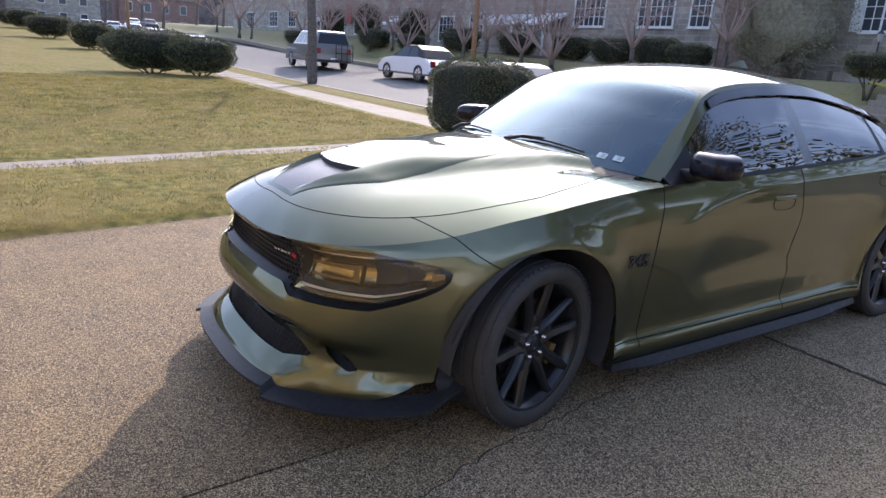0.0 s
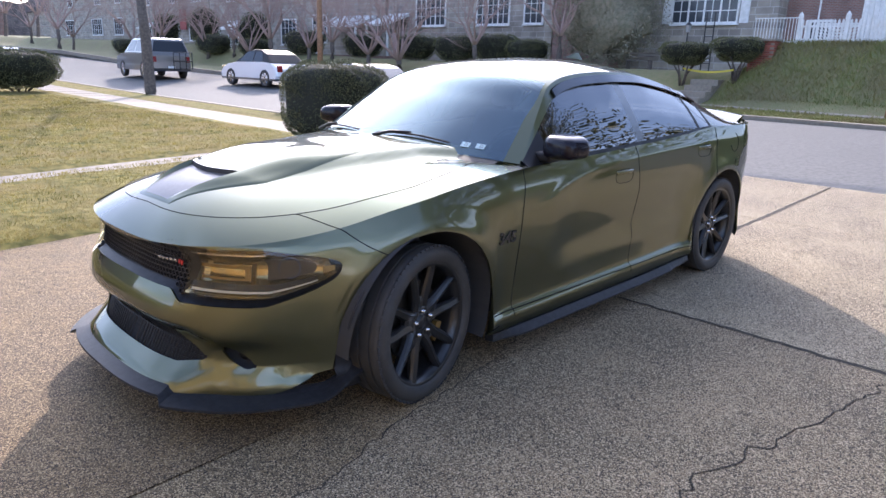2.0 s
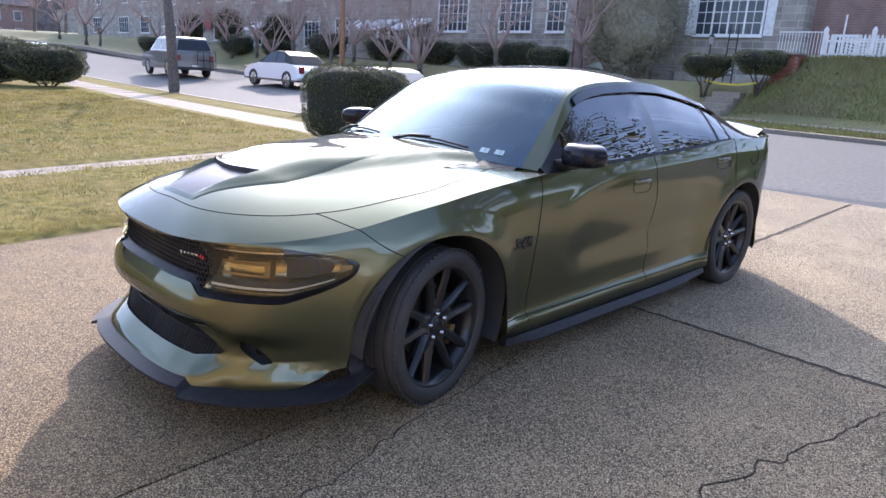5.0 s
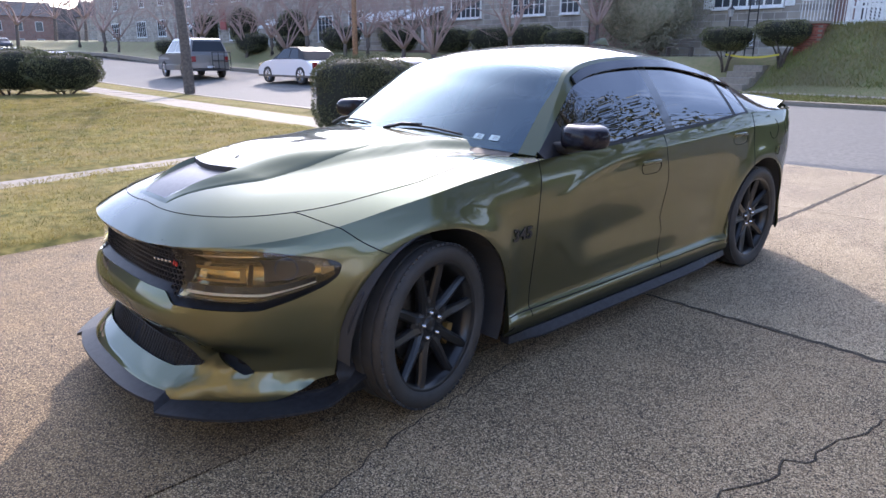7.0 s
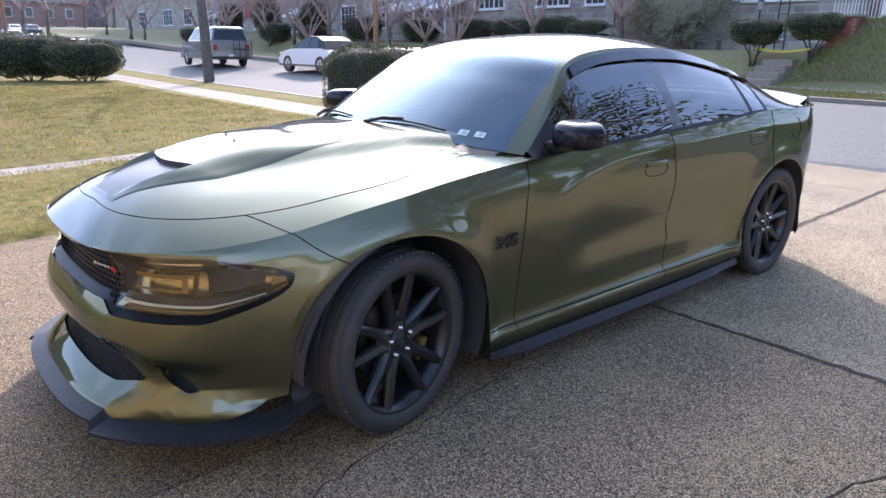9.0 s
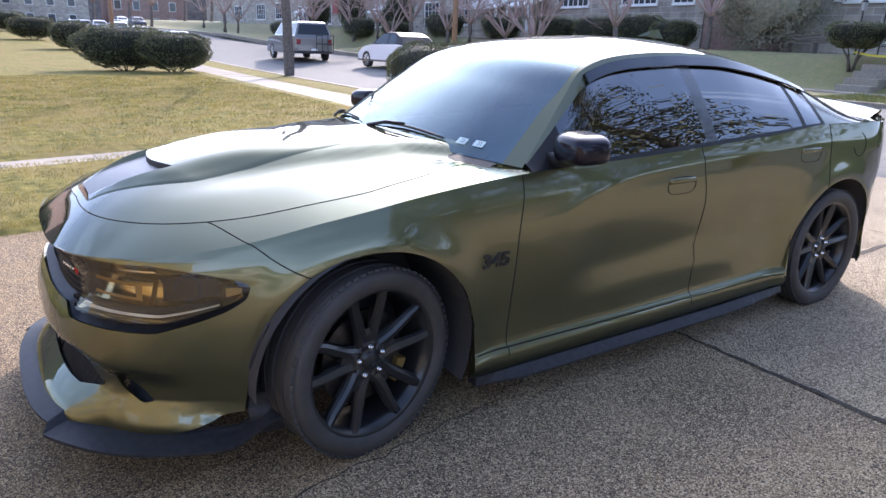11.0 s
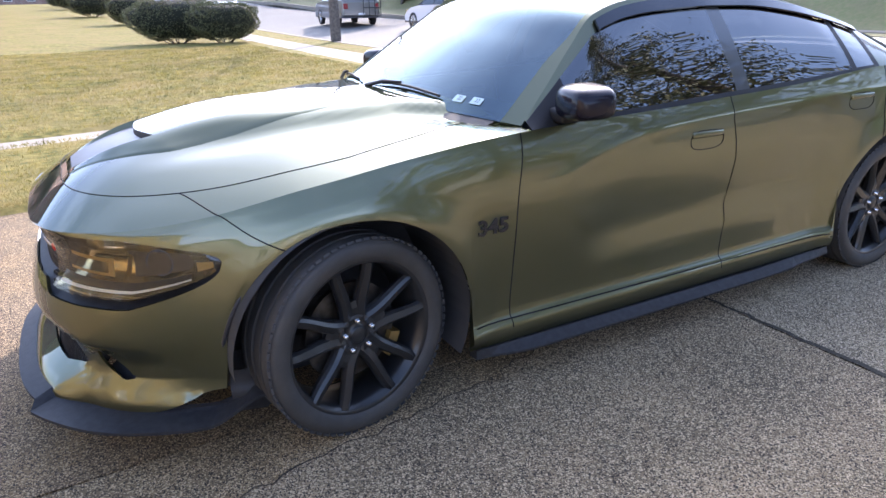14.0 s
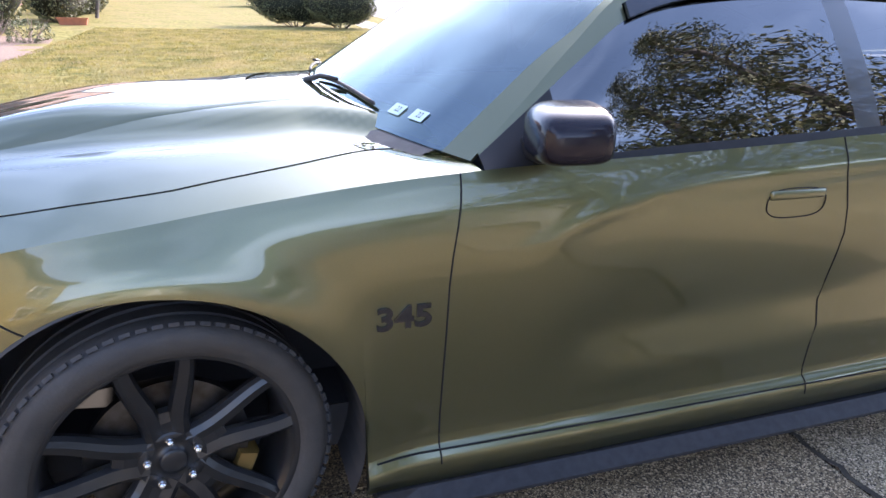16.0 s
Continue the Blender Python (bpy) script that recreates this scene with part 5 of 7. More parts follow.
for y in ys:
    u = abs(y) / 0.75
    x = 3.84 - 0.10 * u**2.5
    z = 1.125 - 0.045 * u**2
    for dx, dz in ((-0.16, -0.03), (-0.06, 0.004), (0.05, 0.045), (0.085, 0.050), (0.08, 0.034), (0.0, -0.015), (-0.10, -0.05)):
        verts.append((x + dx, y, z + dz))
faces = [(i * 7 + j, i * 7 + (j + 1) % 7, (i + 1) * 7 + (j + 1) % 7, (i + 1) * 7 + j) for i in range(32) for j in range(7)] + [tuple(range(7)), tuple(32 * 7 + j for j in range(7))]
mesh_object("spoiler", verts, faces, PAINT, car, smooth=True, label="green spoiler on the trunk lid")
for sg in (1, -1):
    v, f = tube([(3.22 + 0.068 * math.cos(a), -side_y(3.22 + 0.068 * math.cos(a), 0.965 + 0.068 * math.sin(a)) - 0.0005, 0.965 + 0.068 * math.sin(a)) for a in np.linspace(-2.9, 1.2, 26)], 0.0022, 5)
    if sg > 0:
        mesh_object("fuel_flap_gap", v, f, SEAM, car, smooth=True)
part("rear_diffuser", box((3.45, -0.55, 0.16), (3.86, 0.55, 0.30), 0.02), SATIN_BLACK, car)
verts = [p for x in np.linspace(3.76, 3.949, 16) for p in ((lambda a, b: (Vector(a) + Vector((0.006, -0.006, 0)), Vector(b) + Vector((0.006, -0.006, 0))))(wrap_point(1.0, float(x), 0.81), wrap_point(1.0, float(x), 0.93)))]
faces = [(2 * i, 2 * i + 1, 2 * i + 3, 2 * i + 2) for i in range(15)]
for sg in (1, -1):
    mesh_object("tail_lamp", [Vector((p.x, p.y * sg, p.z)) for p in verts], faces, TAIL_RED, car, smooth=True, label="dark red tail lamp")

# cabin seen through the glass
part("dashboard", box((0.80, -0.66, 0.78), (1.12, 0.66, 0.99), 0.05), CLOTH, car)
part("cabin_floor", box((0.7, -0.78, 0.30), (3.3, 0.78, 0.36)), MATTE_BLACK, car)
for y in (-0.37, 0.37):
    seat = thing("front_seat")
    seat.parent = car
    part("cushion", box((1.35, y - 0.25, 0.42), (1.85, y + 0.25, 0.62), 0.06), CLOTH, seat, smooth=True)
    part("backrest", box((-0.07, y - 0.24, 0.0), (0.07, y + 0.24, 0.62), 0.06, Matrix.Translation((1.90, 0, 0.56)) @ Matrix.Rotation(radians(18), 4, "Y")), CLOTH, seat, smooth=True)
    part("headrest", box((-0.05, y - 0.13, 0.0), (0.05, y + 0.13, 0.17), 0.045, Matrix.Translation((2.10, 0, 1.17)) @ Matrix.Rotation(radians(14), 4, "Y")), CLOTH, seat, smooth=True)
part("rear_bench", box((2.45, -0.62, 0.45), (3.0, 0.62, 1.05), 0.08), CLOTH, car, smooth=True)
v, f = tube([Vector((1.27 + 0.06 * math.sin(a), -0.37 + 0.185 * math.cos(a), 0.93 + 0.17 * math.sin(a))) for a in np.linspace(0, 2 * math.pi, 28)], 0.016, 8)
mesh_object("steering_wheel", v, f, SATIN_BLACK, car, smooth=True)


# ---- plants ----
def leaf_cloud(name, surface, count, size, mat, parent, seed, label=""):
    """Many small two-sided leaves strewn over and just under a closed form given by surface(u, v, depth)."""
    r = np.random.default_rng(seed)
    verts, faces = [], []
    for k in range(count):
        p, nrm = surface(r.random(), r.random(), r.random())
        a = Vector(nrm) + Vector(r.normal(0, 0.7, 3))
        a = a.normalized() if a.length > 1e-3 else Vector((0, 0, 1))
        side = a.cross(Vector(r.normal(0, 1, 3)))
        side = side.normalized() if side.length > 1e-3 else Vector((1, 0, 0))
        s = size * (0.6 + 0.8 * r.random())
        p = Vector(p)
        verts += [p - side * s * 0.5, p + a * s * 0.35, p + side * s * 0.5, p + a * s * 1.1]
        faces.append((4 * k, 4 * k + 1, 4 * k + 2, 4 * k + 3))
    return mesh_object(name, verts, faces, mat, parent, label=label)


def blob_surface(rx, ry, rz, e, cz, rough=0.06, seed=0, flat=0.0):
    """A clipped shrub: a superellipsoid with a lumpy skin; flat: how much the sides are cut in below."""
    def fn(u, v, d):
        th = 2 * math.pi * u
        ph = math.asin(max(-0.92, min(1, 2 * v - 1)))
        p = lambda a: math.copysign(abs(a) ** e, a)
        cx, cy, sz = p(math.cos(ph)) * p(math.cos(th)), p(math.cos(ph)) * p(math.sin(th)), p(math.sin(ph))
        k = (1 + rough * 2 * noise.noise((cx * 2.2 + seed, cy * 2.2, sz * 2.2)) + rough * noise.noise((cx * 6, cy * 6 + seed, sz * 6))) * (1 - 0.07 * d)
        under = 1 - flat * max(0.0, -sz)
        return (rx * cx * k * under, ry * cy * k * under, cz + rz * sz * k), (cx, cy, sz)
    return fn


def shrub(x, y, z, rx, ry, height, e=0.75, seed=0, count=2600, size=0.06, stems=True, foot=0.15, rz=0, label="dark green clipped yew shrub on the lawn", category="shrub", group="", flat=0.25):
    t = thing("shrub", x, y, z, rz, label, category, group)
    half = (height - foot) / 2
    fn = blob_surface(rx, ry, half, e, foot + half, 0.07, seed, flat)
    n, m = 22, 14
    verts = [fn(i / n, 0.02 + 0.96 * j / m, 1.6)[0] for j in range(m + 1) for i in range(n)]
    faces = [(j * n + i, j * n + (i + 1) % n, (j + 1) * n + (i + 1) % n, (j + 1) * n + i) for j in range(m) for i in range(n)] + [tuple(range(n))[::-1], tuple(m * n + i for i in range(n))]
    mesh_object("inner_mass", verts, faces, LEAF_SHADE, t, smooth=True)
    leaf_cloud("leaves", fn, count, size, LEAF, t, seed)
    if stems:
        r = np.random.default_rng(seed + 9)
        tubes = []
        for k in range(7):
            a = 2 * math.pi * k / 7 + r.random()
            tubes.append(tube([(0.10 * rx * math.cos(a), 0.10 * ry * math.sin(a), -0.05), (0.22 * rx * math.cos(a), 0.22 * ry * math.sin(a), foot * 0.7), (0.5 * rx * math.cos(a), 0.5 * ry * math.sin(a), foot + 0.3 * half)], [0.03, 0.024, 0.012], 6))
        v, f = join_tubes(tubes)
        mesh_object("stems", v, f, BARK, t, smooth=True)
    return t


def limbs(base, direction, length, radius, depth, r, out, spread=0.55, up=0.2):
    """Grows a limb and its branches as tapering tubes."""
    p, d = Vector(base), Vector(direction).normalized()
    pts, rad = [p.copy()], [radius]
    steps = 4 if depth > 1 else 3
    for k in range(steps):
        d = (d + Vector(r.normal(0, 0.10, 3)) + Vector((0, 0, up * 0.2))).normalized()
        p = p + d * (length / steps)
        pts.append(p.copy())
        rad.append(radius * (1 - 0.5 * (k + 1) / steps))
    out.append(tube(pts, rad, 7 if radius > 0.04 else 4))
    if depth <= 0:
        return
    for k in range(3 if depth > 1 else 4):
        a = Vector(r.normal(0, 1, 3))
        side = d.cross(a)
        side = side.normalized() if side.length > 1e-3 else Vector((1, 0, 0))
        nd = (d + side * (spread * (0.7 + 0.7 * r.random()))).normalized()
        start = pts[-1 - int(r.integers(0, 2))]
        limbs(start, nd, length * (0.62 + 0.25 * r.random()), rad[-1] * 0.85, depth - 1, r, out, spread, up)


def bare_tree(x, y, z, trunk_h, radius, seed, depth=4, forks=4, length=2.2, lean=(0, 0), spread=0.5, label="bare winter street tree with grey bark", group="", twig=TWIG, first=0.8):
    t = thing("tree", x, y, z, 0, label, "tree", group)
    r = np.random.default_rng(seed)
    top = Vector((lean[0], lean[1], trunk_h))
    pts = [Vector((0, 0, -0.1)), Vector((0, 0, 0.12)), top * 0.5 + Vector((0.03, -0.02, 0)), top]
    v, f = tube(pts, [radius * 1.45, radius * 1.1, radius * 0.95, radius * 0.85], 14)
    mesh_object("trunk", v, f, BARK, t, smooth=True)
    out = []
    for k in range(forks):
        a = 2 * math.pi * (k + r.random() * 0.5) / forks
        limbs(top - Vector((0, 0, 0.05)), (math.cos(a) * first, math.sin(a) * first, 1.0), length, radius * 0.55, depth, r, out, spread)
    v, f = join_tubes(out)
    mesh_object("crown", v, f, twig, t, smooth=True)
    return t


# clipped hedge at the sidewalk, and the shrubs on the lawns
def box_hedge(x0, x1, y0, y1, h, seed, label):
    t = thing("hedge", (x0 + x1) / 2, (y0 + y1) / 2, 0, 0, label, "hedge")
    rx, ry = (x1 - x0) / 2, (y1 - y0) / 2
    fn = blob_surface(rx, ry, h / 2, 0.62, h / 2 + 0.02, 0.035, seed, 0.03)
    n, m = 40, 20
    verts = [fn(i / n, 0.02 + 0.96 * j / m, 1.5)[0] for j in range(m + 1) for i in range(n)]
    faces = [(j * n + i, j * n + (i + 1) % n, (j + 1) * n + (i + 1) % n, (j + 1) * n + i) for j in range(m) for i in range(n)] + [tuple(range(n))[::-1], tuple(m * n + i for i in range(n))]
    mesh_object("inner_mass", verts, faces, LEAF_SHADE, t, smooth=True)
    leaf_cloud("leaves", fn, 26000, 0.022, LEAF, t, seed)
    return t


box_hedge(4.76, 5.85, 5.70, 8.1, 1.45, 5, "dark clipped box hedge beside the sidewalk")
shrub(3.55, 26.3, 0, 1.75, 1.2, 1.72, 0.72, 11, 15000, 0.042, True, 0.16, label="large rounded dark yew shrub on the lawn", group="lawn shrubs")
shrub(5.15, 25.2, 0, 1.35, 1.15, 1.55, 0.72, 12, 13000, 0.042, True, 0.18, label="wide rounded dark yew shrub with open foot", group="lawn shrubs")
for k, (sx, sy, rr, hh) in enumerate(((3.9, 47, 1.35, 1.75), (2.5, 62, 1.7, 1.85), (1.6, 80, 1.7, 1.9), (0.9, 98, 1.7, 1.9))):
    shrub(sx, sy, rise(sy), rr, rr * 0.85, hh, 0.75, 20 + k, 4500, 0.07, True, 0.15, label="rounded dark shrub on a neighbouring lawn", group="lawn shrubs")
# street tree and the bare trees opposite
bare_tree(8.95, 23.2, 0, 4.4, 0.19, 31, 6, 5, 3.6, (-0.1, 0.05), 0.5, "street tree with a dark trunk and bare crown")
SITE[0] = FAR_SIDE
bare_tree(27.6, 30.2, 0.95, 0.45, 0.20, 33, 5, 10, 2.1, (0, 0), 0.5, "bare many-stemmed ornamental tree in a front garden", first=0.75)
bare_tree(30.0, 19.7, 1.35, 1.6, 0.14, 34, 5, 8, 1.9, (0.05, 0), 0.5, "small bare tree in a front garden")
bare_tree(28.5, 24.6, 1.3, 1.1, 0.15, 133, 5, 7, 1.8, (0, 0), 0.55, "bare spreading tree before a stone house")
bare_tree(28.2, 38.0, 1.3, 1.2, 0.16, 134, 5, 7, 1.9, (0, 0), 0.55, "bare spreading tree before a stone house")
bare_tree(28.8, 53.0, 1.3, 1.4, 0.16, 135, 5, 7, 2.0, (0, 0), 0.55, "bare spreading tree in a front garden")
bare_tree(27.5, 45.0, 1.5, 1.2, 0.20, 35, 5, 7, 2.1, (0, 0), 0.5, "bare tree in a front garden")
bare_tree(26.5, 62.0, 1.5, 1.5, 0.20, 36, 5, 7, 2.2, (0, 0), 0.5, "bare tree in a front garden with reddish twigs")
bare_tree(12.3 + 12, 84.0, 1.6, 2.0, 0.22, 37, 4, 5, 2.4, (0, 0), 0.5, "bare tree beside the far street")
bare_tree(27.0, 104.0, 2.2, 2.0, 0.22, 38, 4, 5, 2.4, (0, 0), 0.5, "bare tree beside the far street")
SITE[0] = Matrix.Identity(4)


# ---- other cars ----
def simple_car(x, y, z, rz, profile, roofline, width, mat, label, wheel_x, wheel_r, glass_from, lamps=True, soft_top=False, two_tone=None):
    """A parked car: side profile (x, z) of the body, greenhouse (x, z), lofted across its width; nose towards -x."""
    t = thing("car", x, y, z, rz, label, "car", "parked cars")
    hw = width / 2

    def loft(prof, name, m, w0, w1, rows=((1.0, 0.0), (1.0, 0.35), (0.985, 0.75), (0.94, 1.0))):
        verts, faces = [], []
        nn = len(prof)
        zs = [p[1] for p in prof]
        lo, hi = min(zs), max(zs)
        secs = (-1.0, -0.985, -0.9, -0.5, 0.0, 0.5, 0.9, 0.985, 1.0)
        for s in secs:
            k = 0.0 if abs(s) < 0.95 else (abs(s) - 0.95) / 0.05
            cx, cz = sum(p[0] for p in prof) / nn, (lo + hi) / 2
            for px, pz in prof:
                f = (pz - lo) / max(1e-6, hi - lo)
                w = w0 + (w1 - w0) * f
                verts.append((px + (cx - px) * 0.035 * k, s * w, pz + (cz - pz) * 0.06 * k))
        for a in range(len(secs) - 1):
            for i in range(nn):
                j = (i + 1) % nn
                faces.append((a * nn + i, a * nn + j, (a + 1) * nn + j, (a + 1) * nn + i))
        faces += [tuple(range(nn))[::-1], tuple((len(secs) - 1) * nn + i for i in range(nn))]
        return mesh_object(name, verts, faces, m, t)

    loft(profile, "body", mat, hw, hw * 0.96)
    if two_tone:
        loft([(px * 0.995, pz) for px, pz in two_tone[0]], "lower_cladding", two_tone[1], hw * 1.01, hw * 1.01)
    loft(roofline, "cabin", two_tone[2] if two_tone and len(two_tone) > 2 else mat, hw * 0.95, hw * 0.72)
    zs = [p[1] for p in roofline]
    lo, hi = min(zs), max(zs)
    # side windows, proud of the cabin side
    for s in (-1, 1):
        for a, b in glass_from:
            q = []
            for px, f in ((a[0], 0.10), (b[0], 0.10), (b[1], 0.84), (a[1], 0.84)):
                w = hw * (0.95 + (0.72 - 0.95) * f)
                q.append((px, s * (w + 0.006), lo + (hi - lo) * f))
            q += [(px, yy - s * 0.02, zz) for px, yy, zz in q]
            mesh_object("window", q, [(0, 1, 2, 3) if s < 0 else (3, 2, 1, 0), (0, 4, 5, 1), (1, 5, 6, 2), (2, 6, 7, 3), (3, 7, 4, 0)], CAR_GLASS, t)
    # front and rear screens
    top = sorted(roofline, key=lambda p: -p[1])
    f_low, r_low = min(roofline, key=lambda p: (p[1] > lo + 0.05, p[0])), min(roofline, key=lambda p: (p[1] > lo + 0.05, -p[0]))
    up = [p for p in roofline if p[1] > hi - 0.14]
    f_up, r_up = min(up), max(up)
    for (a, b), sg, nm in (((f_low, f_up), -1, "windscreen"), ((r_low, r_up), 1, "rear_window")):
        q = []
        for f in (0.12, 0.86):
            px, pz = a[0] + (b[0] - a[0]) * f, a[1] + (b[1] - a[1]) * f
            w = hw * (0.95 + (0.72 - 0.95) * f) * 0.90
            q += [(px + sg * 0.012, -w, pz + 0.012), (px + sg * 0.012, w, pz + 0.012)]
        mesh_object(nm, [q[0], q[1], q[3], q[2]], [(0, 1, 2, 3)], CAR_GLASS, t)
    for wx in wheel_x:
        for s in (-1, 1):
            w = thing("wheel")
            w.parent = t
            v, f = revolve([(0.0, -0.02), (wheel_r * 0.66, -0.05), (wheel_r * 0.68, -0.09), (wheel_r * 0.95, -0.10), (wheel_r, -0.07), (wheel_r, 0.09), (wheel_r * 0.6, 0.1)], 28)
            mesh_object("tyre", v, f, RUBBER, w, smooth=True)
            bm = bmesh.new()
            for k in range(7):
                a = 2 * math.pi * k / 7
                add_rod(bm, (0, -0.055, 0), (wheel_r * 0.64 * math.cos(a), -0.07, wheel_r * 0.64 * math.sin(a)), wheel_r * 0.10, wheel_r * 0.07, 6)
            part("rim", bm, CHROME if mat is not CAR_GREY else CAR_SILVER, w)
            w.matrix_basis = pose(wx, s * (hw - 0.08), wheel_r, 0, 0, 0 if s < 0 else 180)
    if lamps:
        xr, xf = max(p[0] for p in profile), min(p[0] for p in profile)
        zb = [p[1] for p in profile]
        for s in (-1, 1):
            zc = min(zb) + 0.62 * (max(zb) - min(zb))
            part("tail_lamp", box((xr - 0.10, s * hw * 0.80 - 0.11, zc - 0.12), (xr + 0.006, s * hw * 0.80 + 0.11, zc + 0.14), 0.02), TAIL_RED, t)
            part("headlamp", box((xf - 0.006, s * hw * 0.74 - 0.13, zc - 0.06), (xf + 0.12, s * hw * 0.74 + 0.13, zc + 0.07), 0.02), LENS_BACK, t)
        part("number_plate", box((xr - 0.01, -0.16, 0.5), (xr + 0.012, 0.16, 0.6), 0.004), WHITE_PAINT, t)
    return t


SUV_BODY = [(-2.5, 0.42), (-2.55, 0.7), (-2.5, 1.0), (-2.2, 1.12), (-1.15, 1.2), (2.45, 1.22), (2.55, 1.1), (2.56, 0.5), (2.45, 0.40)]
SUV_ROOF = [(-1.25, 1.18), (-0.55, 1.84), (-0.35, 1.90), (2.1, 1.90), (2.3, 1.84), (2.5, 1.18)]
suv = simple_car(13.1, 32.6, road_z(13.1, 32.6), 270 - 4, SUV_BODY, SUV_ROOF, 2.0, CAR_TAUPE, "taupe and dark grey sport utility vehicle parked at the far kerb", (-1.5, 1.5), 0.40,
           (((-0.95, -0.45), (0.25, 0.25)), ((0.35, 0.35), (1.25, 1.25)), ((1.35, 1.35), (2.3, 2.15))), two_tone=([(-2.52, 0.36), (-2.54, 0.62), (2.55, 0.62), (2.47, 0.36)], CAR_GREY))
rack = thing("cargo_rack")
rack.parent = suv
rack["label"] = "dark wire cargo basket folded up behind the tailgate"
for a, b in (((0.05, 0.45), (0.95, 0.45)), ((0.05, 1.25), (0.95, 1.25)), ((0.05, 0.45), (0.05, 1.25)), ((0.95, 0.45), (0.95, 1.25)), ((0.05, 0.85), (0.95, 0.85)), ((0.35, 0.45), (0.35, 1.25)), ((0.65, 0.45), (0.65, 1.25))):
    part("bar", rod((2.75, a[0], a[1]), (2.75, b[0], b[1]), 0.022, None, 6), IRON, rack)
part("hitch", rod((2.45, 0.4, 0.48), (2.76, 0.4, 0.48), 0.03, None, 6), IRON, rack)
BUG_BODY = [(-2.05, 0.30), (-2.13, 0.52), (-1.95, 0.72), (-1.55, 0.88), (-0.75, 0.98), (1.2, 1.0), (1.75, 0.92), (2.08, 0.72), (2.13, 0.45), (2.0, 0.28)]
BUG_ROOF = [(-0.95, 0.95), (-0.25, 1.36), (0.15, 1.47), (0.75, 1.46), (1.2, 1.30), (1.6, 0.97)]
simple_car(13.9, 23.2, road_z(13.9, 23.2), 270 + 2, BUG_BODY, BUG_ROOF, 1.8, CAR_WHITE, "small white rounded convertible with a black soft top", (-1.28, 1.26), 0.34,
           (((-0.6, -0.2), (0.35, 0.35)), ((0.42, 0.42), (1.1, 0.9))), soft_top=True, two_tone=([(-2.08, 0.26), (-2.1, 0.34), (2.1, 0.34), (2.02, 0.26)], CAR_GREY, TRIM))
SED_BODY = [(-2.25, 0.30), (-2.32, 0.55), (-2.2, 0.76), (-1.1, 0.92), (1.5, 0.98), (2.25, 0.94), (2.32, 0.55), (2.2, 0.30)]
SED_ROOF = [(-1.25, 0.90), (-0.45, 1.36), (-0.15, 1.43), (0.85, 1.43), (1.15, 1.38), (1.85, 0.95)]
SED_GLASS = (((-0.85, -0.4), (0.2, 0.2)), ((0.3, 0.3), (1.35, 1.0)))
simple_car(9.75, 12.05, road_z(9.75, 12.05) - 0.03, 270, SED_BODY, SED_ROOF, 1.8, CAR_SILVER, "silver saloon parked at the near kerb behind the hedge", (-1.4, 1.35), 0.33, SED_GLASS)
for k, (cx, cy, m) in enumerate(((9.95, 47.0, CAR_WHITE), (10.4, 62.0, CAR_WHITE), (10.85, 76.0, CAR_SILVER), (11.35, 93.0, CAR_WHITE), (11.9, 112.0, CAR_GREY), (12.6, 134.0, CAR_SILVER),
                                 (18.4, 108.0, CAR_GREY), (19.2, 126.0, CAR_WHITE))):
    simple_car(cx, cy, road_z(cx, cy), 270 if cx < 15 else 90, SED_BODY, SED_ROOF, 1.8, m, "car parked far along the street", (-1.4, 1.35), 0.33, SED_GLASS)


# ---- houses opposite ----
SITE[0] = FAR_SIDE

def house_window(parent, x, y0, y1, z0, z1, cols=3, rows=3, shutters=False):
    """A white sash window set into a wall that faces -x."""
    w = thing("window")
    w.parent = parent
    part("pane", box((x - 0.03, y0, z0), (x - 0.01, y1, z1)), WINDOW, w)
    bm = bmesh.new()
    for a, b in (((y0 - 0.1, z0 - 0.1), (y1 + 0.1, z0)), ((y0 - 0.1, z1), (y1 + 0.1, z1 + 0.12)), ((y0 - 0.1, z0), (y0, z1)), ((y1, z0), (y1 + 0.1, z1))):
        add_box(bm, (x - 0.09, a[0], a[1]), (x + 0.0, b[0], b[1]))
    part("frame", bm, WHITE_PAINT, w)
    for k in range(1, cols):
        yy = y0 + (y1 - y0) * k / cols
        wd = 0.05 if cols > 4 and k % 2 == 0 else 0.02
        part("glazing_bar", box((x - 0.06, yy - wd, z0), (x - 0.03, yy + wd, z1)), WHITE_PAINT, w)
    for k in range(1, rows):
        zz = z0 + (z1 - z0) * k / rows
        part("glazing_bar", box((x - 0.055, y0, zz - 0.02), (x - 0.032, y1, zz + 0.02)), WHITE_PAINT, w)
    part("sill", box((x - 0.16, y0 - 0.15, z0 - 0.18), (x, y1 + 0.15, z0 - 0.1), 0.01), WHITE_PAINT, w)
    if shutters:
        for a in (y0 - 0.62, y1 + 0.14):
            bm = box((x - 0.05, a, z0 - 0.08), (x, a + 0.46, z1 + 0.1))
            for k in range(14):
                zz = z0 + (z1 - z0) * (k + 0.3) / 14
                add_box(bm, (x - 0.07, a + 0.06, zz), (x - 0.05, a + 0.40, zz + 0.05))
            part("shutter", bm, WHITE_PAINT, w)
    return w


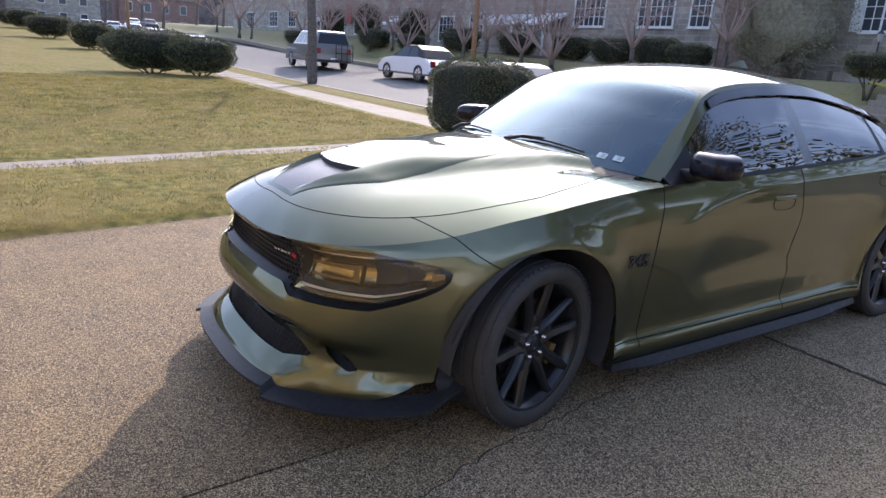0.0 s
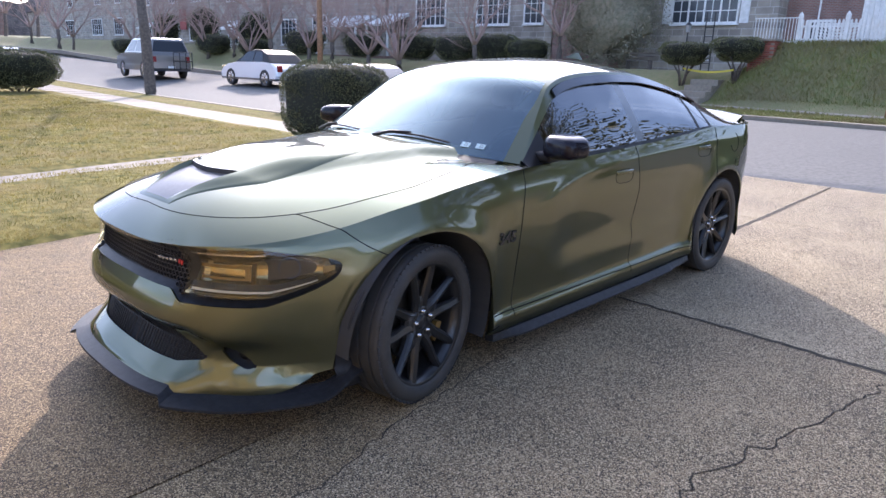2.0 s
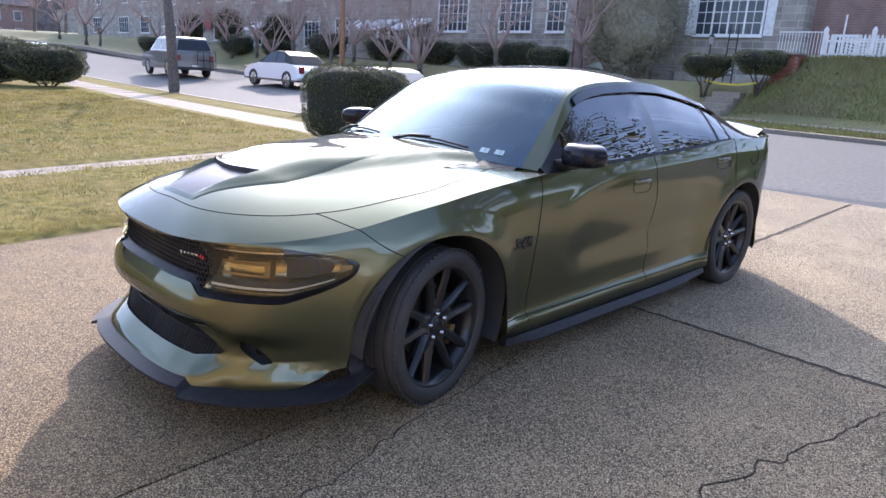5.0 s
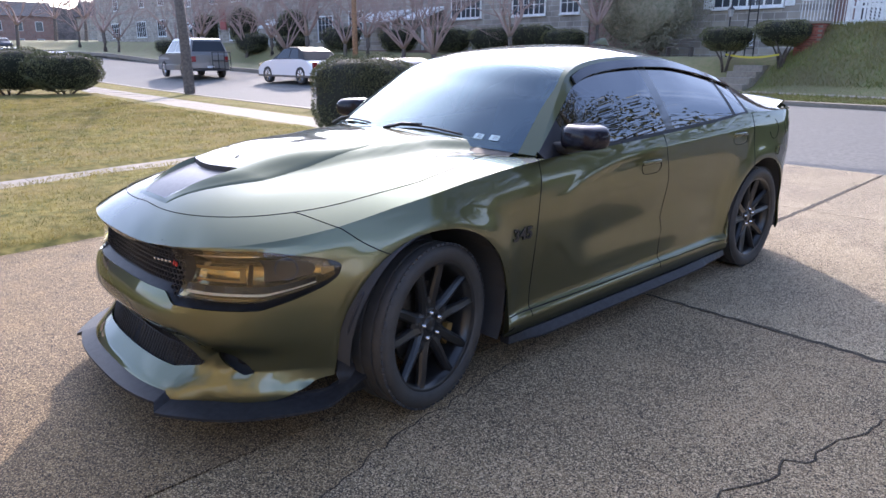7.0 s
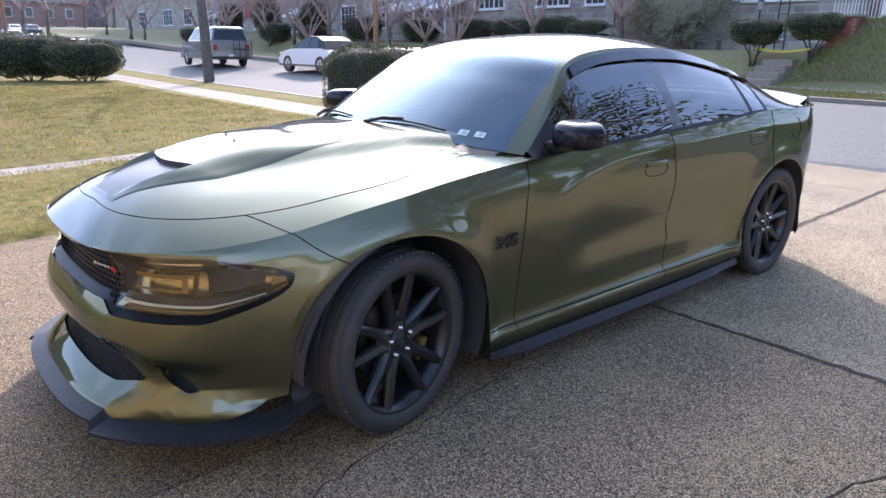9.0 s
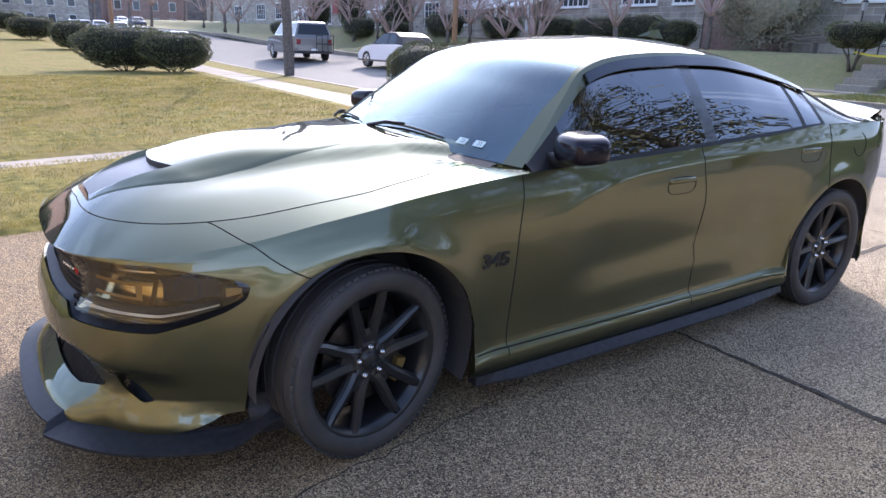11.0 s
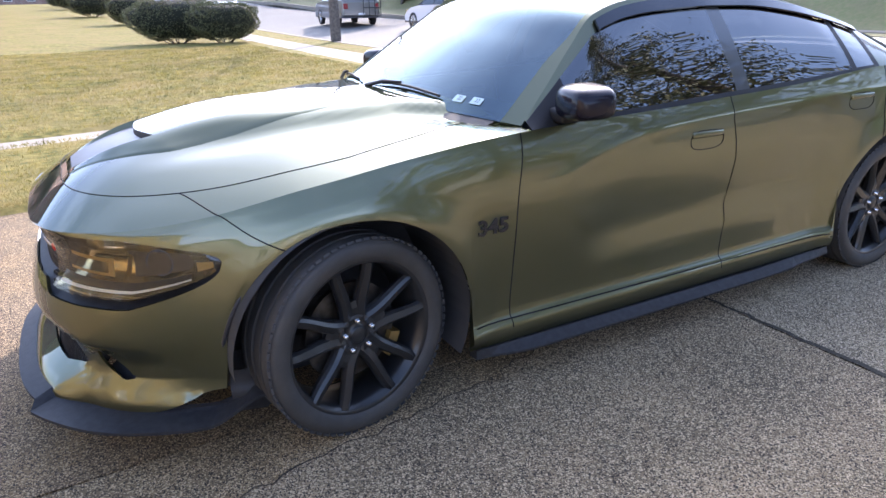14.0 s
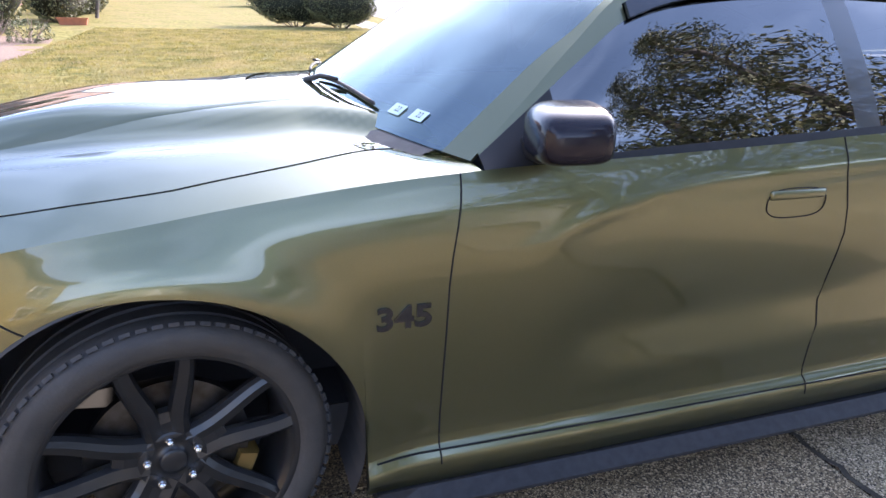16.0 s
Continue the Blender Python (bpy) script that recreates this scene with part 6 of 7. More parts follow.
def house(x, y0, y1, z, wall, label, windows, height=7.5, porch=None, depth=9.0, brick_span=None, door=None):
    h = thing("house", x, (y0 + y1) / 2, z, 0, label, "house", "houses opposite")
    c = (y0 + y1) / 2
    part("wall", box((0, y0 - c, -1.5), (depth, y1 - c, height)), wall, h)
    bm = bmesh.new()
    vs = [bm.verts.new(p) for p in ((-0.5, y0 - c - 0.4, height), (depth + 0.5, y0 - c - 0.4, height), (depth + 0.5, y1 - c + 0.4, height), (-0.5, y1 - c + 0.4, height), (depth / 2, y0 - c - 0.4, height + 2.6), (depth / 2, y1 - c + 0.4, height + 2.6))]
    for q in ((0, 3, 5, 4), (1, 4, 5, 2), (0, 4, 1), (3, 2, 5), (0, 1, 2, 3)):
        bm.faces.new([vs[k] for k in q])
    part("roof", bm, ROOFING, h)
    for a, b, z0, z1, cols, rows, sh in windows:
        house_window(h, 0.0, a - c, b - c, z0, z1, cols, rows, sh)
    if brick_span:
        part("brick_bay", box((-0.25, brick_span[0] - c, -1.2), (0.0, brick_span[1] - c, height - 0.5)), BRICK, h)
    if door:
        d = thing("door")
        d.parent = h
        part("leaf", box((-0.3, door - c - 0.45, 0.3), (-0.24, door - c + 0.45, 2.35), 0.01), IRON, d)
        part("frame", box((-0.28, door - c - 0.58, 0.28), (-0.25, door - c + 0.58, 2.48), 0.01), WHITE_PAINT, d)
    if porch:
        a, b = porch
        p = thing("porch")
        p.parent = h
        bm = bmesh.new()
        vs = [bm.verts.new(q) for q in ((-2.4, a - c, 2.6), (-2.4, b - c, 2.6), (0.0, b - c, 3.5), (0.0, a - c, 3.5), (-2.4, a - c, 2.45), (-2.4, b - c, 2.45), (0.0, b - c, 3.3), (0.0, a - c, 3.3))]
        for q in ((0, 1, 2, 3), (4, 7, 6, 5), (0, 4, 5, 1), (1, 5, 6, 2), (2, 6, 7, 3), (3, 7, 4, 0)):
            bm.faces.new([vs[k] for k in q])
        part("awning", bm, WHITE_PAINT, p)
        for yy in (a + 0.1, b - 0.1):
            part("post", box((-2.3, yy - c - 0.07, -1.0), (-2.16, yy - c + 0.07, 2.5)), WHITE_PAINT, p)
        part("deck", box((-2.4, a - c, -1.3), (0.0, b - c, 0.25)), BRICK, p)
    return h


hz = 1.45
house(34.3, 9.9, 18.2, hz, STONE, "grey stone house with a white shuttered bay window", ((11.9, 15.35, 2.4, 4.6, 8, 4, True), (13.2, 13.9, 0.6, 0.95, 2, 1, False)), brick_span=None)
house(35.5, 1.0, 9.9, hz, BRICK, "red brick house wall beside a white porch", ((3.0, 4.4, 2.2, 4.0, 3, 3, False),), door=8.2)
house(34.8, 18.6, 23.6, hz, BRICK, "dark red brick house behind bare trees", ((20.0, 21.6, 2.2, 4.1, 3, 3, False),))
house(35.2, 24.0, 40.0, hz, STONE, "pale grey stone twin house with tall white windows", ((24.8, 26.2, 2.6, 5.0, 3, 4, False), (27.6, 30.4, 2.6, 5.0, 6, 4, False), (33.6, 36.6, 2.6, 5.0, 6, 4, False)), porch=(37.4, 40.0))
house(35.8, 41.0, 52.0, hz, STONE, "pale stone twin house with a sloping white porch roof", ((49.0, 51.0, 1.4, 3.6, 4, 3, False), (42.6, 44.2, 5.6, 7.6, 3, 3, False), (45.6, 47.2, 5.6, 7.6, 3, 3, False), (49.0, 50.6, 5.6, 7.6, 3, 3, False)), height=9.5, porch=(42.0, 47.5))
house(36.6, 53.0, 72.0, hz, STONE, "grey stone house further along the street", ((55, 57.5, 1.2, 3.4, 4, 3, False), (60, 63, 1.2, 3.4, 5, 3, False), (66, 68, 1.2, 3.4, 3, 3, False), (55, 57, 5.6, 7.6, 3, 3, False), (60, 62, 5.6, 7.6, 3, 3, False), (66, 68, 5.6, 7.6, 3, 3, False)), height=10.0, porch=(63.5, 66))
house(37.5, 74.0, 96.0, hz + 0.4, STONE, "stone houses far along the street", ((76, 79, 1.2, 3.4, 4, 3, False), (82, 85, 1.2, 3.4, 5, 3, False), (90, 93, 1.2, 3.4, 3, 3, False), (76, 78, 5.6, 7.6, 3, 3, False), (82, 84, 5.6, 7.6, 3, 3, False), (90, 92, 5.6, 7.6, 3, 3, False)), height=10.5, porch=(86, 89))
house(38.5, 98.0, 135.0, hz + 1.2, STONE, "stone houses far along the street", ((102, 105, 1.2, 3.4, 4, 3, False), (110, 114, 1.2, 3.4, 5, 3, False), (122, 126, 1.2, 3.4, 4, 3, False), (102, 104, 5.6, 7.6, 3, 3, False), (110, 112, 5.6, 7.6, 3, 3, False), (122, 124, 5.6, 7.6, 3, 3, False)), height=11.0)
SITE[0] = Matrix.Identity(4)


def gz(x, y):
    return far_ground(x, y) + street_z(y) + 0.1


# ---- front gardens opposite ----
SITE[0] = FAR_SIDE
for k, (sy, w, hh) in enumerate(((37.3, 1.7, 1.75), (31.7, 1.6, 1.7), (27.9, 1.7, 1.7), (24.6, 1.55, 1.8), (22.2, 1.2, 1.5))):
    shrub(30.5, sy, gz(30.5, sy) - 0.05, 1.0, w, hh, 0.62, 60 + k, 4500, 0.055, True, 0.08, label="dark clipped shrub in a front garden opposite", group="garden shrubs", flat=0.3)
for k, (sy, sx, w, hh) in enumerate(((44, 30.0, 2.2, 1.9), (50, 29, 1.6, 1.5), (57, 29, 2.4, 1.9), (68, 28.5, 1.6, 1.3), (76, 28.5, 2.0, 1.6))):
    shrub(sx, sy, gz(sx, sy) - 0.05, 1.1, w, hh, 0.7, 80 + k, 3000, 0.07, False, 0.05, label="dark rounded shrub in a front garden opposite", group="garden shrubs")


def topiary(x, y, seed):
    t = thing("topiary", x, y, gz(x, y) - 0.03, 0, "flat-topped clipped shrub on bare twisting stems", "shrub", "topiary shrubs")
    fn = blob_surface(1.0, 1.0, 0.48, 0.55, 1.32, 0.06, seed, 0.45)
    n, m = 20, 10
    verts = [fn(i / n, 0.02 + 0.96 * j / m, 1.5)[0] for j in range(m + 1) for i in range(n)]
    faces = [(j * n + i, j * n + (i + 1) % n, (j + 1) * n + (i + 1) % n, (j + 1) * n + i) for j in range(m) for i in range(n)] + [tuple(range(n))[::-1], tuple(m * n + i for i in range(n))]
    mesh_object("inner_mass", verts, faces, LEAF_SHADE, t, smooth=True)
    leaf_cloud("leaves", fn, 6000, 0.045, LEAF, t, seed)
    r = np.random.default_rng(seed)
    for k in range(6):
        a = 2 * math.pi * k / 6 + r.random()
        v, f = tube([(0.07 * math.cos(a), 0.07 * math.sin(a), -0.05), (0.16 * math.cos(a + 0.4), 0.16 * math.sin(a + 0.4), 0.45), (0.55 * math.cos(a), 0.55 * math.sin(a), 1.05)], [0.05, 0.04, 0.02], 6)
        mesh_object("stem", v, f, BARK, t, smooth=True)
    return t


topiary(27.0, 10.95, 41)
topiary(27.0, 8.65, 42)
fn = blob_surface(1.9, 3.0, 3.2, 0.95, 2.9, 0.2, 7, 0.1)
ev = thing("evergreen_bush", 32.0, 18.0, gz(32, 18), 0, "tall loose brownish evergreen thicket against a house", "bush")
verts = [fn(i / 20, 0.02 + 0.96 * j / 12, 3.6)[0] for j in range(13) for i in range(20)]
mesh_object("inner_mass", verts, [(j * 20 + i, j * 20 + (i + 1) % 20, (j + 1) * 20 + (i + 1) % 20, (j + 1) * 20 + i) for j in range(12) for i in range(20)], BROWN_LEAF, ev, smooth=True)
leaf_cloud("leaves", lambda u, v, d: fn(u, v, d * 3.4), 20000, 0.085, BROWN_LEAF, ev, 71)

# long unmown grass over the bank
ivy_rng = np.random.default_rng(19)
verts, faces = [], []
for k in range(64000):
    x, y = ivy_rng.uniform(20.7, 29.0), ivy_rng.uniform(-6.0, 9.0)
    if 23.3 < x - 0.04 * y < 24.9:
        continue
    p, a, h = Vector((x, y, gz(x, y) - 0.01)), ivy_rng.uniform(0, 6.283), ivy_rng.uniform(0.07, 0.19) * (0.5 if x < 23.3 else 1.0)
    side = Vector((math.cos(a), math.sin(a), 0)) * 0.016
    tip = Vector((ivy_rng.normal(-0.05, 0.06), ivy_rng.normal(0, 0.06), h))
    n = len(verts)
    verts += [p - side, p + side, p + tip]
    faces.append((n, n + 1, n + 2))
tagged(mesh_object("bank_grass", verts, faces, IVY), "long olive green grass covering the bank", "grass", "", "stuff")

# steps and walkway, brick pier, railings, white fence
steps = thing("front_steps", 0, 0, 0, 0, "pale concrete garden steps between clipped shrubs", "steps")
for k in range(4):
    a = 25.0 + 0.55 * k
    part("step", box((a, 9.2, -0.2), (a + (0.6 if k < 3 else 4.0), 10.4, 0.30 + 0.24 * k), 0.015), SIDEWALK, steps)
pier = thing("brick_pier", 27.75, 7.9, 0.6, 0, "square red brick pier at the end of a bank", "pier")
r = np.random.default_rng(5)
part("core", box((-0.42, -0.47, 0), (0.42, 0.47, 2.0)), SIDEWALK, pier)
for row in range(25):
    for side in range(4):
        for col in range(4):
            u = -0.45 + 0.235 * col + (0.11 if row % 2 else 0.0)
            if u > 0.42:
                continue
            lo, hi = u, min(u + 0.222, 0.46)
            z0 = 0.01 + row * 0.08
            if side == 0:
                bx0, bx1 = (-0.45, lo), (-0.40, hi)
            elif side == 1:
                bx0, bx1 = (0.40, lo), (0.45, hi)
            elif side == 2:
                bx0, bx1 = (max(-0.44, lo * 0.95), -0.49), (hi * 0.95, -0.45)
            else:
                continue
            if side == 1:
                continue
            mesh_object("brick", [(x, y, z) for x in (bx0[0], bx1[0]) for y in (bx0[1], bx1[1]) for z in (z0, z0 + 0.068)],
                        [(0, 1, 3, 2), (4, 6, 7, 5), (0, 4, 5, 1), (2, 3, 7, 6), (0, 2, 6, 4), (1, 5, 7, 3)], BRICK_PIECE, pier)
part("cap", box((-0.52, -0.55, 2.0), (0.52, 0.55, 2.1), 0.02), SIDEWALK, pier)

rail_thing = thing("railing", 28.1, 7.7, 2.55, 0, "white metal railing at the top of the bank", "railing")
for k in range(15):
    y = -0.85 + 1.7 * k / 14
    part("baluster", rod((0, y, 0), (0, y, 0.98), 0.014, None, 6), WHITE_PAINT, rail_thing)
for z in (0.06, 0.98):
    part("rail", box((-0.025, -0.9, z - 0.02), (0.025, 0.9, z + 0.02)), WHITE_PAINT, rail_thing)
fence = thing("picket_fence", 28.2, 4.0, 2.45, 0, "white wooden picket fence along the top of the bank", "fence")
for k in range(46):
    y = 2.75 - 0.145 * k
    bm = bmesh.new()
    pts = [(-0.012, y - 0.04, 0.08), (-0.012, y + 0.04, 0.08), (-0.012, y + 0.04, 0.95), (-0.012, y, 1.02), (-0.012, y - 0.04, 0.95)]
    fr = [bm.verts.new(p) for p in pts]
    bk = [bm.verts.new((p[0] + 0.024, p[1], p[2])) for p in pts]
    bm.faces.new(fr[::-1])
    bm.faces.new(bk)
    for q in range(5):
        bm.faces.new((fr[q], fr[(q + 1) % 5], bk[(q + 1) % 5], bk[q]))
    part("picket", bm, WHITE_PAINT, fence)
for z in (0.25, 0.75):
    part("rail", box((0.014, -3.9, z - 0.04), (0.05, 2.85, z + 0.04)), WHITE_PAINT, fence)
for y in (2.85, 1.15, -0.55, -2.25, -3.9):
    bm = box((-0.07, y - 0.075, -0.2), (0.07, y + 0.075, 1.18), 0.006)
    bmesh.ops.create_cone(bm, cap_ends=True, segments=4, radius1=0.11, radius2=0.0, depth=0.14, matrix=Matrix.Translation((0, y, 1.25)) @ Matrix.Rotation(radians(45), 4, "Z"))
    part("post", bm, WHITE_PAINT, fence)
board = thing("board_fence", 31.4, 2.2, 2.4, 0, "tall white vertical board fence behind the pickets", "fence")
for k in range(34):
    y = 3.2 - 0.2 * k
    part("board", box((-0.02, y - 0.096, 0), (0.02 + 0.006 * (k % 2), y + 0.096, 3.0), 0.004), WHITE_PAINT, board)
lattice = thing("lattice_panel", 30.6, 6.1, 2.5, 0, "white diagonal lattice panel beside a porch", "lattice")
for k in range(13):
    for s in (1, -1):
        y0 = -0.75 + 0.125 * k
        a = Vector((0.01 * s, y0, 0.0))
        b = Vector((0.01 * s, y0 + s * 0.9, 0.9))
        lo_c, hi_c = -0.75, 0.75
        f0, f1 = 0.0, 1.0
        if s > 0 and b.y > hi_c:
            f1 = (hi_c - a.y) / (b.y - a.y)
        if s < 0 and b.y < lo_c:
            f1 = (a.y - lo_c) / (a.y - b.y)
        e = a + (b - a) * max(0.06, f1)
        part("slat", rod(a, e, 0.016, None, 4), WHITE_PAINT, lattice)
for lo, hi in (((-0.03, -0.8, 0.9), (0.03, 0.8, 0.97)), ((-0.03, -0.8, -0.1), (0.03, 0.8, 0.0)), ((-0.03, -0.86, -0.1), (0.03, -0.8, 1.9)), ((-0.03, 0.8, -0.1), (0.03, 0.86, 1.9))):
    part("frame", box(lo, hi), WHITE_PAINT, lattice)

# lantern post, iron porch post, bench, tape, poles
lant = thing("lantern_post", 29.0, 11.9, gz(29, 11.9), 0, "black lantern on an iron garden post", "lamp post")
part("post", rod((0, 0, -0.05), (0, 0, 1.7), 0.04, 0.03), IRON, lant)
part("cage", rod((0, 0, 1.72), (0, 0, 2.02), 0.09, 0.15, 6), CAR_SILVER, lant, "pale glass lantern")
part("cap", rod((0, 0, 2.02), (0, 0, 2.18), 0.17, 0.02, 6), IRON, lant)
ip = thing("porch_post", 33.2, 12.75, gz(33.2, 12.75), 0, "slim black iron porch post with scrollwork", "post")
for dy in (-0.22, 0.22):
    part("upright", rod((0, dy, 0), (0, dy, 2.9), 0.03), IRON, ip)
for z in np.linspace(0.4, 2.6, 6):
    part("rung", rod((0, -0.22, z), (0, 0.22, z), 0.02), IRON, ip)
bench = thing("garden_bench", 30.8, 15.2, gz(30.8, 15.2), 0, "dark wooden garden bench on the lawn", "bench")
for z, x in ((0.42, -0.1), (0.42, 0.05), (0.62, 0.18), (0.78, 0.2)):
    part("slat", box((x - 0.05, -0.7, z), (x + 0.05, 0.7, z + 0.05)), BARK, bench)
for y in (-0.62, 0.62):
    part("leg", box((-0.15, y - 0.03, 0), (0.22, y + 0.03, 0.44)), BARK, bench)
tp = thing("yellow_tape", 0, 0, 0, 0, "yellow tape tied between two clipped shrubs", "tape")
ya, yb = 10.9, 8.7
mesh_object("ribbon", [p for y in np.linspace(ya, yb, 9) for p in ((26.85, y, gz(27, 10) + 0.62 - 0.12 * math.sin(math.pi * (y - yb) / (ya - yb))), (26.87, y, gz(27, 10) + 0.70 - 0.12 * math.sin(math.pi * (y - yb) / (ya - yb))))], [(2 * i, 2 * i + 2, 2 * i + 3, 2 * i + 1) for i in range(8)], TAPE, tp)


def utility_pole(x, y, z, lean, label, tag=False):
    t = thing("utility_pole", x, y, z, 0, label, "utility pole", "utility poles")
    v, f = tube([(0, 0, -0.4), (lean * 0.3, 0, 3), (lean, 0, 9.5)], [0.17, 0.155, 0.12], 14)
    mesh_object("post", v, f, POLE_WOOD, t, smooth=True)
    part("crossarm", box((lean - 0.06, -1.1, 8.7), (lean + 0.06, 1.1, 8.85)), POLE_WOOD, t)
    if tag:
        part("tag", box((-0.19, -0.08, 1.55), (-0.165, 0.08, 1.9)), TAPE, t, "small yellow warning tag")
    return t


utility_pole(24.0, 2.3, gz(24, 2.3), 0.05, "brown wooden utility pole on the far verge", True)
utility_pole(22.3, 31.2, gz(22.3, 31.2), 0.0, "weathered utility pole across the street")
for k, off in enumerate((-0.95, -0.3, 0.95)):
    spans = [(-28.0, 25.6), (2.3, 24.05), (31.2, 22.3), (58.0, 20.8)]
    pts = []
    for (ya, xa), (yb, xb) in zip(spans, spans[1:]):
        for q in range(12):
            u = q / 12
            yy, xx = ya + (yb - ya) * u, xa + (xb - xa) * u
            pts.append((xx + 0.25 * k, yy + off * 0.1, 9.1 + 0.25 * k + gz(xx, yy) - 1.8 * u * (1 - u)))
    cable = thing("overhead_cable", label="thin black overhead cable slung between utility poles", category="cable", group="overhead cables")
    v, f = tube(pts, 0.022, 6)
    mesh_object("strand", v, f, IRON, cable, smooth=True)
SITE[0] = Matrix.Identity(4)
utility_pole(9.0, 66, -0.05, 0.0, "utility pole far along the near kerb")
SITE[0] = FAR_SIDE
aw = thing("red_awning", 36.9, 80.0, 4.2, 0, "red cloth sign hanging on a far house front", "sign")
part("cloth", box((0.2, -0.8, 0), (0.3, 0.8, 2.4), 0.01), HAZED_RED, aw)

SITE[0] = Matrix.Identity(4)

# houses that close the end of the street and the near side
for k, (hx, hy, wd, mat, nm) in enumerate(((-16, 150, 16, BRICK, "brick"), (2, 156, 16, STONE, "stone"), (22, 160, 16, BRICK, "brick"), (42, 150, 18, STONE, "stone"))):
    h = thing("house", hx, hy, 2.0, 0, f"far {nm} house closing the view along the street", "house", "far houses")
    part("wall", box((0, 0, -3), (wd, 9, 7)), mat, h)
    bm = bmesh.new()
    vs = [bm.verts.new(p) for p in ((-0.5, -0.5, 7), (wd + 0.5, -0.5, 7), (wd + 0.5, 9.5, 7), (-0.5, 9.5, 7), (-0.5, 4.5, 10), (wd + 0.5, 4.5, 10))]
    for q in ((0, 1, 5, 4), (3, 4, 5, 2), (0, 4, 3), (1, 2, 5), (0, 3, 2, 1)):
        bm.faces.new([vs[i] for i in q])
    part("roof", bm, ROOFING, h)
    for c in range(4):
        for z in (0.8, 4.2):
            x0 = 1.4 + c * (wd - 2.8) / 3.6
            w = thing("window")
            w.parent = h
            part("frame", box((x0 - 0.1, -0.08, z - 0.1), (x0 + 1.3, 0.0, z + 1.8)), WHITE_PAINT, w)
            part("pane", box((x0, -0.11, z), (x0 + 1.2, -0.085, z + 1.7)), WINDOW, w)
h = thing("house", -9.0, 40.0, 0.0, 0, "brick house at the side of the lawns", "house")
part("wall", box((-9, -10, -0.5), (0, 45, 6.5)), BRICK, h)
part("roof", box((-9.5, -10.5, 6.5), (0.5, 45.5, 6.9)), ROOFING, h)

ridge = [(x, 185 + 6 * math.sin(x * 0.07), 13 + 3.5 * noise.noise((x * 0.06, 0, 0)) + 1.5 * noise.noise((x * 0.3, 5, 0))) for x in range(-90, 131, 2)]
verts = [p for x, y, z in ridge for p in ((x, y - 4, -2), (x, y, z * 0.6), (x, y + 3, z))]
tagged(mesh_object("backdrop", verts, [(3 * i + k, 3 * i + 3 + k, 3 * i + 4 + k, 3 * i + 1 + k) for i in range(len(ridge) - 1) for k in range(2)], WOODS), "grey-brown bare woods on a rise beyond the houses", "woods", "", "structure")

# bare garden trees and dark evergreens further along, then tall trees over the roofs at the end of the street
SITE[0] = FAR_SIDE
for k, (tx, ty, th, ln) in enumerate(((28.2, 34.0, 0.8, 2.0), (28.6, 41.5, 1.0, 2.2), (27.6, 48.5, 1.2, 2.4), (28.4, 57.0, 1.2, 2.5), (27.8, 66.5, 1.4, 2.6), (28.5, 74.0, 1.4, 2.7), (28.0, 91.0, 1.6, 2.9))):
    bare_tree(tx, ty, gz(tx, ty) - 0.1, th, 0.15, 160 + k, 5, 8, ln, (0.1, 0.05), 0.55, "bare spreading tree with fine grey-brown twigs in a garden", "garden trees")
for k, (sx, sy, w, hh) in enumerate(((31.5, 54.0, 1.5, 3.4), (31.0, 62.5, 1.7, 3.8), (31.0, 71.0, 1.6, 3.2))):
    shrub(sx, sy, gz(sx, sy) - 0.05, 1.3, w, hh, 0.85, 170 + k, 4000, 0.09, False, 0.0, label="tall dark evergreen against a house front", group="garden evergreens")
for k, (tx, ty) in enumerate(((18.0, 150.0), (24.0, 147.0), (29.0, 152.0), (35.0, 149.0), (41.0, 151.0))):
    bare_tree(tx, ty, gz(tx, ty) - 0.4, 4.5, 0.32, 140 + k, 5, 6, 4.2, (0.3, 0), 0.5, "tall bare winter tree at the end of the street", "far trees")
SITE[0] = Matrix.Identity(4)

# planting bed at the edge of the lawn
tagged(slab("plant_bed", [(-9, 8.6), (-3.6, 9.4), (-3.25, 11.5), (-3.05, 14.0), (-3.5, 17.6), (-4.2, 18.5), (-9, 19)], -0.2, 0.055, MULCH), "brown mulched planting bed beside the lawn", "plant bed", "", "structure")


def twig_bush(x, y, z, n, h, seed, label, leaves=0):
    t = thing("twiggy_bush", x, y, z, 0, label, "bush", "bed plants")
    r = np.random.default_rng(seed)
    out = []
    for k in range(n):
        a = r.uniform(0, 6.28)
        limbs((0.1 * math.cos(a), 0.1 * math.sin(a), 0), (0.7 * math.cos(a), 0.7 * math.sin(a), 1.0), h * r.uniform(0.5, 0.8), 0.012, 1, r, out, 0.5)
    v, f = join_tubes(out)
    mesh_object("twigs", v, f, TWIG, t)
    if leaves:
        leaf_cloud("leaves", blob_surface(h * 0.8, h * 0.8, h * 0.45, 0.9, h * 0.45, 0.2, seed, 0.0), leaves, 0.05, LEAF, t, seed)
    return t


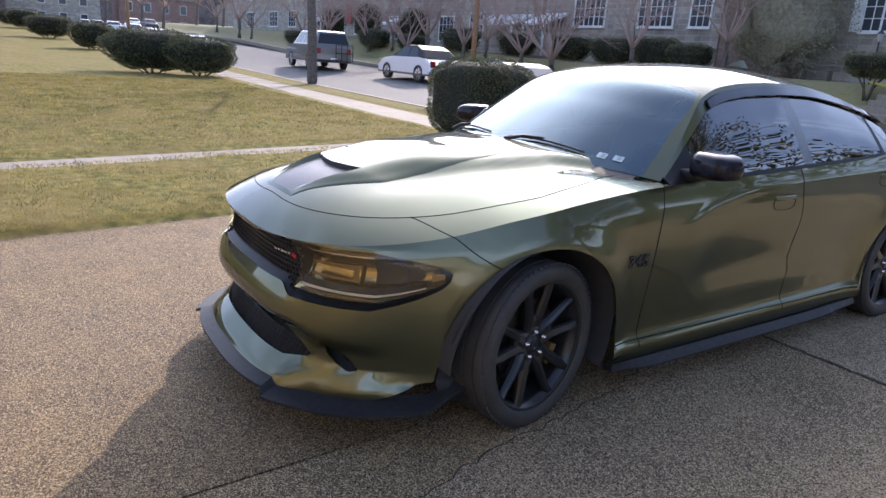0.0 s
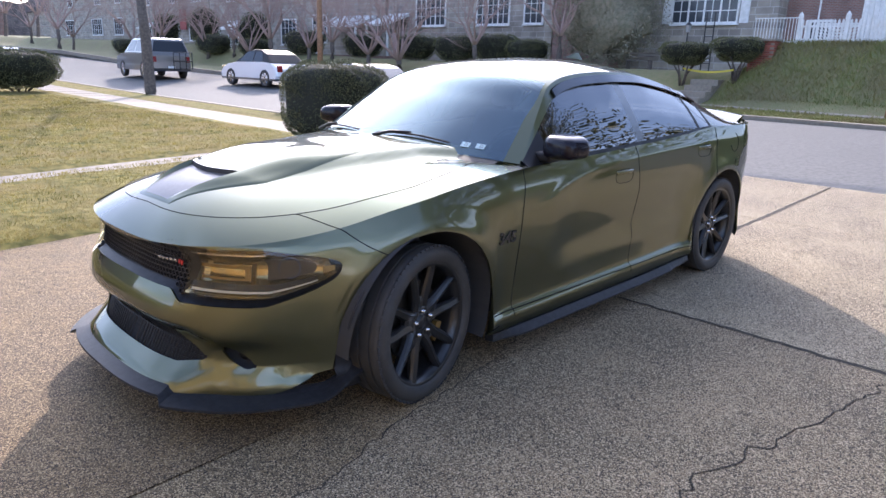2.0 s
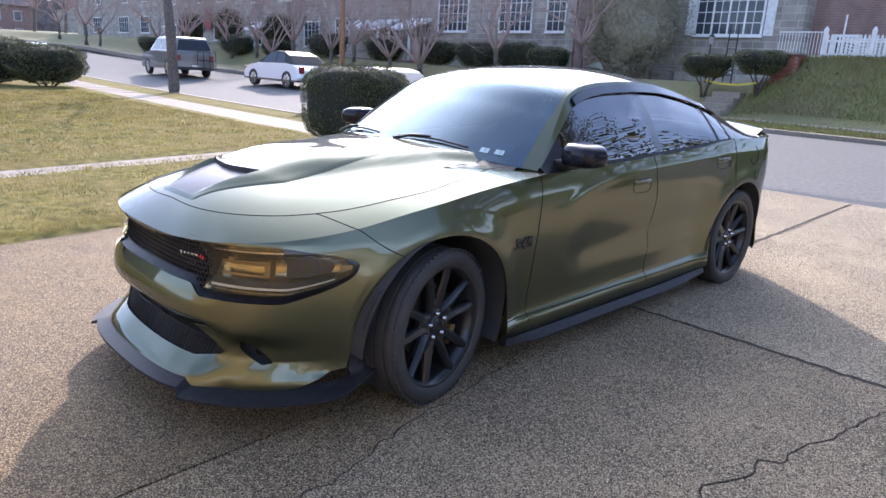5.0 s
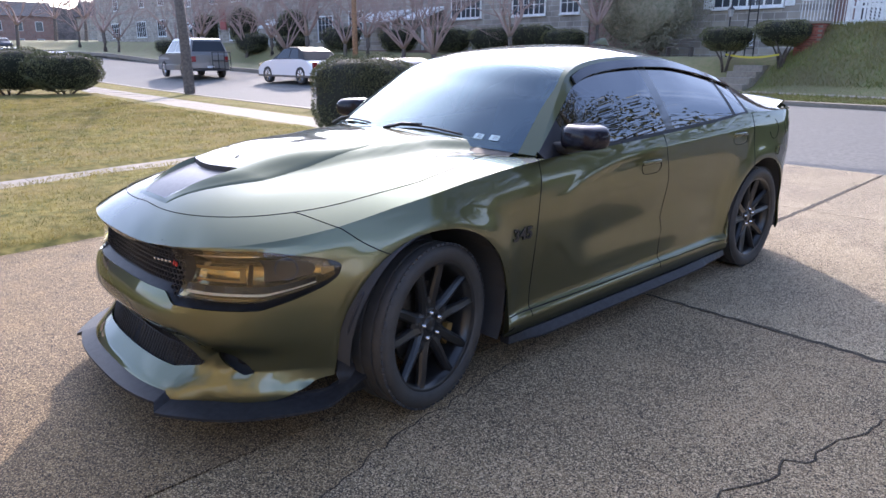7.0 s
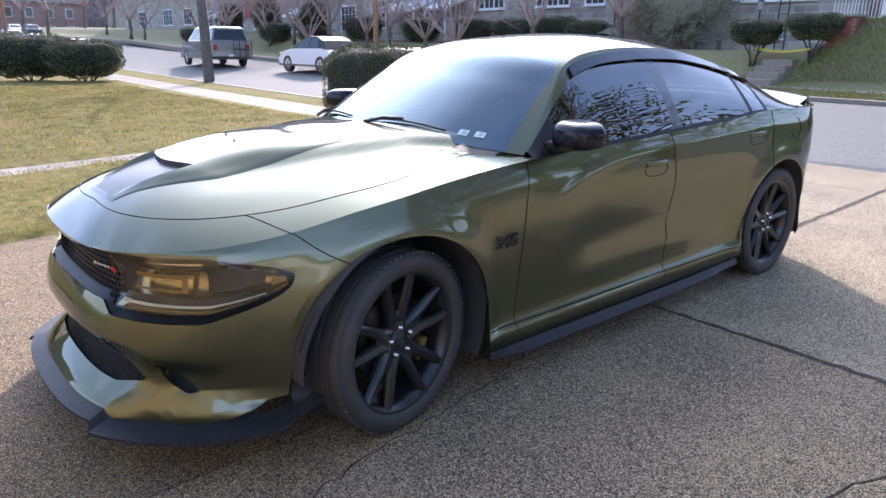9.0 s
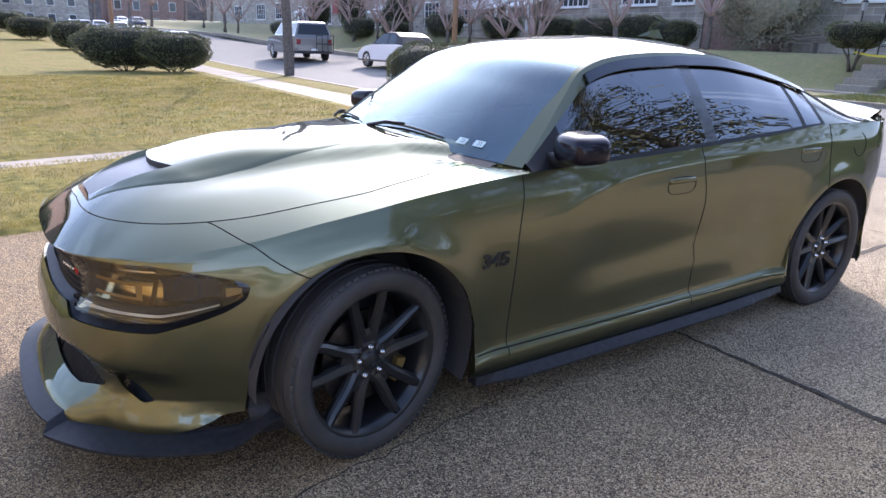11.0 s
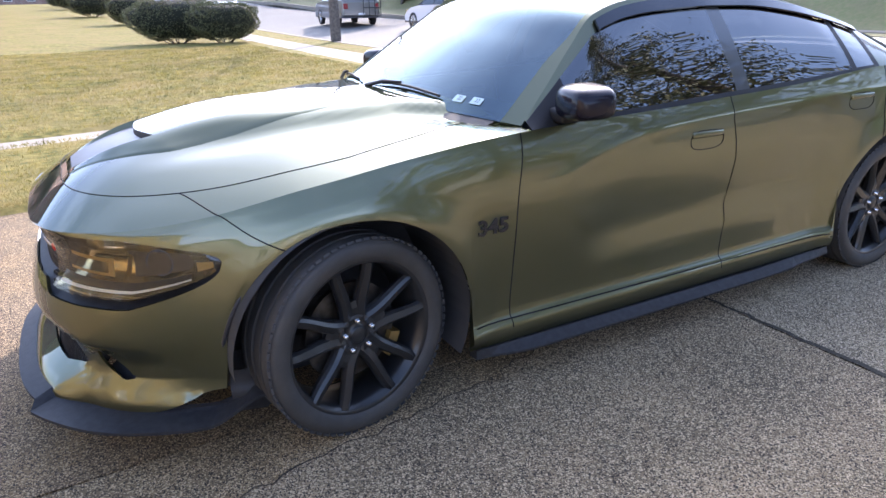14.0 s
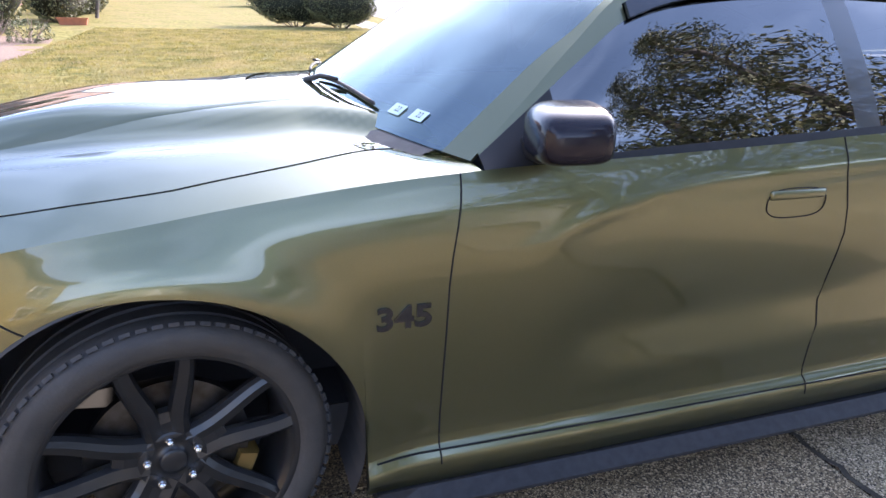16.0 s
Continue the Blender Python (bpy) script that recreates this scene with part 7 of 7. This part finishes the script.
twig_bush(-4.2, 14.3, 0.03, 16, 0.9, 91, "leafless reddish twiggy bush in the bed")
twig_bush(-5.2, 15.8, 0.03, 18, 1.3, 92, "tall leafless twiggy bush in the bed")
twig_bush(-3.75, 16.3, 0.03, 8, 0.55, 93, "low leafy bush at the corner of the bed", 900)
twig_bush(-4.4, 12.0, 0.03, 14, 0.6, 94, "low brown twiggy bush in the bed")
shrub(-5.6, 20.0, 0, 1.2, 1.4, 2.4, 0.8, 95, 3800, 0.07, False, 0.0, label="tall dark evergreen shrub behind the planting bed")
shrub(-4.9, 27.0, 0, 1.0, 2.6, 1.7, 0.7, 96, 3800, 0.07, True, 0.15, label="long dark clipped hedge along the far lawn")
shrub(-5.0, 33.5, 0, 1.0, 2.4, 1.7, 0.7, 97, 2600, 0.08, True, 0.15, label="dark clipped hedge further along the lawn")
bare_tree(-4.0, 29.5, 0, 1.5, 0.07, 98, 3, 4, 0.9, (0.15, 0), 0.5, "thin bare sapling on the lawn")
pot = thing("flower_pot", -4.05, 24.3, 0.0, 0, "long terracotta planter on the lawn", "planter")
bm = bmesh.new()
vs0 = [bm.verts.new(p) for p in ((-0.38, -0.13, 0), (0.38, -0.13, 0), (0.38, 0.13, 0), (-0.38, 0.13, 0))]
vs1 = [bm.verts.new(p) for p in ((-0.46, -0.18, 0.30), (0.46, -0.18, 0.30), (0.46, 0.18, 0.30), (-0.46, 0.18, 0.30))]
vs2 = [bm.verts.new(p) for p in ((-0.41, -0.14, 0.30), (0.41, -0.14, 0.30), (0.41, 0.14, 0.30), (-0.41, 0.14, 0.30))]
vs3 = [bm.verts.new(p) for p in ((-0.40, -0.13, 0.24), (0.40, -0.13, 0.24), (0.40, 0.13, 0.24), (-0.40, 0.13, 0.24))]
bm.faces.new(vs0[::-1])
for a, b in ((vs0, vs1), (vs1, vs2), (vs2, vs3)):
    for q in range(4):
        bm.faces.new((a[q], a[(q + 1) % 4], b[(q + 1) % 4], b[q]))
bm.faces.new(vs3)
part("trough", bm, TERRACOTTA, pot)
part("rim_band", box((-0.48, -0.20, 0.27), (0.48, -0.185, 0.32)), TERRACOTTA, pot)

# houses and trees behind the viewer, unseen, added for their reflections in the car
home = thing("house", -10.5, -3.0, 0, 0, "tan brick twin house with a white porch in full sun", "house")
part("wall", box((-8, -9, -0.3), (-0.02, 8, 7.0)), TAN_BRICK, home)
part("roof", box((-8.5, -9.5, 7.0), (0.5, 8.5, 7.35)), ROOFING, home)
for y0 in (-7.4, -3.6, 2.6, 5.6):
    for z0 in (1.1, 4.3):
        w = thing("window")
        w.parent = home
        part("frame", box((-0.02, y0 - 0.12, z0 - 0.12), (0.06, y0 + 1.5, z0 + 1.75)), WHITE_PAINT, w)
        part("pane", box((0.06, y0, z0), (0.08, y0 + 0.64, z0 + 1.62)), WINDOW, w)
        part("pane", box((0.06, y0 + 0.74, z0), (0.08, y0 + 1.38, z0 + 1.62)), WINDOW, w)
d = thing("door")
d.parent = home
part("frame", box((-0.02, -0.75, 0.0), (0.06, 0.75, 2.45)), WHITE_PAINT, d)
part("leaf", box((0.06, -0.55, 0.05), (0.11, 0.55, 2.2)), SIDING, d)
# unseen reflector: wall height and pale grey are set to brighten the doors
own = thing("house", -3.5, -14.5, 0, 0, "unseen low house with pale grey siding, added to brighten the doors' reflections", "house")
part("wall", box((-12, -8, -0.3), (12, -0.05, 3.2)), SIDING, own)
for k in range(15):
    part("siding_board", box((-12, -0.05, 0.15 + 0.2 * k), (12, 0.0, 0.34 + 0.2 * k), 0.006), SIDING, own)
part("roof", box((-12.5, -8.5, 3.2), (12.5, 0.5, 3.5), 0.05), ROOFING, own)
for x0 in (-9.0, -5.0, 2.0, 6.5):
    w = thing("window")
    w.parent = own
    part("frame", box((x0 - 0.12, 0.0, 1.0), (x0 + 1.9, 0.07, 2.75)), WHITE_PAINT, w)
    part("pane", box((x0, 0.07, 1.12), (x0 + 1.78, 0.09, 2.63)), WINDOW, w)
d = thing("door")
d.parent = own
part("frame", box((-1.15, 0.0, 0.0), (0.15, 0.06, 2.3)), WHITE_PAINT, d)
part("leaf", box((-1.0, 0.06, 0.05), (0.0, 0.10, 2.15)), WHITE_PAINT, d)


def evergreen(x, y, h, seed, label):
    """A conifer with drooping layered boughs of needle clumps."""
    t = thing("tree", x, y, 0, 0, label, "tree")
    r = np.random.default_rng(seed)
    v, f = tube([(0, 0, -0.1), (0, 0, h * 0.5), (0.1, 0, h)], [0.24, 0.16, 0.03], 10)
    mesh_object("trunk", v, f, BARK, t, smooth=True)
    verts, faces, out = [], [], []
    for k in range(150):
        z = h * (0.18 + 0.8 * r.random())
        reach = (1 - z / h) ** 0.7 * 3.0 + 0.4
        a = r.uniform(0, 6.283)
        tip = Vector((math.cos(a) * reach, math.sin(a) * reach, z - 0.25 * reach))
        base = Vector((0, 0, z))
        out.append(tube([base, (base + tip) / 2 + Vector((0, 0, 0.12)), tip], [0.035, 0.02, 0.008], 4))
        for q in range(80):
            s = 0.25 + 0.75 * r.random()
            p = base + (tip - base) * s + Vector(r.normal(0, 0.20, 3)) + Vector((0, 0, -0.06))
            d1, d2 = Vector(r.normal(0, 1, 3)).normalized() * 0.085, Vector(r.normal(0, 1, 3)).normalized() * 0.045
            n = len(verts)
            verts += [p - d1, p + d2, p + d1, p - d2]
            faces.append((n, n + 1, n + 2, n + 3))
    v, f = join_tubes(out)
    mesh_object("boughs", v, f, BARK, t)
    mesh_object("needles", verts, faces, LEAF, t)
    return t


evergreen(9.8, -5.9, 15.0, 51, "tall dark conifer beside the driveway")
evergreen(8.6, -8.0, 14.0, 52, "tall dark conifer behind the driveway")
evergreen(5.6, -9.0, 9.0, 53, "dark conifer beside the sided house")


# ---- driveway and paving, piece by piece ----
def joint_y(x):
    return -0.66 + 0.04 * x


G, GW = 0.014, 0.006
crack = [(1.95, -2.33), (1.64, -2.31), (1.50, -2.26), (1.16, -2.22), (0.95, -2.15), (0.56, -2.09), (0.40, -2.02), (0.22, -2.01), (0.0, -2.08), (-0.4, -2.2), (-0.9, -2.42), (-1.5, -2.5), (-2.3, -2.75), (-4.0, -2.9), (-8.0, -3.1), (-14.0, -3.2)]
X_HAIR = 1.05
hair = [(X_HAIR, joint_y(X_HAIR)), (0.86, -0.75), (0.48, -0.855), (0.1, -0.91), (-0.2, -0.957), (-0.3, -0.985), (-0.66, -1.09), (-0.86, -1.13), (-1.1, -1.32), (-1.5, -1.6), (-1.9, -2.1), (-2.3, -2.75)]


def jagged(line, seed, amp=0.017, step=0.045):
    """A crack's course broken into short uneven steps."""
    rr = np.random.default_rng(seed)
    out = [line[0]]
    for (xa, ya), (xb, yb) in zip(line, line[1:]):
        n = max(1, int(math.hypot(xb - xa, yb - ya) / step)) if xa > -2.6 else 1
        for q in range(1, n + 1):
            k = q / n
            d = amp * rr.normal() * (q < n)
            ln = math.hypot(xb - xa, yb - ya)
            out.append((xa + (xb - xa) * k - (yb - ya) / ln * d, ya + (yb - ya) * k + (xb - xa) / ln * d))
    return out


meet = len(jagged(crack[:13], 1)) - 1
crack = jagged(crack[:13], 1) + jagged(crack[12:], 2)[1:]
hair = jagged(hair, 3, 0.016)
X_J = 1.95
drive = tagged(slab("driveway", [(-14, -12), (8.25, -12), (8.25, 4.6), (-14, 2.75)], -0.3, -0.09, SOIL), "exposed-aggregate concrete driveway with cracks and dark joints", "driveway", "", "structure")
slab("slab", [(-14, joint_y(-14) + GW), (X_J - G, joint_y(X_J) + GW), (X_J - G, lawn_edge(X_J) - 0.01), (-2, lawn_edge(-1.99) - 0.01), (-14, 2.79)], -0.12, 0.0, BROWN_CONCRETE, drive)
slab("slab", [(X_J + G, joint_y(X_J) + G), (5.3, joint_y(5.3) + G), (5.3, lawn_edge(5.3)), (X_J + G, lawn_edge(X_J) - 0.01)], -0.12, 0.0, CONCRETE, drive)
slab("slab", [(X_J + G, -12), (5.3, -12), (5.3, joint_y(5.3) - G), (X_J + G, joint_y(X_J) - G)], -0.12, 0.0, CONCRETE, drive)
w = 0.0055
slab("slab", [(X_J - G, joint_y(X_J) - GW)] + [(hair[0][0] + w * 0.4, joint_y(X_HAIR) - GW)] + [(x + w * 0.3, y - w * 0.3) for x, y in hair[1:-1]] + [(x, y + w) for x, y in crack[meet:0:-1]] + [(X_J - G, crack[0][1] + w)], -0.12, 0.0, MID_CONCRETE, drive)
slab("slab", [(hair[0][0] - w * 0.4, joint_y(X_HAIR) - GW), (-14, joint_y(-14) - GW), (-14, crack[-1][1] + w)] + [(x, y + w) for x, y in crack[-2:meet:-1]] + [(x - w * 0.3, y + w * 0.3) for x, y in hair[-1:0:-1]], -0.12, 0.0, TAWNY_CONCRETE, drive)
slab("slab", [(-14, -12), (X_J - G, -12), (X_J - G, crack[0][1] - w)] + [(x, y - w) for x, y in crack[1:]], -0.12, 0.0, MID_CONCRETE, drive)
for a, b in ((5.318, 6.75), (6.768, 8.27)):
    slab("slab", [(a, -12), (b, -12), (b, joint_y(b) - G), (a, joint_y(a) - G)], -0.12, -0.002 if a < 6 else -0.004, CONCRETE, drive)
    slab("slab", [(a, joint_y(a) + G), (b, joint_y(b) + G), (b, 3.2), (a, 3.2)], -0.12, -0.002 if a < 6 else -0.004, CONCRETE, drive)

walk_near = thing("sidewalk", label="pale concrete sidewalk of square slabs along the lawn", category="sidewalk", kind="structure")
y = 3.22
while y < 90:
    step = 1.5 if y < 50 else 6.0
    slab("slab", [(5.46 + SKEW * y, y), (6.79 + SKEW * y, y), (6.79 + SKEW * (y + step - 0.015), y + step - 0.015), (5.46 + SKEW * (y + step - 0.015), y + step - 0.015)], -0.1 + rise(y), 0.012 + rise(y), SIDEWALK, walk_near)
    y += step
path = tagged(slab("garden_path", [(-14, path_lo(-14)), (-3, path_lo(-2.99)), (5.3, path_lo(5.3)), (5.3, path_hi(5.3)), (-3, path_hi(-2.99)), (-14, path_hi(-14))], -0.2, -0.04, SOIL), "narrow concrete garden path across the lawn", "path", "", "structure")
x = -8.0
while x < 5.2:
    a, b = x, x + 0.99
    slab("slab", [(a, path_lo(a) + 0.01), (b, path_lo(b) + 0.01), (b, path_hi(b) - 0.01), (a, path_hi(a) - 0.01)], -0.1, 0.0, SIDEWALK, path)
    x += 1.0

# grass blades on the nearer turf
r = np.random.default_rng(77)
verts, faces = [], []
N_BLADES = 170000
bx, by = r.uniform(-6.5, 5.5, N_BLADES * 3), 2.85 + 20 * r.random(N_BLADES * 3) ** 1.9
keep = 0
for x, y in zip(bx, by):
    lo = lawn_edge(x) + 0.01
    if y < lo or path_lo(x) - 0.01 < y < path_hi(x) + 0.02 or (x < -3.2 and y > 12):
        continue
    if keep >= N_BLADES:
        break
    s = (0.75 + 0.5 * ((y - 3) / 10 if y < 13 else 1.0))
    h = r.uniform(0.016, 0.046) * s
    a, l = r.uniform(0, 6.283), r.normal(0, 1.1)
    w = 0.0036 * s * (1 + 0.06 * y)
    ca, sa = math.cos(a), math.sin(a)
    z = lawn_z(x, y) + 0.030
    k = len(verts)
    verts += [(x - ca * w, y - sa * w, z), (x + ca * w, y + sa * w, z), (x - sa * h * l, y + ca * h * l, z + h)]
    faces.append((k, k + 1, k + 2))
    keep += 1
tagged(mesh_object("grass", verts, faces, BLADE), "short dry yellow-green winter grass blades", "grass", "", "stuff")

# hairline cracks and small twigs on the slabs
def ribbon(name, line, width, mat, seed, z=0.0025, even=False):
    pts = line if even else jagged(line, seed, 0.008, 0.04)
    verts = []
    for k, (x, y) in enumerate(pts):
        xa, ya = pts[max(0, k - 1)]
        xb, yb = pts[min(len(pts) - 1, k + 1)]
        d = math.hypot(xb - xa, yb - ya) or 1.0
        w = width * (0.6 + 0.4 * noise.noise((x * 9, y * 9, seed))) if even else width * (0.35 + 0.65 * math.sin(math.pi * (k + 0.5) / len(pts)))
        verts += [(x - (yb - ya) / d * w, y + (xb - xa) / d * w, z), (x + (yb - ya) / d * w, y - (xb - xa) / d * w, z)]
    ob = mesh_object(name, verts, [(2 * i, 2 * i + 1, 2 * i + 3, 2 * i + 2) for i in range(len(pts) - 1)], mat, drive)
    return ob


ribbon("crack_fill", [p for p in crack if p[0] > -2.6], 0.0058, SOIL, 50, even=True)
ribbon("crack_fill", hair, 0.0046, SOIL, 51, even=True)
# broken edges along the two open joints
ribbon("joint_fill", [(X_J, joint_y(X_J) - 0.05), (X_J + 0.004, -1.3), (X_J - 0.004, -2.1), (X_J + 0.003, -3.2), (X_J, -5.0)], 0.021, SOIL, 40)
ribbon("joint_fill", [(X_J + 0.1, joint_y(X_J + 0.1)), (4.0, joint_y(4.0)), (6.0, joint_y(6.0)), (8.2, joint_y(8.2))], 0.022, SOIL, 41)
for k, line in enumerate((((0.36, -1.50), (0.32, -1.66), (0.30, -1.80), (0.29, -1.92), (0.23, -2.02)), ((0.53, -1.60), (0.52, -1.70)), ((0.66, -1.70), (0.78, -1.745)))):
    ribbon("hairline_crack", line, 0.0022, SOIL, 30 + k)
